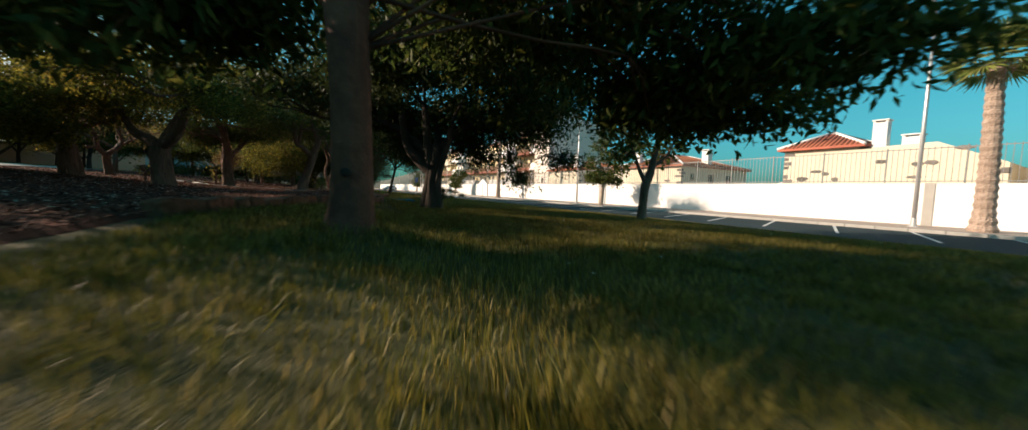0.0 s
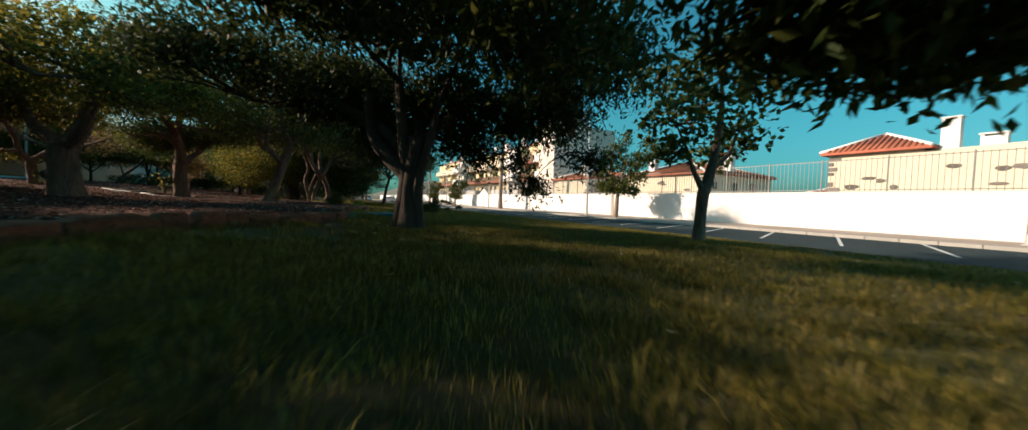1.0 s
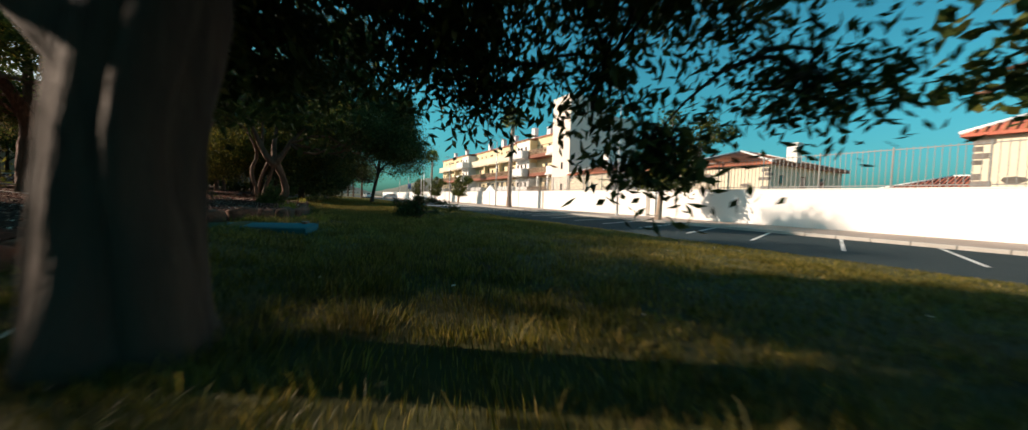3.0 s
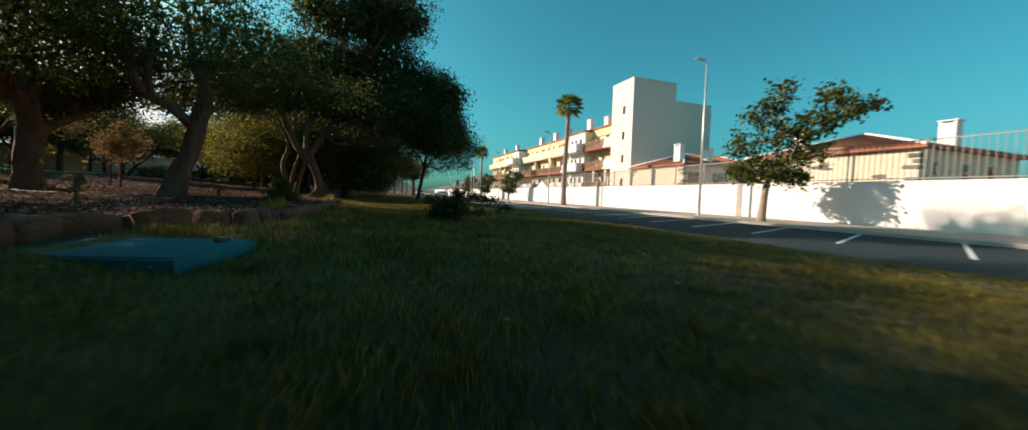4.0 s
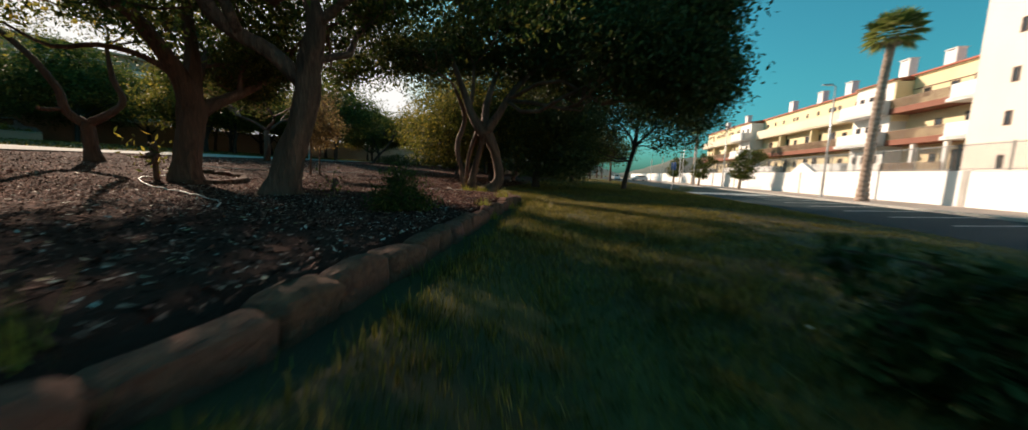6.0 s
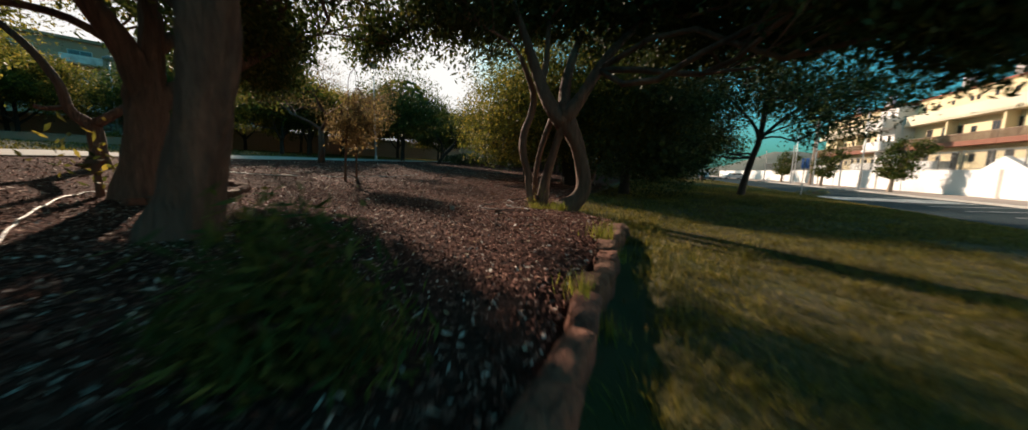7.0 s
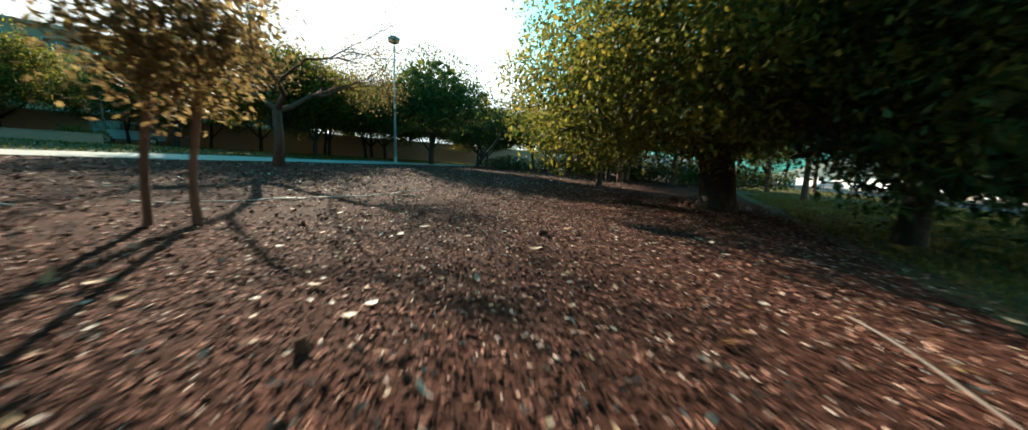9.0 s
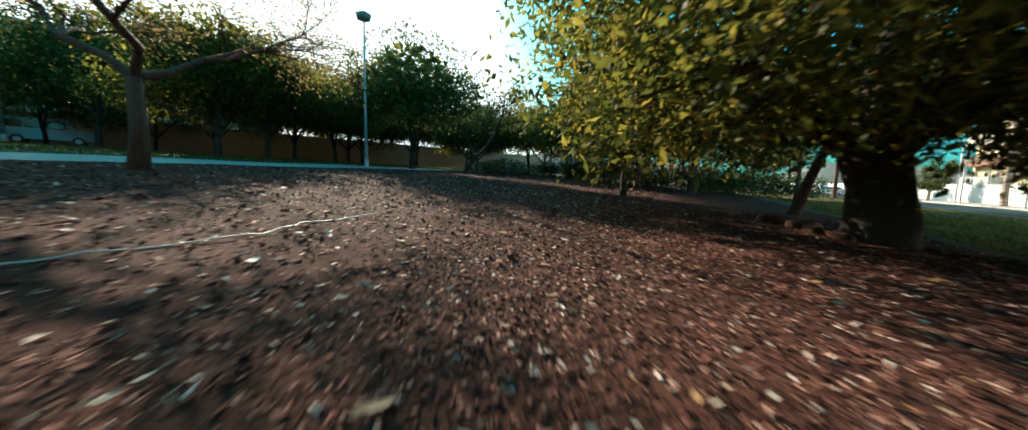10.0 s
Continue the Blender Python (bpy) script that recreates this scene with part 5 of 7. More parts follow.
for k in range(6):
    a = 0.2 + 2 * math.pi * k / 6
    DENSE_B.append((1.8 * math.cos(a), 1.8 * math.sin(a), 3.4, 1.5, 1.5, 1.2, 330))
    if math.cos(a + 0.5) > -0.4:
        DENSE_B.append((2.1 * math.cos(a + 0.5), 2.1 * math.sin(a + 0.5), 1.6 + 0.2 * math.cos(3 * a), 1.3, 1.3, 1.2, 260))
    else:
        DENSE_B.append((2.0 * math.cos(a + 0.5), 2.0 * math.sin(a + 0.5), 2.7, 1.2, 1.2, 0.8, 200))
DENSE_B += [(1.7, 1.2, 1.6, 1.3, 1.3, 1.3, 260), (1.4, 2.6, 1.7, 1.3, 1.3, 1.3, 240), (1.5, 1.8, 3.6, 1.5, 1.5, 1.3, 260)]
tree("dense_tree", "dark dense tree leafy down to the lawn beside the bed", -15.2, 41.8,
     [(0, 0, -0.2, 0.3), (0, 0, 0.05, 0.24), (0.02, 0, 0.6, 0.2), (0.05, 0.03, 1.5, 0.19), (0.1, 0.05, 2.6, 0.15), (0.1, 0.1, 4.2, 0.1)], DENSE_B, M_LEAF_D, M_BARK_DARK, 83, (0.14, 0.065), 8, 0.3, inner=0.8)
SMALL = [(0, 0, 3.4, 1.6, 1.6, 1.1, 260), (1.2, 0.5, 2.7, 1.2, 1.1, 0.8, 160), (-1.2, -0.3, 2.8, 1.2, 1.1, 0.8, 160), (0.2, -1.2, 2.6, 1.1, 1.1, 0.7, 130), (0.2, 1.3, 2.9, 1.1, 1.1, 0.7, 130)]


def small_tree(name, label, x, y, seed, leaf_mat=M_LEAF_G, scale=1.0, lean=(0.0, 0.0), z=None, per=8, leafsize=(0.12, 0.06), clear=0.0):
    k = scale
    lx, ly = lean
    return tree(name, label, x, y,
                [(0, 0, -0.1, 0.15 * k), (0, 0, 0.05, 0.12 * k), (lx * 0.3, ly * 0.3, 0.8 * k, 0.09 * k), (lx * 0.7, ly * 0.7, 1.6 * k + clear, 0.085 * k), (lx, ly, 2.3 * k + clear, 0.06 * k)],
                [(a * k + lx, b * k + ly, c * k + clear, d * k, e * k, f * k, g) for a, b, c, d, e, f, g in SMALL], leaf_mat, M_BARK, seed, leafsize, per, 0.24 * k, z=z, sides=8)


# lawn trees farther along the street
tree("lawn_tree", "tall spreading tree with slim leaning trunk on the lawn", -12.8, 48.7,
     [(0, 0, -0.1, 0.24), (0, 0, 0.05, 0.19), (0.12, 0.06, 0.9, 0.15), (0.3, 0.16, 1.9, 0.14), (0.5, 0.25, 2.8, 0.13), (0.6, 0.3, 4.5, 0.11), (0.8, 0.3, 7.0, 0.08)],
     [(0.5, 0.2, 6.4, 2.6, 2.6, 1.3, 400), (3.0, 0.5, 5.0, 2.3, 2.3, 1.2, 330), (-2.4, -0.6, 5.2, 2.4, 2.4, 1.3, 350), (0.6, -2.8, 4.9, 2.3, 2.3, 1.2, 320), (0.8, 2.8, 5.0, 2.3, 2.3, 1.2, 260), (4.3, -1.2, 4.2, 1.7, 1.7, 0.9, 200), (2.4, -3.4, 4.0, 1.6, 1.6, 0.8, 180), (-3.2, -2.4, 4.4, 1.8, 1.8, 1.0, 220), (-1.2, -3.6, 4.1, 1.5, 1.5, 0.8, 160), (0.2, 0.4, 7.5, 2.0, 2.0, 0.9, 220), (-2.0, 0.4, 7.2, 1.9, 1.9, 1.0, 220), (3.6, 0.8, 3.3, 1.2, 1.2, 0.8, 110), (2.9, -1.8, 2.9, 1.0, 1.0, 0.7, 80), (-2.6, -1.6, 3.0, 1.2, 1.2, 0.8, 120), (-2.2, 1.0, 3.3, 1.5, 1.5, 1.0, 200), (-1.4, 1.8, 2.5, 1.2, 1.2, 0.7, 130), (-3.0, 0.2, 2.4, 1.3, 1.3, 0.9, 180), (-1.3, 0.2, 3.9, 1.3, 1.3, 0.8, 160)],
     M_LEAF_D, M_BARK_DARK, 101, (0.16, 0.07), 8, 0.34, sides=10, inner=0.35, dens=1.3, thin=0.6, limbs=[[(0.5, 0.25, 2.7, 0.10), (0.2, -0.1, 3.6, 0.07), (-1.0, -0.6, 5.0, 0.05)], [(0.5, 0.27, 2.8, 0.10), (1.4, 0.2, 3.7, 0.07), (3.0, -0.2, 4.8, 0.04)]])
small_tree("lawn_tree", "leaning dark tree at the end of the mulch", -21.0, 47.5, 102, M_LEAF_D, 1.45, (0.75, 0.95))
small_tree("lawn_tree", "small shady tree on the far lawn", -20.5, 56.3, 103, M_LEAF_Y, 1.5)
row = small_tree("lawn_tree", "round leafy tree in the row along the far lawn", -25.5, 66, 105, M_LEAF_G, 1.7, per=5, leafsize=(0.17, 0.09))
for i, (px, py, sc) in enumerate([(-26, 80, 1.1), (-31, 74, 1.2), (-34, 90, 1.0), (-37, 108, 1.2), (-45, 122, 1.1), (-30, 60, 1.3), (-36, 64, 1.2), (-44, 86, 1.2), (-55, 110, 1.5), (-29.5, 52.5, 1.1), (-33, 58, 1.0), (-52, 70, 1.4), (-60, 90, 1.4), (-70, 100, 1.5), (-50, 130, 1.5), (-62, 150, 1.8), (-75, 140, 1.8)]):
    copy_thing(row, pose(px, py, ground_z(px, py) - 0.05, 0, 0, 57 * i) @ Matrix.Scale(sc, 4))
# pavement trees
def pavement_tree(label, s, v, seed, k=1.0):
    px, py = from_sv(s, v)
    return tree("pavement_tree", label, px, py,
                [(0, 0, -0.1, 0.27), (0, 0, 0.05, 0.22), (0.05, 0, 0.8, 0.17), (0.1, -0.05, 1.7 * k, 0.15), (0.3, -0.1, 2.6 * k, 0.1), (0.5, -0.2, 4.0 * k, 0.07), (0.6, -0.2, 5.6 * k, 0.04)],
                [(x * k, y * k, z * k, a * k, b * k, c * k, int(g * k)) for x, y, z, a, b, c, g in
                 [(-0.2, 0.2, 2.6, 1.2, 1.1, 0.8, 130), (0.7, -0.5, 2.4, 1.1, 1.0, 0.7, 100), (-0.7, 0.4, 3.9, 1.0, 1.0, 0.8, 90), (0.7, -0.3, 4.4, 1.1, 1.0, 0.9, 110), (0.4, -0.1, 6.2, 0.7, 0.7, 0.8, 60), (1.5, -0.9, 4.6, 0.9, 0.8, 0.6, 80), (2.3, -1.4, 5.2, 0.8, 0.8, 0.6, 70), (2.9, -1.8, 5.3, 0.6, 0.6, 0.4, 40), (2.0, -1.2, 6.0, 0.6, 0.6, 0.5, 50), (1.4, -0.8, 3.3, 0.9, 0.8, 0.5, 80), (-0.7, 0.5, 2.5, 0.9, 0.8, 0.5, 70), (0.9, -0.4, 2.2, 0.8, 0.7, 0.4, 60), (-0.2, 0.1, 5.2, 0.8, 0.7, 0.7, 80)]],
                M_LEAF_G, M_BARK_PALE, seed, (0.2, 0.14), 7, 0.22, dens=0.85, z=Z_PAVE, sides=8, inner=0.3,
                limbs=[[(0.2 * k, -0.08, 2.2 * k, 0.08), (1.1 * k, -0.6 * k, 3.6 * k, 0.06), (2.0 * k, -1.2 * k, 4.7 * k, 0.04), (2.7 * k, -1.6 * k, 5.2 * k, 0.02)]])


pavement_tree("wind-bent tree in a pavement pit before the white wall", -3.75, 3.3, 111)
for s, v, k in ((36.2, 3.0, 0.7), (66, 3.0, 0.75), (50, 3.2, 0.7)):
    pavement_tree("young street tree on the far pavement", s, v, 113 + int(s), k)

# trees across the park
def round_tree(label, px, py, seed, h=7.5, w=4.0, mat=M_LEAF_Y, inner=0.7, trunk=0.17):
    r = random.Random(seed)
    lobes = [(0, 0, h * 0.66, w * 0.72, w * 0.72, h * 0.27, 480)]
    for k in range(9):
        a = 2 * math.pi * k / 9 + seed
        reach = r.uniform(0.5, 0.75)
        lobes.append((w * reach * math.cos(a), w * reach * math.sin(a), h * r.uniform(0.34, 0.68), w * r.uniform(0.36, 0.5), w * r.uniform(0.36, 0.5), h * r.uniform(0.13, 0.2), 200))
    return tree("park_tree", label, px, py, [(0, 0, -0.1, trunk * 1.3), (0, 0, 0.05, trunk), (0.05, 0, h * 0.12, trunk * 0.8), (0.15, 0.1, h * 0.25, trunk * 0.75), (0.2, 0.1, h * 0.5, trunk * 0.45)], lobes, mat, M_BARK_DARK, seed, (0.22, 0.11), 8, 0.36, sides=8, inner=inner,
                limbs=[[(0.08, 0.05, h * 0.14, trunk * 0.6), (w * 0.2, -w * 0.12, h * 0.26, trunk * 0.4), (w * 0.42, -w * 0.2, h * 0.42, trunk * 0.25)], [(0.08, 0.05, h * 0.16, trunk * 0.6), (-w * 0.18, w * 0.15, h * 0.28, trunk * 0.4), (-w * 0.38, w * 0.3, h * 0.44, trunk * 0.25)]])


park = round_tree("round-headed tree standing by the paved way", -39.8, 43.4, 121, 8.9, 4.7, M_LEAF_G, trunk=0.2)
park2 = round_tree("broad tree with dark trunk by the paved way", -41.3, 33.9, 122, 7.6, 4.0, M_LEAF_Y)
park3 = round_tree("dark leafy tree at the far side of the park", -51.6, 38.2, 123, 9.0, 4.7, M_LEAF_G)
# the last four park2 copies are added to shade the bed near the start
for i, (src, px, py, sc) in enumerate([(park2, -42.3, 36.0, 0.9), (park3, -50.6, 27.9, 1.04), (park2, -49.5, 19.5, 0.95), (park2, -46.8, 40.3, 0.95), (park3, -56.0, 44.5, 1.0), (park, -58, 51, 1.0), (park3, -62, 60, 1.1), (park2, -58, 33, 1.1), (park3, -54, 12, 1.05), (park, -36, 12, 0.9), (park2, -30, 14.0, 1.0), (park3, -44, 9, 1.1),
                                            (park, -24, 3, 0.9), (park2, -33, 2, 1.3), (park2, -54, 56, 1.0), (park, -28, -6, 0.9), (park2, -50, 64, 1.1), (park, -46, 68, 1.0), (park3, -70, 68, 1.2), (park2, -64, 45, 1.3), (park3, -60, 2, 1.2), (park, -48, -2, 1.1), (park3, -22, 14.5, 0.8), (park2, -27, 21, 0.85), (park, -29.7, 51.5, 0.85), (park3, -35.3, 62, 1.0), (park, -40, 60, 0.9), (park2, -34, 56.5, 0.95), (park3, -57.5, 24, 0.8), (park2, -59, 17, 1.15), (park2, -60.5, 39, 1.1), (park3, -60.5, 29, 0.85), (park2, -56, 6, 1.2), (park3, -45, 15.5, 0.85), (park2, -52.5, 48.5, 1.05), (park2, -40, 2, 1.2), (park3, -46, 52, 0.8), (park2, -44.5, 57, 1.0), (park2, -19.5, 17.2, 0.6), (park2, -20.5, 11.2, 0.62), (park2, -18.5, 7.0, 0.6), (park2, -17.0, 19.6, 0.52)]):
    copy_thing(src, pose(px, py, ground_z(px, py) - 0.05, 0, 0, 73 * i) @ Matrix.Scale(sc, 4))
tree("park_tree", "leaning thin-trunked tree with sparse grey-green crown", -36.6, 45.4,
     [(0, 0, -0.1, 0.17), (0, 0, 0.05, 0.14), (0.35, 0.45, 0.9, 0.11), (0.8, 1.05, 1.7, 0.1), (1.2, 1.5, 2.7, 0.08), (1.4, 1.8, 3.8, 0.05)],
     [(1.3, 1.8, 3.9, 1.1, 1.1, 0.9, 150), (2.2, 2.8, 3.2, 1.0, 1.0, 0.7, 120), (0.6, 0.9, 3.0, 0.9, 0.9, 0.6, 50), (2.0, 2.4, 4.6, 0.9, 0.9, 0.6, 100)], M_LEAF_G, M_BARK_DARK, 127, (0.16, 0.08), 6, 0.3, inner=0.2,
     limbs=[[(0.3, 0.4, 0.9, 0.08), (0.1, 0.3, 1.8, 0.05), (-0.3, -0.1, 2.9, 0.03)]])
def branching_tree(label, x, y, stems, height, spread, leaves, leaf_mat, seed, leaf=(0.09, 0.035), levels=5, twig=0.155, rise=0.10, flat=1.0):
    """Stems that fork again and again into fine twigs, with few leaves at the ends."""
    r = np.random.default_rng(seed)
    t = thing("twiggy_tree", label, "tree", pose(x, y, ground_z(x, y) - 0.05))
    wood = Build()
    ends = []

    def grow(p, d, length, radius, level):
        q = p + d * length
        mid = p + d * length * 0.5 + r.normal(size=3) * length * 0.07
        wood.tube([p, mid, q], [radius, radius * 0.85, radius * 0.68], 6 if level < 2 else 3, False)
        if level >= levels:
            ends.append((p + q) / 2)
            ends.append(q)
            return
        if level >= levels - 1:
            ends.append(q)
        for k in range(3 if level in (1, 3) else 2):
            nd = unit(d + r.normal(size=3) * 0.42 * np.array([spread, spread, 0.7]) + np.array([0, 0, rise]))
            grow(q, nd, length * r.uniform(0.68, 0.86), radius * 0.62, level + 1)

    for sx, sy, lean_x, lean_y, rad in stems:
        foot = np.array([sx, sy, -0.1])
        top = np.array([sx + lean_x, sy + lean_y, height * 0.36])
        wood.tube([foot, (foot + top) / 2 + r.normal(size=3) * 0.03, top], [rad * 1.3, rad, rad * 0.85], 8)
        for k in range(3):
            a = 2.1 * k + sx
            grow(top, unit(np.array([math.cos(a) * spread * 0.75, math.sin(a) * spread * 0.75, flat])), height * twig, rad * 0.62, 1)
    wood.make("trunk", M_BARK, t, smooth=True)
    e = np.repeat(np.array(ends), leaves, 0)
    n = len(e)
    c = e + r.normal(size=(n, 3)) * 0.26
    ax = unit(r.normal(size=(n, 3)) + np.array([0, 0, -0.3]))
    sd = unit(np.cross(ax, r.normal(size=(n, 3))))
    v, f = leaf_mesh(c, ax, sd, leaf[0] * r.uniform(0.6, 1.3, n), leaf[1] * r.uniform(0.7, 1.3, n))
    mesh_np("crown", v, f, leaf_mat, t, kind="stuff")
    return t


branching_tree("thin tree with bare spreading branches over the mulch", -27.25, 33.32, [(0, 0, 0.05, 0.05, 0.14)], 4.7, 1.75, 14, M_LEAF_R, 131, (0.075, 0.03), 6, twig=0.27, rise=0.04, flat=0.75)
tree("twin_trunked_tree", "slim twin-trunked tree with airy brownish crown in the mulch", -19.04, 32.0,
     [(0, 0, -0.1, 0.055), (0, 0, 0.05, 0.042), (0.03, 0.02, 0.7, 0.034), (0.0, 0.08, 1.3, 0.03), (0.0, 0.15, 2.0, 0.022), (0.05, 0.2, 2.8, 0.012)],
     [(0.15, 0.35, 1.85, 0.6, 0.6, 0.55, 330), (0.3, 0.75, 1.85, 0.42, 0.42, 0.42, 120), (0.0, -0.1, 1.7, 0.45, 0.45, 0.42, 130), (0.15, 0.4, 2.4, 0.42, 0.42, 0.32, 70), (0.2, 0.3, 1.25, 0.45, 0.45, 0.26, 90)], M_LEAF_R, M_BARK, 141, (0.085, 0.04), 8, 0.17, 0.1, sides=8, inner=0.15, dens=0.8, thin=0.2,
     limbs=[[(0.02, 0.36, -0.1, 0.05), (0.0, 0.34, 0.5, 0.034), (-0.02, 0.42, 1.2, 0.028), (0.0, 0.5, 2.0, 0.02), (0.0, 0.6, 2.8, 0.01)]])

def bush(name, label, x, y, lobes, leaf_mat, seed, leaf=(0.08, 0.03), per=9, cluster=0.12, z=None, limbs=()):
    return tree(name, label, x, y, [(0, 0, -0.05, 0.03), (0, 0, 0.2, 0.02), (0.02, 0, 0.4, 0.012)], lobes, leaf_mat, M_BARK, seed, leaf, per, cluster, -0.2, z=z, sides=6, hollow=0.2, limbs=limbs)


tagged(bush("lawn_shrub", "low arching dark green shrub on the lawn", -3.7, 28.0,
            [(-0.5, 0, 0.3, 0.26, 0.28, 0.24, 90), (-0.2, 0.05, 0.5, 0.32, 0.28, 0.16, 90), (-0.3, 0.0, 0.16, 0.36, 0.3, 0.14, 60), (0.05, 0.0, 0.3, 0.25, 0.22, 0.14, 40), (0.3, 0.1, 0.66, 0.3, 0.16, 0.06, 34), (0.72, 0.14, 0.58, 0.28, 0.12, 0.05, 28), (1.08, 0.2, 0.4, 0.22, 0.1, 0.06, 22), (-0.02, 0.0, 0.74, 0.18, 0.16, 0.06, 20), (0.5, -0.3, 0.3, 0.24, 0.14, 0.07, 20), (-0.75, 0.1, 0.55, 0.14, 0.14, 0.1, 16)], M_LEAF_D, 151, (0.085, 0.035), 9, 0.075,
            limbs=[[(0, 0, 0.0, 0.022), (0.15, 0.05, 0.4, 0.018), (0.4, 0.1, 0.62, 0.014), (0.75, 0.14, 0.58, 0.01), (1.2, 0.22, 0.34, 0.005)], [(0, 0, 0.0, 0.02), (0.2, -0.1, 0.22, 0.015), (0.5, -0.28, 0.3, 0.01), (0.9, -0.45, 0.18, 0.005)], [(0, 0, 0.0, 0.018), (-0.2, 0.05, 0.4, 0.014), (-0.5, 0.1, 0.6, 0.009), (-0.8, 0.12, 0.62, 0.004)], [(0.1, 0.03, 0.3, 0.012), (0.25, 0.2, 0.5, 0.009), (0.6, 0.45, 0.4, 0.005)]]), category="shrub")
tagged(bush("fern_clump", "feathery green weeds growing in the mulch by the edging", -8.85, 28.75, [(0, 0, 0.26, 0.27, 0.27, 0.24, 100), (-0.2, -0.13, 0.2, 0.2, 0.2, 0.18, 50), (0.12, 0.2, 0.2, 0.2, 0.2, 0.17, 45), (-0.06, 0.06, 0.52, 0.2, 0.2, 0.14, 40)], M_LEAF_G, 153, (0.10, 0.02), 11, 0.1), category="weeds")
tagged(bush("lawn_shrub", "low spreading shrub near the crossing sign", -12.2, 62.0, [(0, 0, 0.3, 1.3, 1.0, 0.3, 120), (0.6, 0.5, 0.5, 0.8, 0.6, 0.25, 60)], M_LEAF_G, 155), category="shrub")
wb = tagged(bush("weed_clump", "yellow-green weeds among the mulch", -11.0, 28.9, [(0, 0, 0.25, 0.16, 0.16, 0.2, 12)], M_LEAF_Y, 157, (0.07, 0.03), 6), category="weeds")
for px, py, sc in ((-16.0, 27.4, 2.2), (-14.6, 22.0, 1.8), (-9.4, 24.8, 1.3), (-12.7, 34.0, 0.8)):
    copy_thing(wb, pose(px, py, ground_z(px, py) - 0.02, 0, 0, 40 * px) @ Matrix.Scale(sc, 4))


# ---- palms ----
def palm(label, x, y, height, radius, lean, seed, z=Z_PAVE):
    r = np.random.default_rng(seed)
    t = thing("palm", label, "palm tree", pose(x, y, z - 0.05))
    w = Build()
    n = int(height / 0.16)
    pts, rad = [], []
    for i in range(n + 1):
        k = i / n
        pts.append((lean[0] * k * k, lean[1] * k * k, height * k))
        rad.append(radius * (1.35 - 0.35 * min(1, k * 8) - 0.25 * k) * (1.0 + (0.09 if i % 2 else -0.05)))
    w.tube(pts, rad, 12)
    w.make("trunk", M_PALM, t)
    top = np.array(pts[-1])
    V, Fc = [], []
    for i in range(46):
        az, el = 2.4 * i, -0.75 + 2.1 * (i / 45) ** 0.9
        d = np.array([math.cos(az) * math.cos(el), math.sin(az) * math.cos(el), math.sin(el)])
        stalk = r.uniform(0.6, 0.9)
        hub = top + d * stalk + np.array([0, 0, 0.25])
        side = unit(np.cross(d, [0, 0, 1.0]))
        up = np.cross(side, d)
        for j in range(15):
            a = (j - 7) / 7 * 1.35
            f = d * math.cos(a) + side * math.sin(a)
            ln = r.uniform(0.7, 0.95)
            p0, p1, p2 = hub, hub + f * ln * 0.55, hub + f * ln + np.array([0, 0, -0.14])
            s2 = np.cross(f, up) * 0.035
            k = len(V)
            V += [p0, p1 + s2, p2, p1 - s2]
            Fc += [(k, k + 1, k + 2), (k, k + 2, k + 3)]
        k = len(V)
        V += [top + np.array([0, 0, 0.1]), hub + side * 0.02, hub - side * 0.02]
        Fc.append((k, k + 1, k + 2))
    mesh_np("fronds", np.array(V), np.array(Fc), M_LEAF_PALM, t, kind="stuff")
    skirt = Build()
    for i in range(12):
        az = r.uniform(0, 2 * math.pi)
        q = Vector((math.cos(az), math.sin(az), 0))
        b = Vector(top) + q * radius * 0.7
        skirt.tube([b, b + q * 0.3 + Vector((0, 0, -0.25)), b + q * 0.25 + Vector((0, 0, -0.45))], [0.03, 0.03, 0.01], 4)
    skirt.make("dry_skirt", M_PALM, t, "hanging dead brown fronds")
    return t


palm("tall fan palm growing through the pavement", *from_sv(17.8, 3.0), 10.1, 0.28, (0.3, -0.3), 1)
palm("tall fan palm farther along the pavement", *from_sv(55.2, 2.5), 9.2, 0.24, (0.1, 0.2), 2)
palm("fan palm with rough ringed trunk at the parking bays", *from_sv(-24.6, 2.6), 6.6, 0.3, (-0.1, 0.1), 3)


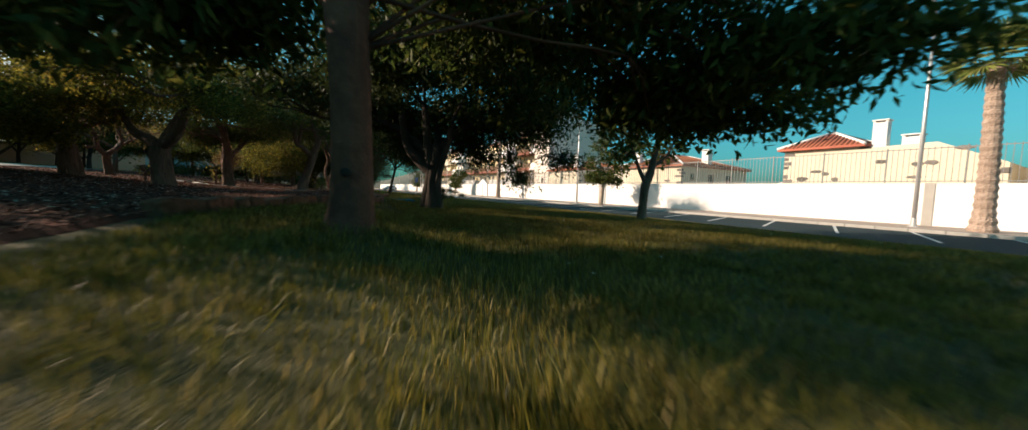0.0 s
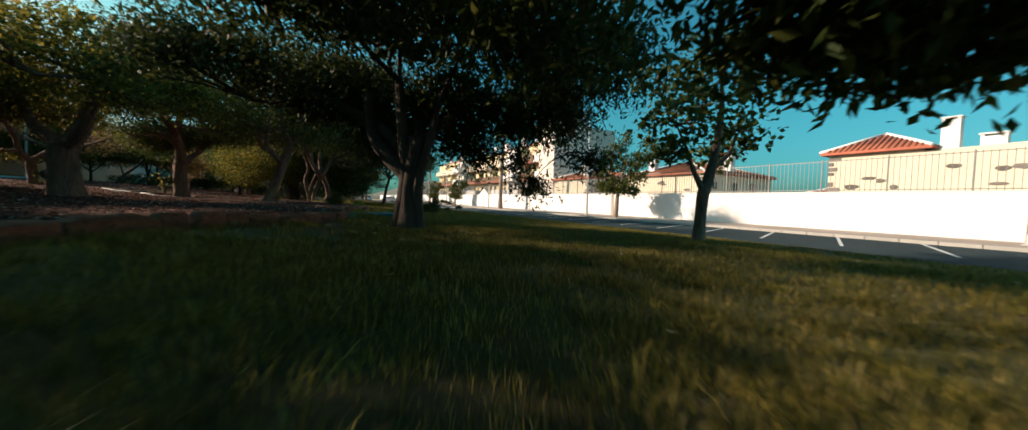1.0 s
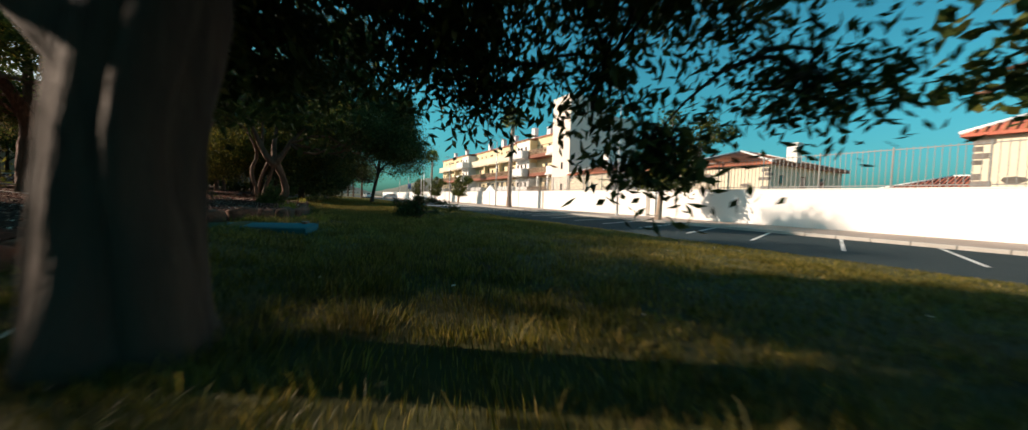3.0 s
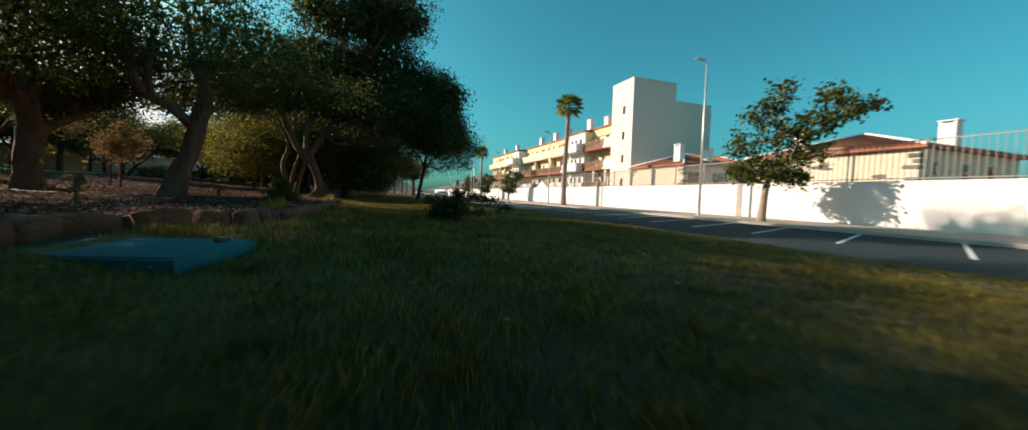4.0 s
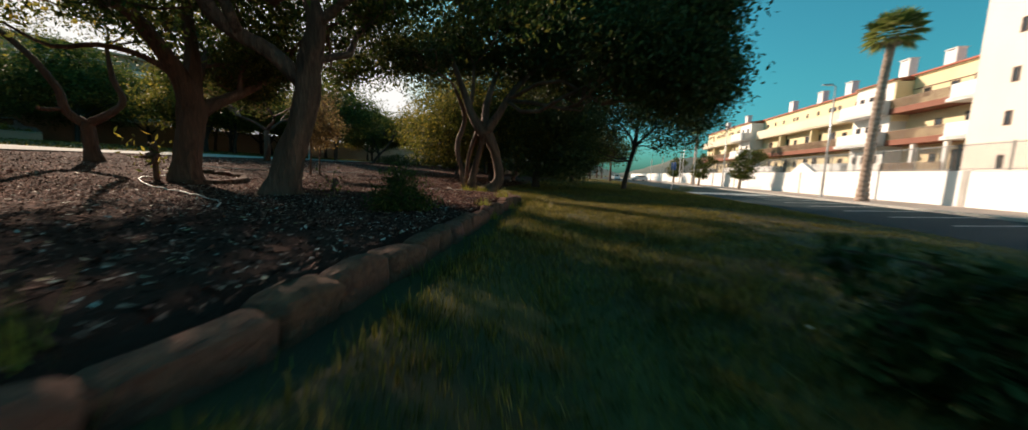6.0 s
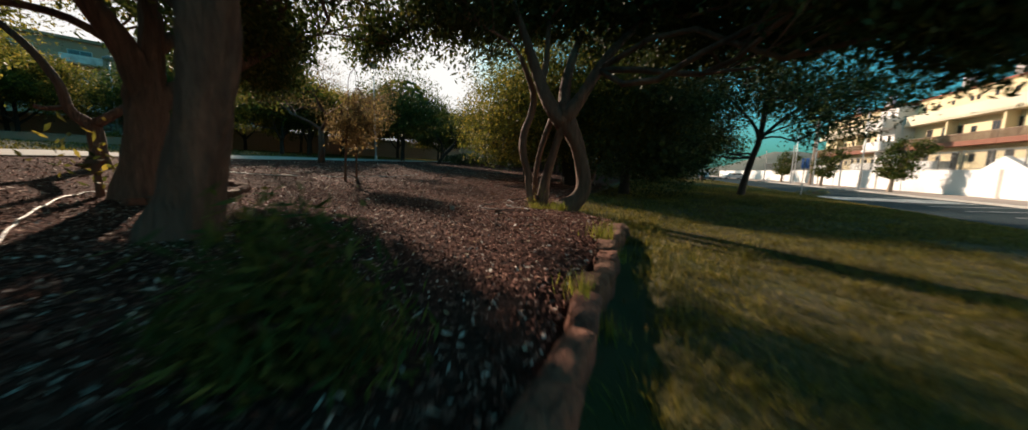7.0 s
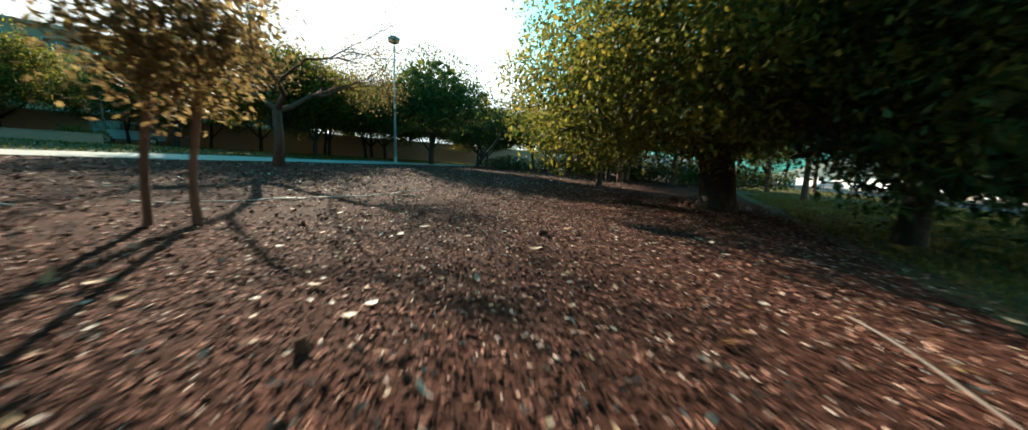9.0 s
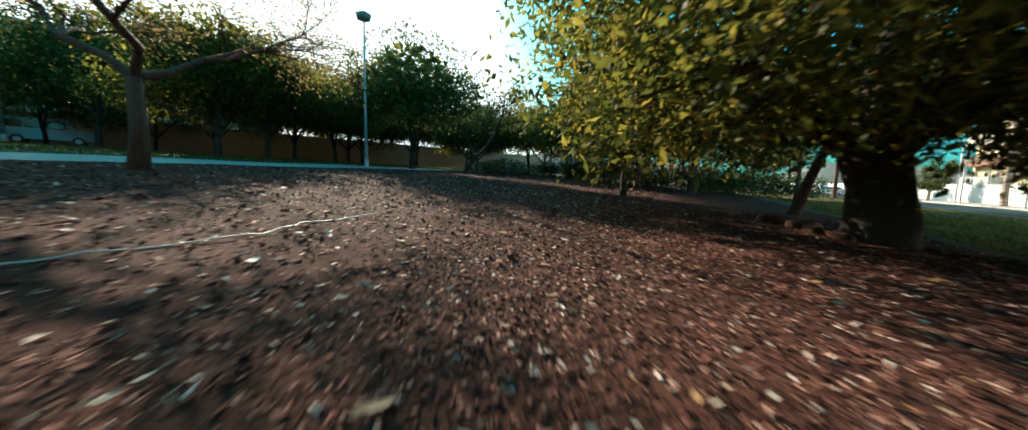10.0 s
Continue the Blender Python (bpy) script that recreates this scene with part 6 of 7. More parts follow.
# ---- street furniture ----
def street_lamp(label, s, v, height, arm=0.9, z=Z_PAVE, place=None):
    t = thing("street_lamp", label, "street lamp", street(s, v, z) if place is None else place)
    Build().tube([(0, 0, 0), (0, 0, height * 0.5), (0, 0, height)], [0.085, 0.07, 0.05], 12).make("pole", M_GALV, t, smooth=True)
    Build().box(-0.16, 0.16, -0.16, 0.16, 0, 0.03, 0.005).tube([(0, 0, 0.03), (0, 0, 0.4)], [0.11, 0.1], 12).make("base", M_GALV, t)
    if arm:
        a = Build().tube([(0, 0, height - 0.05), (0.0, arm * 0.4, height + 0.08), (0, arm, height + 0.1)], [0.04, 0.035, 0.03], 8).make("arm", M_GALV, t, smooth=True)
        Build().add([(-0.12, arm - 0.1, height + 0.05), (0.12, arm - 0.1, height + 0.05), (0.1, arm + 0.55, height + 0.08), (-0.1, arm + 0.55, height + 0.08), (-0.08, arm - 0.1, height + 0.19), (0.08, arm - 0.1, height + 0.19), (0.06, arm + 0.5, height + 0.16), (-0.06, arm + 0.5, height + 0.16)],
                    [(3, 2, 1, 0), (4, 5, 6, 7), (0, 1, 5, 4), (1, 2, 6, 5), (2, 3, 7, 6), (3, 0, 4, 7)]).make("lamp_head", M_GALV, a)
    else:
        h = Build().tube([(0, 0, height), (0, 0, height + 0.1), (0, 0, height + 0.35), (0, 0, height + 0.5)], [0.08, 0.32, 0.38, 0.12], 12).make("lamp_head", M_METAL, t, "round dark lamp head", smooth=True)
    return t


street_lamp("tall galvanised street lamp at the wall", 0.8, 2.4, 9.4, 0.35)
street_lamp("tall galvanised street lamp by the parking bays", -22.7, 2.4, 9.4, 0.35)
street_lamp("galvanised street lamp along the apartments", 22.6, 2.5, 8.4, 0.35)
street_lamp("galvanised street lamp along the far wall", 42.6, 2.5, 8.0, 0.35)
street_lamp("galvanised street lamp along the far wall", 62.0, 2.5, 8.0, 0.35)
street_lamp("park lamp with round head on a slim pole", 0, 0, 7.4, 0, place=pose(-37.8, 40.1, ground_z(-37.8, 40.1)))
street_lamp("slim park lamp pole near the far wall", 0, 0, 6.5, 0, place=pose(-52.0, 24.0, ground_z(-52, 24)))

sg = thing("crossing_sign", "square blue pedestrian crossing sign on a grey post", "road sign", street(22.6, 13.6, float(land(13.6)), 200))
Build().tube([(0, 0, -0.1), (0, 0, 2.35)], [0.03, 0.03], 8).make("post", M_GALV, sg)
pl = Build().box(-0.32, 0.32, 0.03, 0.05, 1.72, 2.36, 0.008).make("plate", M_BLUE, sg)
Build().add([(-0.22, 0.054, 1.82), (0.22, 0.054, 1.82), (0, 0.054, 2.26), (-0.22, 0.051, 1.82), (0.22, 0.051, 1.82), (0, 0.051, 2.26)], [(2, 1, 0), (3, 4, 5), (0, 1, 4, 3), (1, 2, 5, 4), (2, 0, 3, 5)]).make("triangle", M_PAINT, pl)


def car(label, m, paint, van=False):
    """A parked car: lower body, cabin with glass, wheels, lights."""
    t = thing("parked_car", label, "car", m)
    prof = [(-2.05, 0.35), (2.05, 0.35), (2.1, 0.6), (2.0, 0.85), (1.1, 0.98), (0.45, 1.42), (-1.2, 1.46), (-1.9, 1.0), (-2.1, 0.9)] if not van else [(-2.2, 0.35), (2.1, 0.35), (2.15, 0.7), (1.9, 1.05), (1.25, 1.15), (0.75, 1.78), (-2.05, 1.84), (-2.2, 1.7)]
    n = len(prof)
    vs = []
    for y, k in ((-0.84, 0.94), (-0.72, 1.0), (0.72, 1.0), (0.84, 0.94)):
        for x, z in prof:
            inset = 0.1 if abs(y) > 0.8 and z > 1.0 else 0.0
            vs.append((x * k, y * (1 - inset), z))
    fs = [tuple(range(n)), tuple(range(4 * n - 1, 3 * n - 1, -1))]
    for a in range(3):
        for i in range(n):
            j = (i + 1) % n
            fs.append((a * n + j, a * n + i, (a + 1) * n + i, (a + 1) * n + j))
    body = Build().add(vs, fs).make("body", paint, t)
    z0, z1 = (1.0, 1.36) if not van else (1.12, 1.62)
    spans = [(-1.35, -0.45), (-0.38, 0.5)] if not van else [(-1.95, -1.1), (-1.02, -0.2), (-0.12, 0.75)]
    for sgn in (-1, 1):
        for a, b in spans:
            ys = sorted((sgn * 0.77, sgn * 0.846))
            Build().box(a, b, *ys, z0, z1, 0.01).make("side_window", M_GLASS, body)
        for x in (-1.35, 1.3):
            w = Build().tube([(x, sgn * 0.66, 0.31), (x, sgn * 0.86, 0.31)], [0.31, 0.31], 18).make("wheel", M_BLACK, t, "black tyre")
            Build().tube([(x, sgn * 0.85, 0.31), (x, sgn * 0.875, 0.31)], [0.19, 0.17], 14).make("rim", M_GALV, w)
        ys = sorted((sgn * 0.5, sgn * 0.78))
        Build().box(2.0, 2.09, *ys, 0.62, 0.76, 0.01).make("headlight", M_PAINT, t)
        Build().box(-2.1, -2.0, *ys, 0.72, 0.88, 0.01).make("tail_light", M_RED, t)
    Build().add([(1.12, -0.62, 1.02), (1.12, 0.62, 1.02), (0.52, 0.58, 1.43), (0.52, -0.58, 1.43)] if not van else [(1.3, -0.64, 1.2), (1.3, 0.64, 1.2), (0.84, 0.6, 1.72), (0.84, -0.6, 1.72)], [(0, 1, 2, 3)]).make("windscreen", M_GLASS, body)
    return t


for s, v, turn, paint in ((95, 11.2, 180, M_CAR), (101.5, 11.3, 180, M_CAR), (90, 5.8, 100, M_CAR_BLUE)):
    car("white parked car far along the street" if paint == M_CAR else "pale blue parked car far along the street", street(s, v, Z_ROAD, turn), paint)
# fence poles and posts by the far crossing
for s in (50, 58, 72, 84):
    p = thing("street_pole", "plain grey pole on the far pavement", "pole", street(s, 4.0, Z_PAVE))
    Build().tube([(0, 0, 0), (0, 0, 5.5)], [0.09, 0.08], 10).make("pole", M_GALV, p)
    Build().box(-0.14, 0.14, -0.14, 0.14, 0, 0.04, 0.01).make("base", M_GALV, p)

# ---- the far side of the park ----
pz = float(land(70))
car("pale blue parked van before the tan wall", pose(-58.5, 24.0, ground_z(-58.5, 24.0) - 0.02, 0, 0, 98), M_CAR_BLUE, True)
tw = thing("garden_wall", "tan rendered wall along the far road", "wall", pose(-64, 40, pz - 0.6, 0, 0, 97), kind="structure")
Build().box(-60, 40, -0.15, 0.15, 0, 3.1, 0.01).make("wall_body", M_TAN, tw)
Build().box(-60, 40, -0.2, 0.2, 3.1, 3.2, 0.01).make("coping", M_TAN, tw)
for k in range(4):
    aw = thing("awning", "teal canvas awning over the tan wall", "awning", pose(-64.6 - 0.5 * k, 22 + 9 * k, pz + 2.9, 0, 0, 97), "teal awnings")
    Build().add([(0, 0.3, 1.3), (8, 0.3, 1.3), (8, -1.6, 0.5), (0, -1.6, 0.5), (0, 0.3, 1.22), (8, 0.3, 1.22), (8, -1.6, 0.42), (0, -1.6, 0.42)], [(0, 1, 2, 3), (7, 6, 5, 4), (3, 2, 6, 7), (0, 4, 5, 1), (0, 3, 7, 4), (1, 5, 6, 2)]).make("canopy", M_TEAL, aw)
    for x in (0.1, 4, 7.9):
        Build().tube([(x, -1.5, -1.6), (x, -1.5, 0.45)], [0.04, 0.04], 6).make("support", M_METAL, aw)
fb = thing("apartment_building", "large tan apartment block behind the park trees", "apartment building", pose(-86.5, 26, pz - 2.6, 0, 0, -80))
Build().box(-14, 30, -14, 0, 0, 17).make("wall", M_TAN, fb)
Build().box(-14.4, 30.4, -14.4, 0.5, 17, 17.4, 0.03).make("roof_edge", M_TAN, fb)
for fl in range(5):
    for k in range(9):
        x = -11.5 + 4.9 * k
        w = window(fb, x, 0.0, 2.3 + 3.2 * fl, 2.2, 1.5, "y", M_PAINT, 1)
        if k % 2 == 0:
            b = Build().box(x - 1.9, x + 1.9, 0, 1.3, 1.0 + 3.2 * fl, 1.2 + 3.2 * fl).make("balcony", M_TAN, fb)
            Build().box(x - 1.9, x + 1.9, 1.2, 1.3, 1.2 + 3.2 * fl, 2.2 + 3.2 * fl).make("parapet", M_PAINT, b)
# paved way between bed and far lawn
path_s, path_v = np.arange(-60, 90, 2.0), np.array([0.0, 0.8, 1.7, 2.5])
sheet("park_path", path_s, path_v, lambda x, y: land(sv(x, y)[1]) + 0.05 + lump(x, y), M_PATH, "pale paved way across the park", lambda a, b: from_sv(a, far_v(a) + b), "path")
pw = thing("planter_wall", "low tan rendered planter wall by the paved way", "wall", pose(-42.7, 26.1, ground_z(-42.7, 26.1), 0, 0, 105), kind="structure")
Build().box(-7.5, 0, -0.12, 0.12, -0.2, 0.42, 0.015).make("wall_body", M_TAN, pw)
Build().box(-7.55, 0.05, -0.16, 0.16, 0.42, 0.48, 0.012).make("coping", M_TAN, pw)
tagged(bush("planter_shrub", "small rounded shrub behind the low planter wall", -44.6, 24.6, [(0, 0, 0.5, 0.8, 0.8, 0.5, 140), (0.3, 0.9, 0.4, 0.6, 0.6, 0.4, 80)], M_LEAF_Y, 156, (0.1, 0.05)), category="shrub")
tagged(bush("hedge_shrub", "dark rounded shrub beyond the paved way", -38.5, 49.5, [(0, 0, 0.6, 1.3, 1.3, 0.65, 220), (1.2, 0.8, 0.5, 1.0, 1.0, 0.5, 140), (-1.2, -0.6, 0.5, 1.0, 1.0, 0.5, 140)], M_LEAF_D, 158, (0.12, 0.06)), category="shrub")
far_hedge = tagged(bush("hedge_shrub", "broad dark shrub on the far lawn", -28.5, 67.0, [(0, 0, 1.0, 2.4, 2.0, 1.0, 260), (2.6, 0.6, 0.9, 2.0, 1.8, 0.9, 200), (-2.6, -0.4, 0.9, 2.0, 1.8, 0.9, 200)], M_LEAF_G, 159, (0.2, 0.11), cluster=0.3), category="shrub")
for px, py, turn in ((-31.0, 61.5, 20), (-38.0, 60.0, -10), (-45.0, 63.0, 30)):
    copy_thing(far_hedge, pose(px, py, ground_z(px, py) - 0.05, 0, 0, turn))
# distant hills
for hx, hy, ln, ht, turn, seed in ((-900, 900, 1500, 150, 45, 1), (-1300, 200, 1600, 190, 80, 2), (100, 1500, 1500, 110, 5, 3)):
    r = np.random.default_rng(seed)
    a, b = np.meshgrid(np.linspace(-1, 1, 60), np.linspace(0, 1, 14), indexing="ij")
    prof = 0.55 + 0.25 * np.sin(3.1 * a + seed) + 0.13 * np.sin(7.7 * a + 2 * seed) + 0.05 * np.sin(19 * a)
    zz = ht * prof * np.clip(1 - a ** 4, 0, 1) * np.sin(b * math.pi / 2) + r.normal(size=a.shape) * 2 * (b > 0)
    co = np.stack([a * ln / 2, b * 350, zz - 8], -1).reshape(-1, 3)
    i = np.arange(a.size).reshape(a.shape)
    ob = mesh_np("backdrop", co, np.stack([i[:-1, :-1], i[1:, :-1], i[1:, 1:], i[:-1, 1:]], -1).reshape(-1, 4), M_HILL, None, "hazy scrub-covered hills in the distance", "hill", "structure", True)
    ob.matrix_basis = pose(hx, hy, 0, 0, 0, turn)

# ---- metal lid in the lawn ----
lid = thing("chamber_lid", "blue-green painted metal chamber lid set in the lawn", "lid", pose(-4.66, 22.1, float(lawn_z(-4.66, 22.1)) + 0.012, 0, 0, 6))
Build().slab([(-0.42, -0.49), (0.72, -0.45), (0.52, 0.54), (-0.84, 0.40)], -0.12, 0.02).make("frame", M_LID, lid, "low teal metal rim")
Build().slab([(-0.39, -0.455), (0.685, -0.418), (0.495, 0.505), (-0.795, 0.372)], 0.02, 0.032).make("plate", M_LID, lid)
Build().tube([(0.33, 0.36, 0.03), (0.33, 0.36, 0.06), (0.43, 0.37, 0.06), (0.43, 0.37, 0.03)], [0.014] * 4, 6).make("handle", M_METAL, lid)
Build().box(0.36, 0.43, 0.26, 0.34, 0.03, 0.07, 0.01).make("padlock", M_WOOD, lid)

# ---- stone edging ----
def stone(seed, lx, ly, lz):
    """A roughly squared block with worn, uneven edges."""
    r = np.random.default_rng(seed)
    n, m = 14, 7
    ph1, ph2 = r.uniform(0, 6, 3), r.uniform(0, 6, 3)
    vs, fs = [], []
    for j in range(m):
        ph = math.pi * (j / (m - 1) - 0.5) * 0.96
        for i in range(n):
            th = 2 * math.pi * (i + 0.5) / n
            sq = lambda c, e: math.copysign(abs(c) ** e, c)
            a, b, c = sq(math.cos(th), 0.35) * abs(math.cos(ph)) ** 0.3, sq(math.sin(th), 0.35) * abs(math.cos(ph)) ** 0.3, sq(math.sin(ph), 0.45)
            k = 1 + 0.10 * math.sin(3 * a + ph1[0]) * math.sin(4 * c + ph1[1]) + 0.07 * math.sin(5 * b + ph1[2] + 2 * a) + 0.022 * r.normal()
            vs.append((lx / 2 * a * k, ly / 2 * b * k, lz / 2 * c * (1 + 0.07 * math.sin(4 * a + ph2[0]) + 0.05 * math.sin(3 * b + ph2[1]) + 0.02 * r.normal())))
    for j in range(m - 1):
        for i in range(n):
            a, b = j * n + i, j * n + (i + 1) % n
            fs.append((a, b, b + n, a + n))
    fs.append(tuple(range(n - 1, -1, -1)))
    fs.append(tuple(range((m - 1) * n, m * n)))
    me = bpy.data.meshes.new("stone")
    me.from_pydata(vs, [], fs)
    me.materials.append(M_STONE)
    me.polygons.foreach_set("use_smooth", [r.random() < 0.8 for _ in me.polygons])
    return me


shapes = [stone(k, 0.36 + 0.07 * (k % 4), 0.25, 0.36) for k in range(9)]
edging = thing("stone_edging", "row of rough reddish-brown stones edging the mulch bed", "edging", Matrix.Identity(4), kind="structure")
s, i = -22.8, 0
rr = random.Random(4)
while s < 0.0:
    k = rr.randrange(9)
    half = (0.36 + 0.07 * (k % 4)) / 2
    s += half
    v = float(edge_v(s))
    v2 = float(edge_v(s + 0.3))
    px, py = from_sv(s, v + 0.02 + rr.uniform(-0.035, 0.035))
    ob = new("stone", shapes[k])
    ob.parent = edging
    ang = math.degrees(math.atan2(U.y * 0.3 + N.y * (v2 - v), U.x * 0.3 + N.x * (v2 - v)))
    size = Matrix.Diagonal((1.02, rr.uniform(0.7, 1.05), rr.uniform(0.72, 0.98), 1))
    ob.matrix_basis = pose(px, py, float(lawn_z(px, py)) + 0.07 + rr.uniform(-0.035, 0.02), rr.uniform(-6, 6), rr.uniform(-5, 5), ang + rr.uniform(-9, 9)) @ size
    s += half - 0.005
    i += 1
ring = thing("stone_ring", "low curved row of sunken stones round the old tree", "edging", Matrix.Identity(4), kind="structure")
ring_line = [Vector(p) for p in ((-14.9, 27.75), (-15.12, 28.15), (-15.35, 28.55), (-15.75, 28.88), (-16.35, 29.15), (-17.1, 29.35), (-17.75, 29.25), (-18.3, 28.95), (-18.6, 28.5))]
for k in range(len(ring_line) - 1):
    a, b = ring_line[k], ring_line[k + 1]
    for u in (0.25, 0.75):
        q = a.lerp(b, u)
        ob = new("stone", shapes[(k * 3 + int(2 * u)) % 9])
        ob.parent = ring
        ang = math.degrees(math.atan2(b.y - a.y, b.x - a.x))
        ob.matrix_basis = pose(q.x, q.y, ground_z(q.x, q.y) + 0.02, rr.uniform(-6, 6), rr.uniform(-5, 5), ang + rr.uniform(-8, 8)) @ Matrix.Diagonal(((b - a).length * 0.5 / (0.36 + 0.07 * ((k * 3 + int(2 * u)) % 9 % 4)), 0.75, rr.uniform(0.4, 0.55), 1))

tree_row = thing("stone_row", "short row of pale stones beside the thick dark trunk", "edging", Matrix.Identity(4), kind="structure")
for k, (px, py, turn, tall) in enumerate(((-20.75, 44.75, 118, 0.5), (-20.5, 44.2, 112, 0.6), (-20.2, 43.65, 116, 0.5), (-19.92, 43.15, 125, 0.65), (-19.55, 42.75, 140, 0.5), (-19.15, 42.45, 150, 0.42), (-20.55, 43.75, 40, 0.7))):
    ob = new("stone", shapes[(2 * k + 1) % 9])
    ob.parent = tree_row
    ob.matrix_basis = pose(px, py, ground_z(px, py) + 0.03, rr.uniform(-6, 6), rr.uniform(-5, 5), turn) @ Matrix.Diagonal((0.7, 0.75, tall, 1))

# ---- hoses and loose stones ----
def hose(label, pts, r, mat):
    pts = [Vector((x, y, 0)) for x, y in pts]
    out = []
    for k in range(len(pts) - 1):
        p0, p1, p2, p3 = pts[max(k - 1, 0)], pts[k], pts[k + 1], pts[min(k + 2, len(pts) - 1)]
        for j in range(8):
            t = j / 8
            q = 0.5 * ((2 * p1) + (p2 - p0) * t + (2 * p0 - 5 * p1 + 4 * p2 - p3) * t * t + (3 * p1 - p0 - 3 * p2 + p3) * t ** 3)
            out.append((q.x, q.y, ground_z(q.x, q.y) + r + 0.012 + 0.012 * math.sin(k * 3 + j * 0.8)))
    ob = Build().tube(out, [r] * len(out), 8).make("garden_hose", mat, None, label, smooth=True, category="hose")
    return ob


hose("brown irrigation hose looped round the stems on the mulch", [(-13.3, 33.4), (-13.2, 33.2), (-13.08, 33.0), (-12.95, 32.72), (-12.72, 32.5), (-12.46, 32.42), (-12.08, 32.48), (-11.88, 32.73), (-11.9, 33.0), (-12.3, 33.16), (-12.72, 33.24), (-12.93, 33.36), (-13.27, 33.86), (-13.79, 34.15), (-14.14, 34.97), (-14.9, 36.0)], 0.0095, M_HOSE_TAN)
hose("pale garden hose lying across the mulch", [(-20.0, 30.9), (-20.35, 29.9), (-20.5, 29.1), (-18.9, 28.6), (-17.7, 28.35), (-17.0, 27.7), (-16.1, 27.15), (-14.7, 27.05), (-13.4, 27.15), (-12.2, 27.3), (-11.0, 27.3), (-10.3, 27.1)], 0.010, M_HOSE)
hose("thin pale pipe lying on the mulch", [(-20.2, 31.6), (-20.4, 32.3), (-20.72, 33.4), (-21.05, 34.08), (-21.5, 34.95), (-21.95, 35.3), (-22.45, 36.25)], 0.007, M_HOSE)
for line in ([(-18.1, 28.42), (-18.9, 28.66), (-19.7, 28.86), (-20.45, 29.0)], [(-16.9, 28.0), (-17.5, 28.2), (-18.0, 28.36)]):
    Build().tube([(x, y, ground_z(x, y) + 0.03 + 0.01 * (i % 2)) for i, (x, y) in enumerate(line)], [0.024, 0.02, 0.017, 0.01][:len(line)], 7).make("fallen_branch", M_HOSE, None, "pale bare branch lying on the mulch", smooth=True, category="branch")
for k, (px, py, sc) in enumerate([(-12.6, 31.82, 0.42), (-11.9, 32.25, 0.35), (-17.5, 35.6, 0.4), (-13.4, 32.6, 0.25), (-10.6, 31.7, 0.3), (-19.2, 43.9, 0.8), (-19.6, 43.4, 0.7), (-18.4, 43.8, 0.75), (-16.0, 33.0, 0.3), (-20.2, 36.6, 0.3)]):
    ob = new("loose_stone", shapes[k % 7].copy())
    ob.data.materials[0] = M_ROCK if sc > 0.5 or k == 0 else M_STONE
    ob.matrix_basis = pose(px, py, ground_z(px, py) + 0.07 * sc, 10 * k, 7 * k, 50 * k) @ Matrix.Scale(sc * 0.55, 4)
    tagged(ob, "small rounded stone lying in the mulch", "stone")

# ---- grass, chips and fallen leaves ----
def scatter(count, s0, s1, v0, v1):
    s, v = rng.uniform(s0, s1, count), rng.uniform(v0, v1, count)
    return s, v


def patch(x, y):
    """Uneven growth."""
    return 0.75 + 0.35 * np.sin(1.9 * x + 0.6 * y) * np.sin(1.3 * y - 0.5 * x) + 0.25 * np.sin(5.1 * x + 1) * np.sin(4.3 * y)


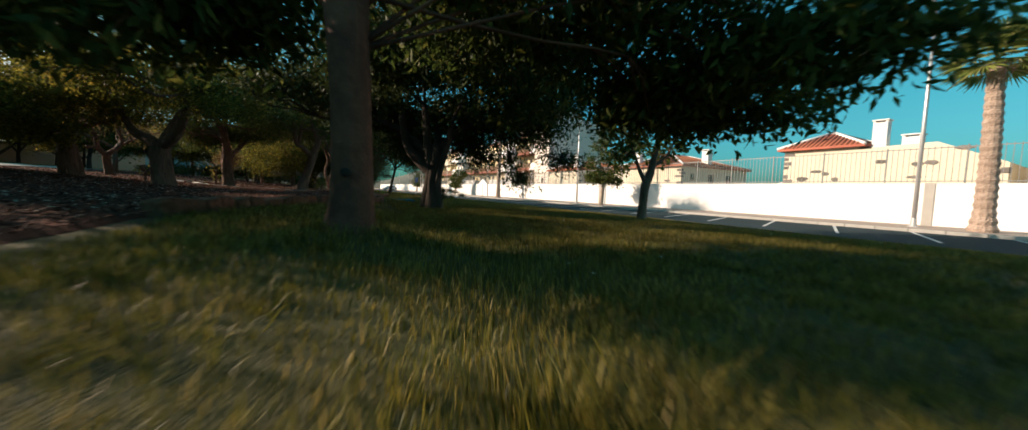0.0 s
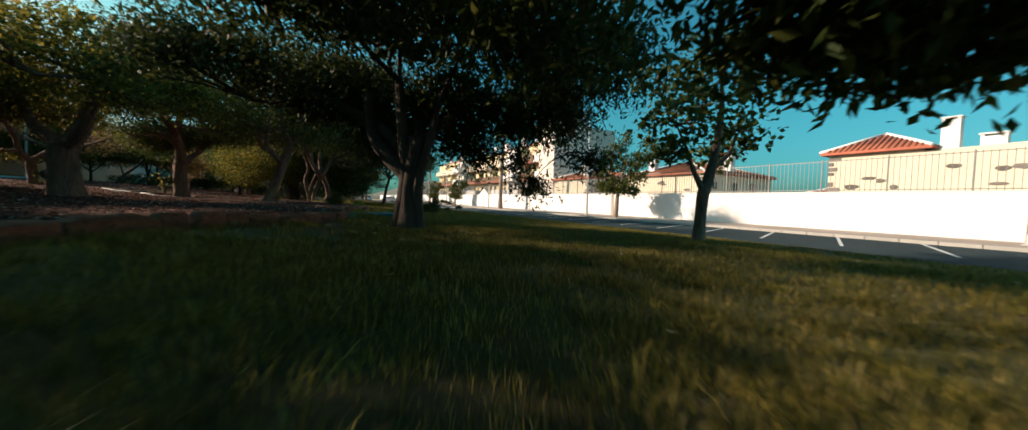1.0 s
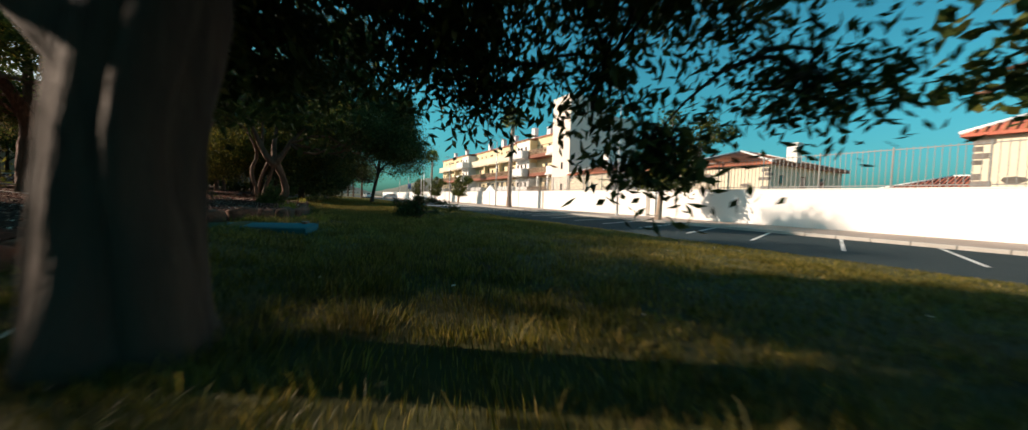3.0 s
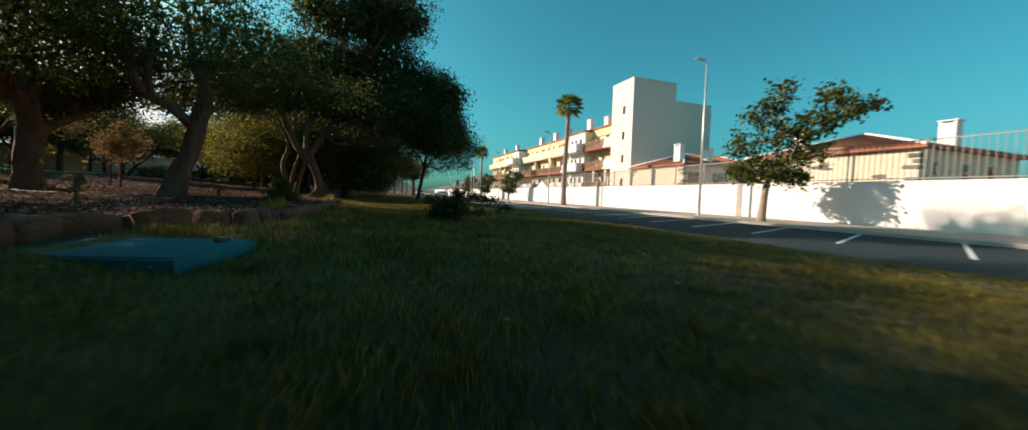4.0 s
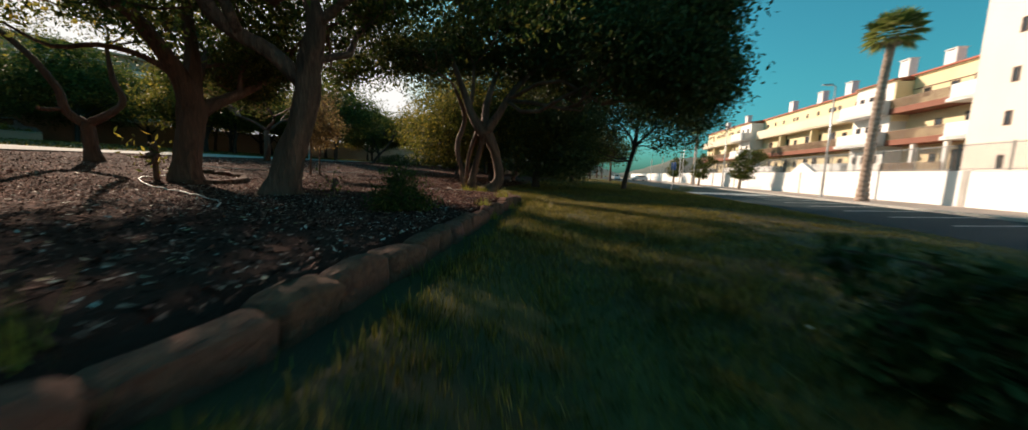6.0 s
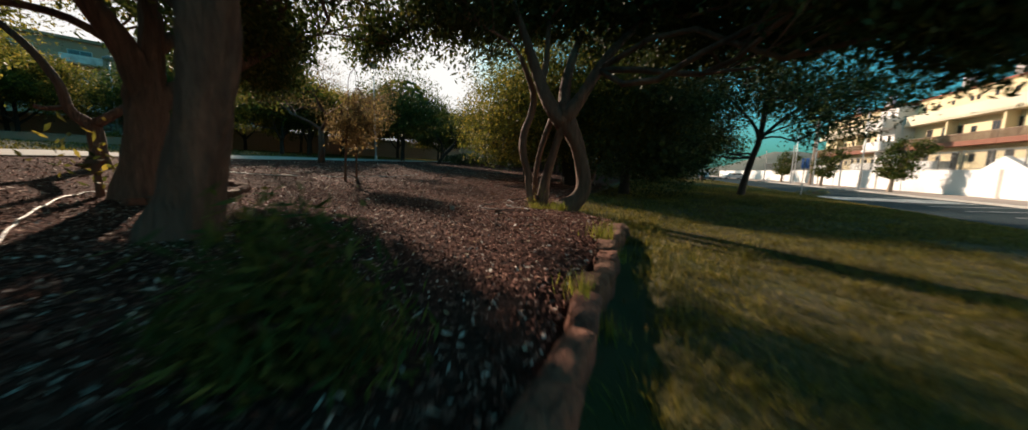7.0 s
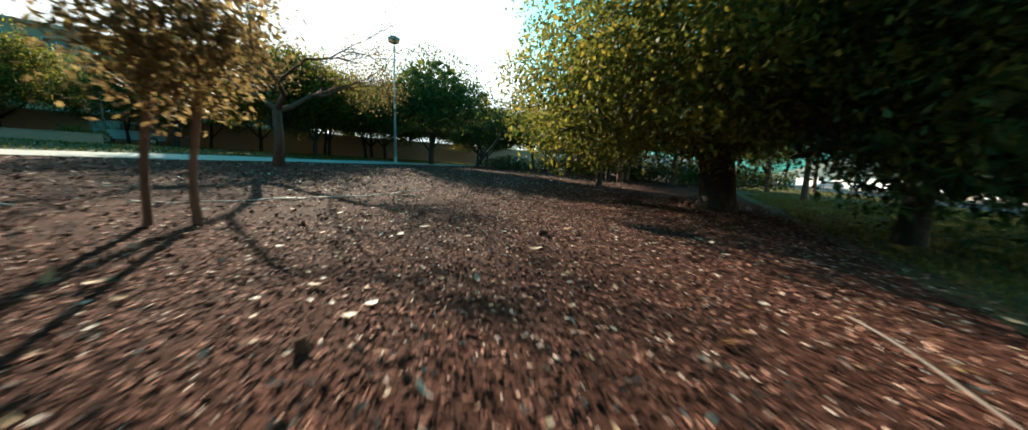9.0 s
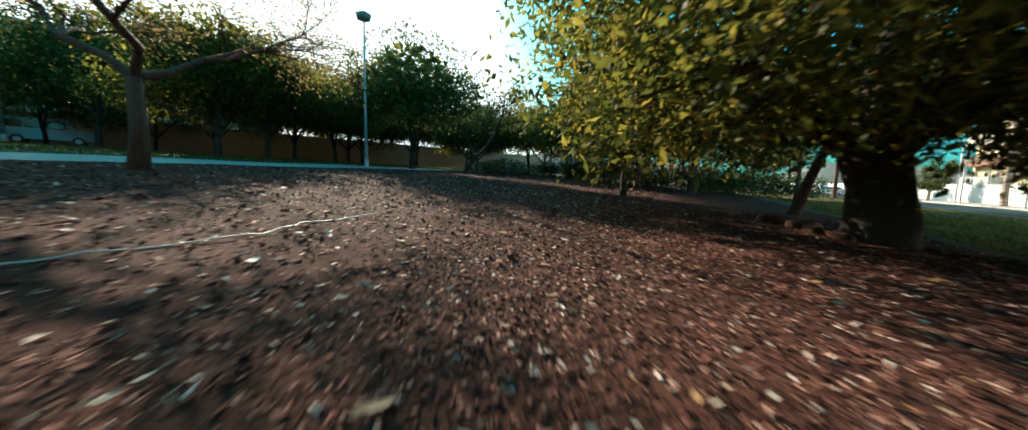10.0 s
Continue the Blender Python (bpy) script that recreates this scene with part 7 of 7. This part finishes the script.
def grass(name, count, s0, s1, v0, v1, h, w, seed, over=0.0, far=False, simple=False):
    r = np.random.default_rng(seed)
    s, v = r.uniform(s0, s1, count), r.uniform(v0, v1, count)
    bare = np.where((s > -22.5) & (s < -0.6), 0.4 + r.normal(size=count) * 0.06, 0.1)
    keep = (v < edge_v(s) - bare + over) & (v > 12.55) if not far else v > far_v(s) + 2.6
    x, y = from_sv(s[keep], v[keep])
    g = patch(x, y)
    ok = r.uniform(0, 1, len(x)) < 0.35 + 0.65 * np.clip(g, 0, 1)
    x, y, g = x[ok], y[ok], g[ok]
    in_lid = (np.abs(x + 4.68) < 0.70) & (np.abs(y - 22.1) < 0.46)
    x, y, g = x[~in_lid], y[~in_lid], g[~in_lid]
    n = len(x)
    base = np.stack([x, y, lawn_z(x, y) - 0.005], -1)
    az = r.uniform(0, 2 * np.pi, n)
    side = np.stack([np.cos(az), np.sin(az), np.zeros(n)], -1)
    bend = np.stack([-np.sin(az), np.cos(az), np.zeros(n)], -1)
    hh = (h * r.uniform(0.5, 1.25, n) * (0.6 + 0.5 * g))[:, None]
    ww = (w * r.uniform(0.7, 1.3, n))[:, None]
    lean = (r.uniform(0.1, 0.9, n))[:, None]
    up = np.array([0, 0, 1.0])
    a, b = base - side * ww / 2, base + side * ww / 2
    m = base + up * hh * 0.6 + bend * lean * hh * 0.25
    tip = base + up * hh * (1.05 - 0.35 * lean) + bend * lean * hh * 0.8
    if simple:
        verts = np.stack([a, b, tip], 1).reshape(-1, 3)
        return mesh_np(name, verts, np.arange(len(verts)).reshape(-1, 3), M_BLADE, None, "short mown grass, green and yellowed, on the lawn", "grass", "stuff")
    verts = np.stack([a, b, m + side * ww * 0.36, m - side * ww * 0.36, tip], 1).reshape(-1, 3)
    k = np.arange(n)[:, None] * 5
    f = np.concatenate([k + np.array([[0, 1, 2]]), k + np.array([[0, 2, 3]]), k + np.array([[3, 2, 4]])], 1).reshape(-1, 3)
    return mesh_np(name, verts, f, M_BLADE, None, "short mown grass, green and yellowed, on the lawn", "grass", "stuff")


grass("grass", 130000, -33.5, -20, 22.0, 27.3, 0.085, 0.0055, 1)
grass("grass", 90000, -20, -5, 20.5, 23.9, 0.065, 0.0055, 2)
grass("grass", 120000, -34, -20, 16, 22.2, 0.08, 0.008, 10, simple=True)
grass("grass", 150000, 3, 26, 13.0, 25.2, 0.07, 0.016, 5, simple=True)
grass("grass", 60000, -5, 3, 18, 23.0, 0.06, 0.008, 3, simple=True)
grass("grass", 110000, -20, -5, 15, 20.7, 0.065, 0.009, 4, simple=True)
grass("grass", 60000, -40, -5, 12.5, 16, 0.06, 0.014, 5, simple=True)
grass("grass", 60000, -5, 20, 12.5, 22.8, 0.06, 0.014, 6, simple=True)
grass("grass", 40000, 20, 60, 12.5, 24, 0.07, 0.03, 7, simple=True)
grass("grass", 45000, -30, 60, 41, 66, 0.10, 0.07, 9, far=True, simple=True)


def clumps(count, each, s0, s1, v0, v1, h, seed):
    """Hummocks of longer, outward-leaning blades in the lawn."""
    r = np.random.default_rng(seed)
    s, v = r.uniform(s0, s1, count), r.uniform(v0, v1, count)
    keep = (v < edge_v(s) - 0.25) & (v > 13.4)
    cx, cy = from_sv(s[keep], v[keep])
    away = (np.abs(cx + 4.68) > 0.95) | (np.abs(cy - 22.1) > 0.75)
    cx, cy = cx[away], cy[away]
    size = r.uniform(0.6, 1.5, len(cx))
    off = r.normal(size=(len(cx), each, 2)) * 0.085 * size[:, None, None]
    x, y = (cx[:, None] + off[..., 0]).ravel(), (cy[:, None] + off[..., 1]).ravel()
    n = len(x)
    out = np.concatenate([off.reshape(-1, 2) / 0.085, np.zeros((n, 1))], 1) * 0.35 + r.normal(size=(n, 3)) * np.array([0.25, 0.25, 0])
    base = np.stack([x, y, lawn_z(x, y) - 0.005], -1)
    hh = (h * np.repeat(size, each) * r.uniform(0.55, 1.2, n))[:, None]
    az = r.uniform(0, 2 * np.pi, n)
    side = np.stack([np.cos(az), np.sin(az), np.zeros(n)], -1) * 0.0032
    mid = base + np.array([0, 0, 1.0]) * hh * 0.6 + out * hh * 0.4
    tip = base + np.array([0, 0, 1.0]) * hh * 0.85 + out * hh * 1.1
    verts = np.stack([base - side, base + side, mid + side * 0.7, mid - side * 0.7, tip], 1).reshape(-1, 3)
    k = np.arange(n)[:, None] * 5
    f = np.concatenate([k + np.array([[0, 1, 2]]), k + np.array([[0, 2, 3]]), k + np.array([[3, 2, 4]])], 1).reshape(-1, 3)
    return mesh_np("grass", verts, f, M_BLADE, None, "tufted uneven grass clumps in the shaded lawn", "grass", "stuff")


clumps(620, 70, -33.5, -18, 20.5, 27.2, 0.10, 41)
clumps(620, 70, -18, 0, 19.5, 23.9, 0.095, 42)
clumps(420, 60, -30, 2, 15.0, 20.5, 0.085, 43)
tufts = [(-4.94, 24.25), (-6.4, 25.6), (-12.3, 33.6), (-12.0, 33.9), (-8.6, 30.3), (-9.6, 32.0)]
grass("grass", 9000, -0.6, 3.6, 22.2, 24.4, 0.13, 0.008, 31, 0.18)
grass("grass", 4500, -12, 1.2, 22.0, 23.9, 0.13, 0.008, 8, 0.12)


def tuft(px, py, size, seed):
    """A clump of longer yellow-green blades."""
    r = np.random.default_rng(seed)
    n = 160
    x, y = px + r.normal(size=n) * 0.10 * size, py + r.normal(size=n) * 0.07 * size
    base = np.stack([x, y, np.array([ground_z(a, b) for a, b in zip(x, y)]) - 0.01], -1)
    az = r.uniform(0, 2 * np.pi, n)
    side = np.stack([np.cos(az), np.sin(az), np.zeros(n)], -1) * 0.004 * size
    bend = np.stack([-np.sin(az), np.cos(az), np.zeros(n)], -1)
    h = (0.16 * size * r.uniform(0.5, 1.2, n))[:, None]
    tip = base + np.array([0, 0, 1.0]) * h + bend * h * r.uniform(0.1, 0.6, n)[:, None]
    verts = np.stack([base - side, base + side, tip], 1).reshape(-1, 3)
    return mesh_np("grass_tuft", verts, np.arange(len(verts)).reshape(-1, 3), M_TUFT, None, "yellow-green grass tuft growing beside the stone edging", "grass")


for k, (px, py) in enumerate(tufts):
    tuft(px, py, 1.3 if k % 2 else 1.0, 300 + k)


def chips(name, count, s0, s1, v0, v1, size, seed, thick=False):
    r = np.random.default_rng(seed)
    s, v = r.uniform(s0, s1, count), r.uniform(v0, v1, count)
    keep = (v > edge_v(s) + 0.1 + np.clip(s - 0.5, 0, 3) * r.uniform(-0.15, 0.3, count)) & (v < far_v(s) - 0.05)
    x, y = from_sv(s[keep], v[keep])
    n = len(x)
    c = np.stack([x, y, bed_z(x, y) + r.uniform(0.0, 0.012, n)], -1)
    ax = unit(np.stack([r.normal(size=n), r.normal(size=n), r.normal(size=n) * 0.3], -1))
    sd = unit(np.cross(ax, unit(np.stack([r.normal(size=n) * 0.4, r.normal(size=n) * 0.4, np.ones(n)], -1))))
    up = np.cross(sd, ax)
    L = (size * r.uniform(0.45, 1.5, n))[:, None]
    W = (size * r.uniform(0.2, 0.6, n))[:, None]
    T = (size * 0.12)
    p = [c - ax * L / 2 - sd * W / 2, c - ax * L / 2 * 0.8 + sd * W / 2, c + ax * L / 2 + sd * W / 2 * 0.7, c + ax * L / 2 * 0.9 - sd * W / 2]
    if not thick:
        verts = np.stack([p[0] + up * T, p[1] - up * T * 0.6, p[2] + up * T, p[3] - up * T * 0.3], 1).reshape(-1, 3)
        f = np.arange(len(verts)).reshape(-1, 4)
        return mesh_np(name, verts, f, M_CHIP, None, "loose reddish-brown bark chips covering the bed", "mulch", "stuff")
    verts = np.stack(p + [q + up * T for q in p], 1).reshape(-1, 3)
    k = np.arange(n)[:, None] * 8
    f = np.concatenate([k + np.array([q]) for q in ((4, 5, 6, 7), (0, 1, 5, 4), (1, 2, 6, 5), (2, 3, 7, 6), (3, 0, 4, 7))], 1).reshape(-1, 4)
    return mesh_np(name, verts, f, M_CHIP, None, "loose reddish-brown bark chips covering the bed", "mulch", "stuff")


chips("bark_chips", 26000, -5, 10, 22, 30, 0.036, 11, True)
chips("bark_chips", 110000, -6, 12, 22, 31, 0.03, 15)
chips("bark_chips", 60000, -8, 16, 22, 37, 0.04, 12)
chips("bark_chips", 40000, -30, -4, 22, 33, 0.05, 13)
chips("bark_chips", 30000, -15, 40, 30, 46, 0.075, 14)


def fallen(name, label, count, s0, s1, v0, v1, length, seed, on_bed=True):
    r = np.random.default_rng(seed)
    s, v = r.uniform(s0, s1, count), r.uniform(v0, v1, count)
    keep = (v > edge_v(s) + 0.1) if on_bed else ((v < edge_v(s) - 0.3) & (v > 13.3))
    x, y = from_sv(s[keep], v[keep])
    n = len(x)
    z = (bed_z(x, y) if on_bed else lawn_z(x, y)) + (0.02 if on_bed else 0.045)
    ax = unit(np.stack([r.normal(size=n), r.normal(size=n), r.normal(size=n) * 0.12], -1))
    sd = unit(np.cross(ax, unit(np.stack([r.normal(size=n) * 0.2, r.normal(size=n) * 0.2, np.ones(n)], -1))))
    c = np.stack([x, y, z], -1)
    L, W = (length * r.uniform(0.5, 1.3, n))[:, None], (length * r.uniform(0.3, 0.55, n))[:, None]
    up = -np.cross(ax, sd)
    ts = np.array([-0.5, -0.25, 0.05, 0.3, 0.5])
    ws = np.array([0.04, 0.42, 0.5, 0.34, 0.0])
    rows = []
    for t, wd in zip(ts, ws):
        m = c + ax * L * t + up * L * 0.12 * (t * t * 4)
        rows += [m + sd * W * wd + up * W * 0.2 * wd, m, m - sd * W * wd + up * W * 0.2 * wd]
    verts = np.stack(rows, 1).reshape(-1, 3)
    k = np.arange(n)[:, None] * 15
    quads = []
    for i in range(4):
        o = i * 3
        quads += [(o, o + 1, o + 4, o + 3), (o + 1, o + 2, o + 5, o + 4)]
    f = np.concatenate([k + np.array([q]) for q in quads], 1).reshape(-1, 4)
    return mesh_np(name, verts, f, M_LITTER, None, label, "leaf litter", "stuff", True)


fallen("leaf_litter", "pale dry curled leaves scattered over the mulch", 3200, -8, 16, 22, 36, 0.055, 21)
fallen("leaf_litter", "large pale dry leaves lying on the mulch", 170, 0, 14, 24, 36, 0.12, 22)
fallen("leaf_litter", "brown fallen leaves lying on the lawn", 130, -34, -4, 14, 24, 0.06, 23, False)
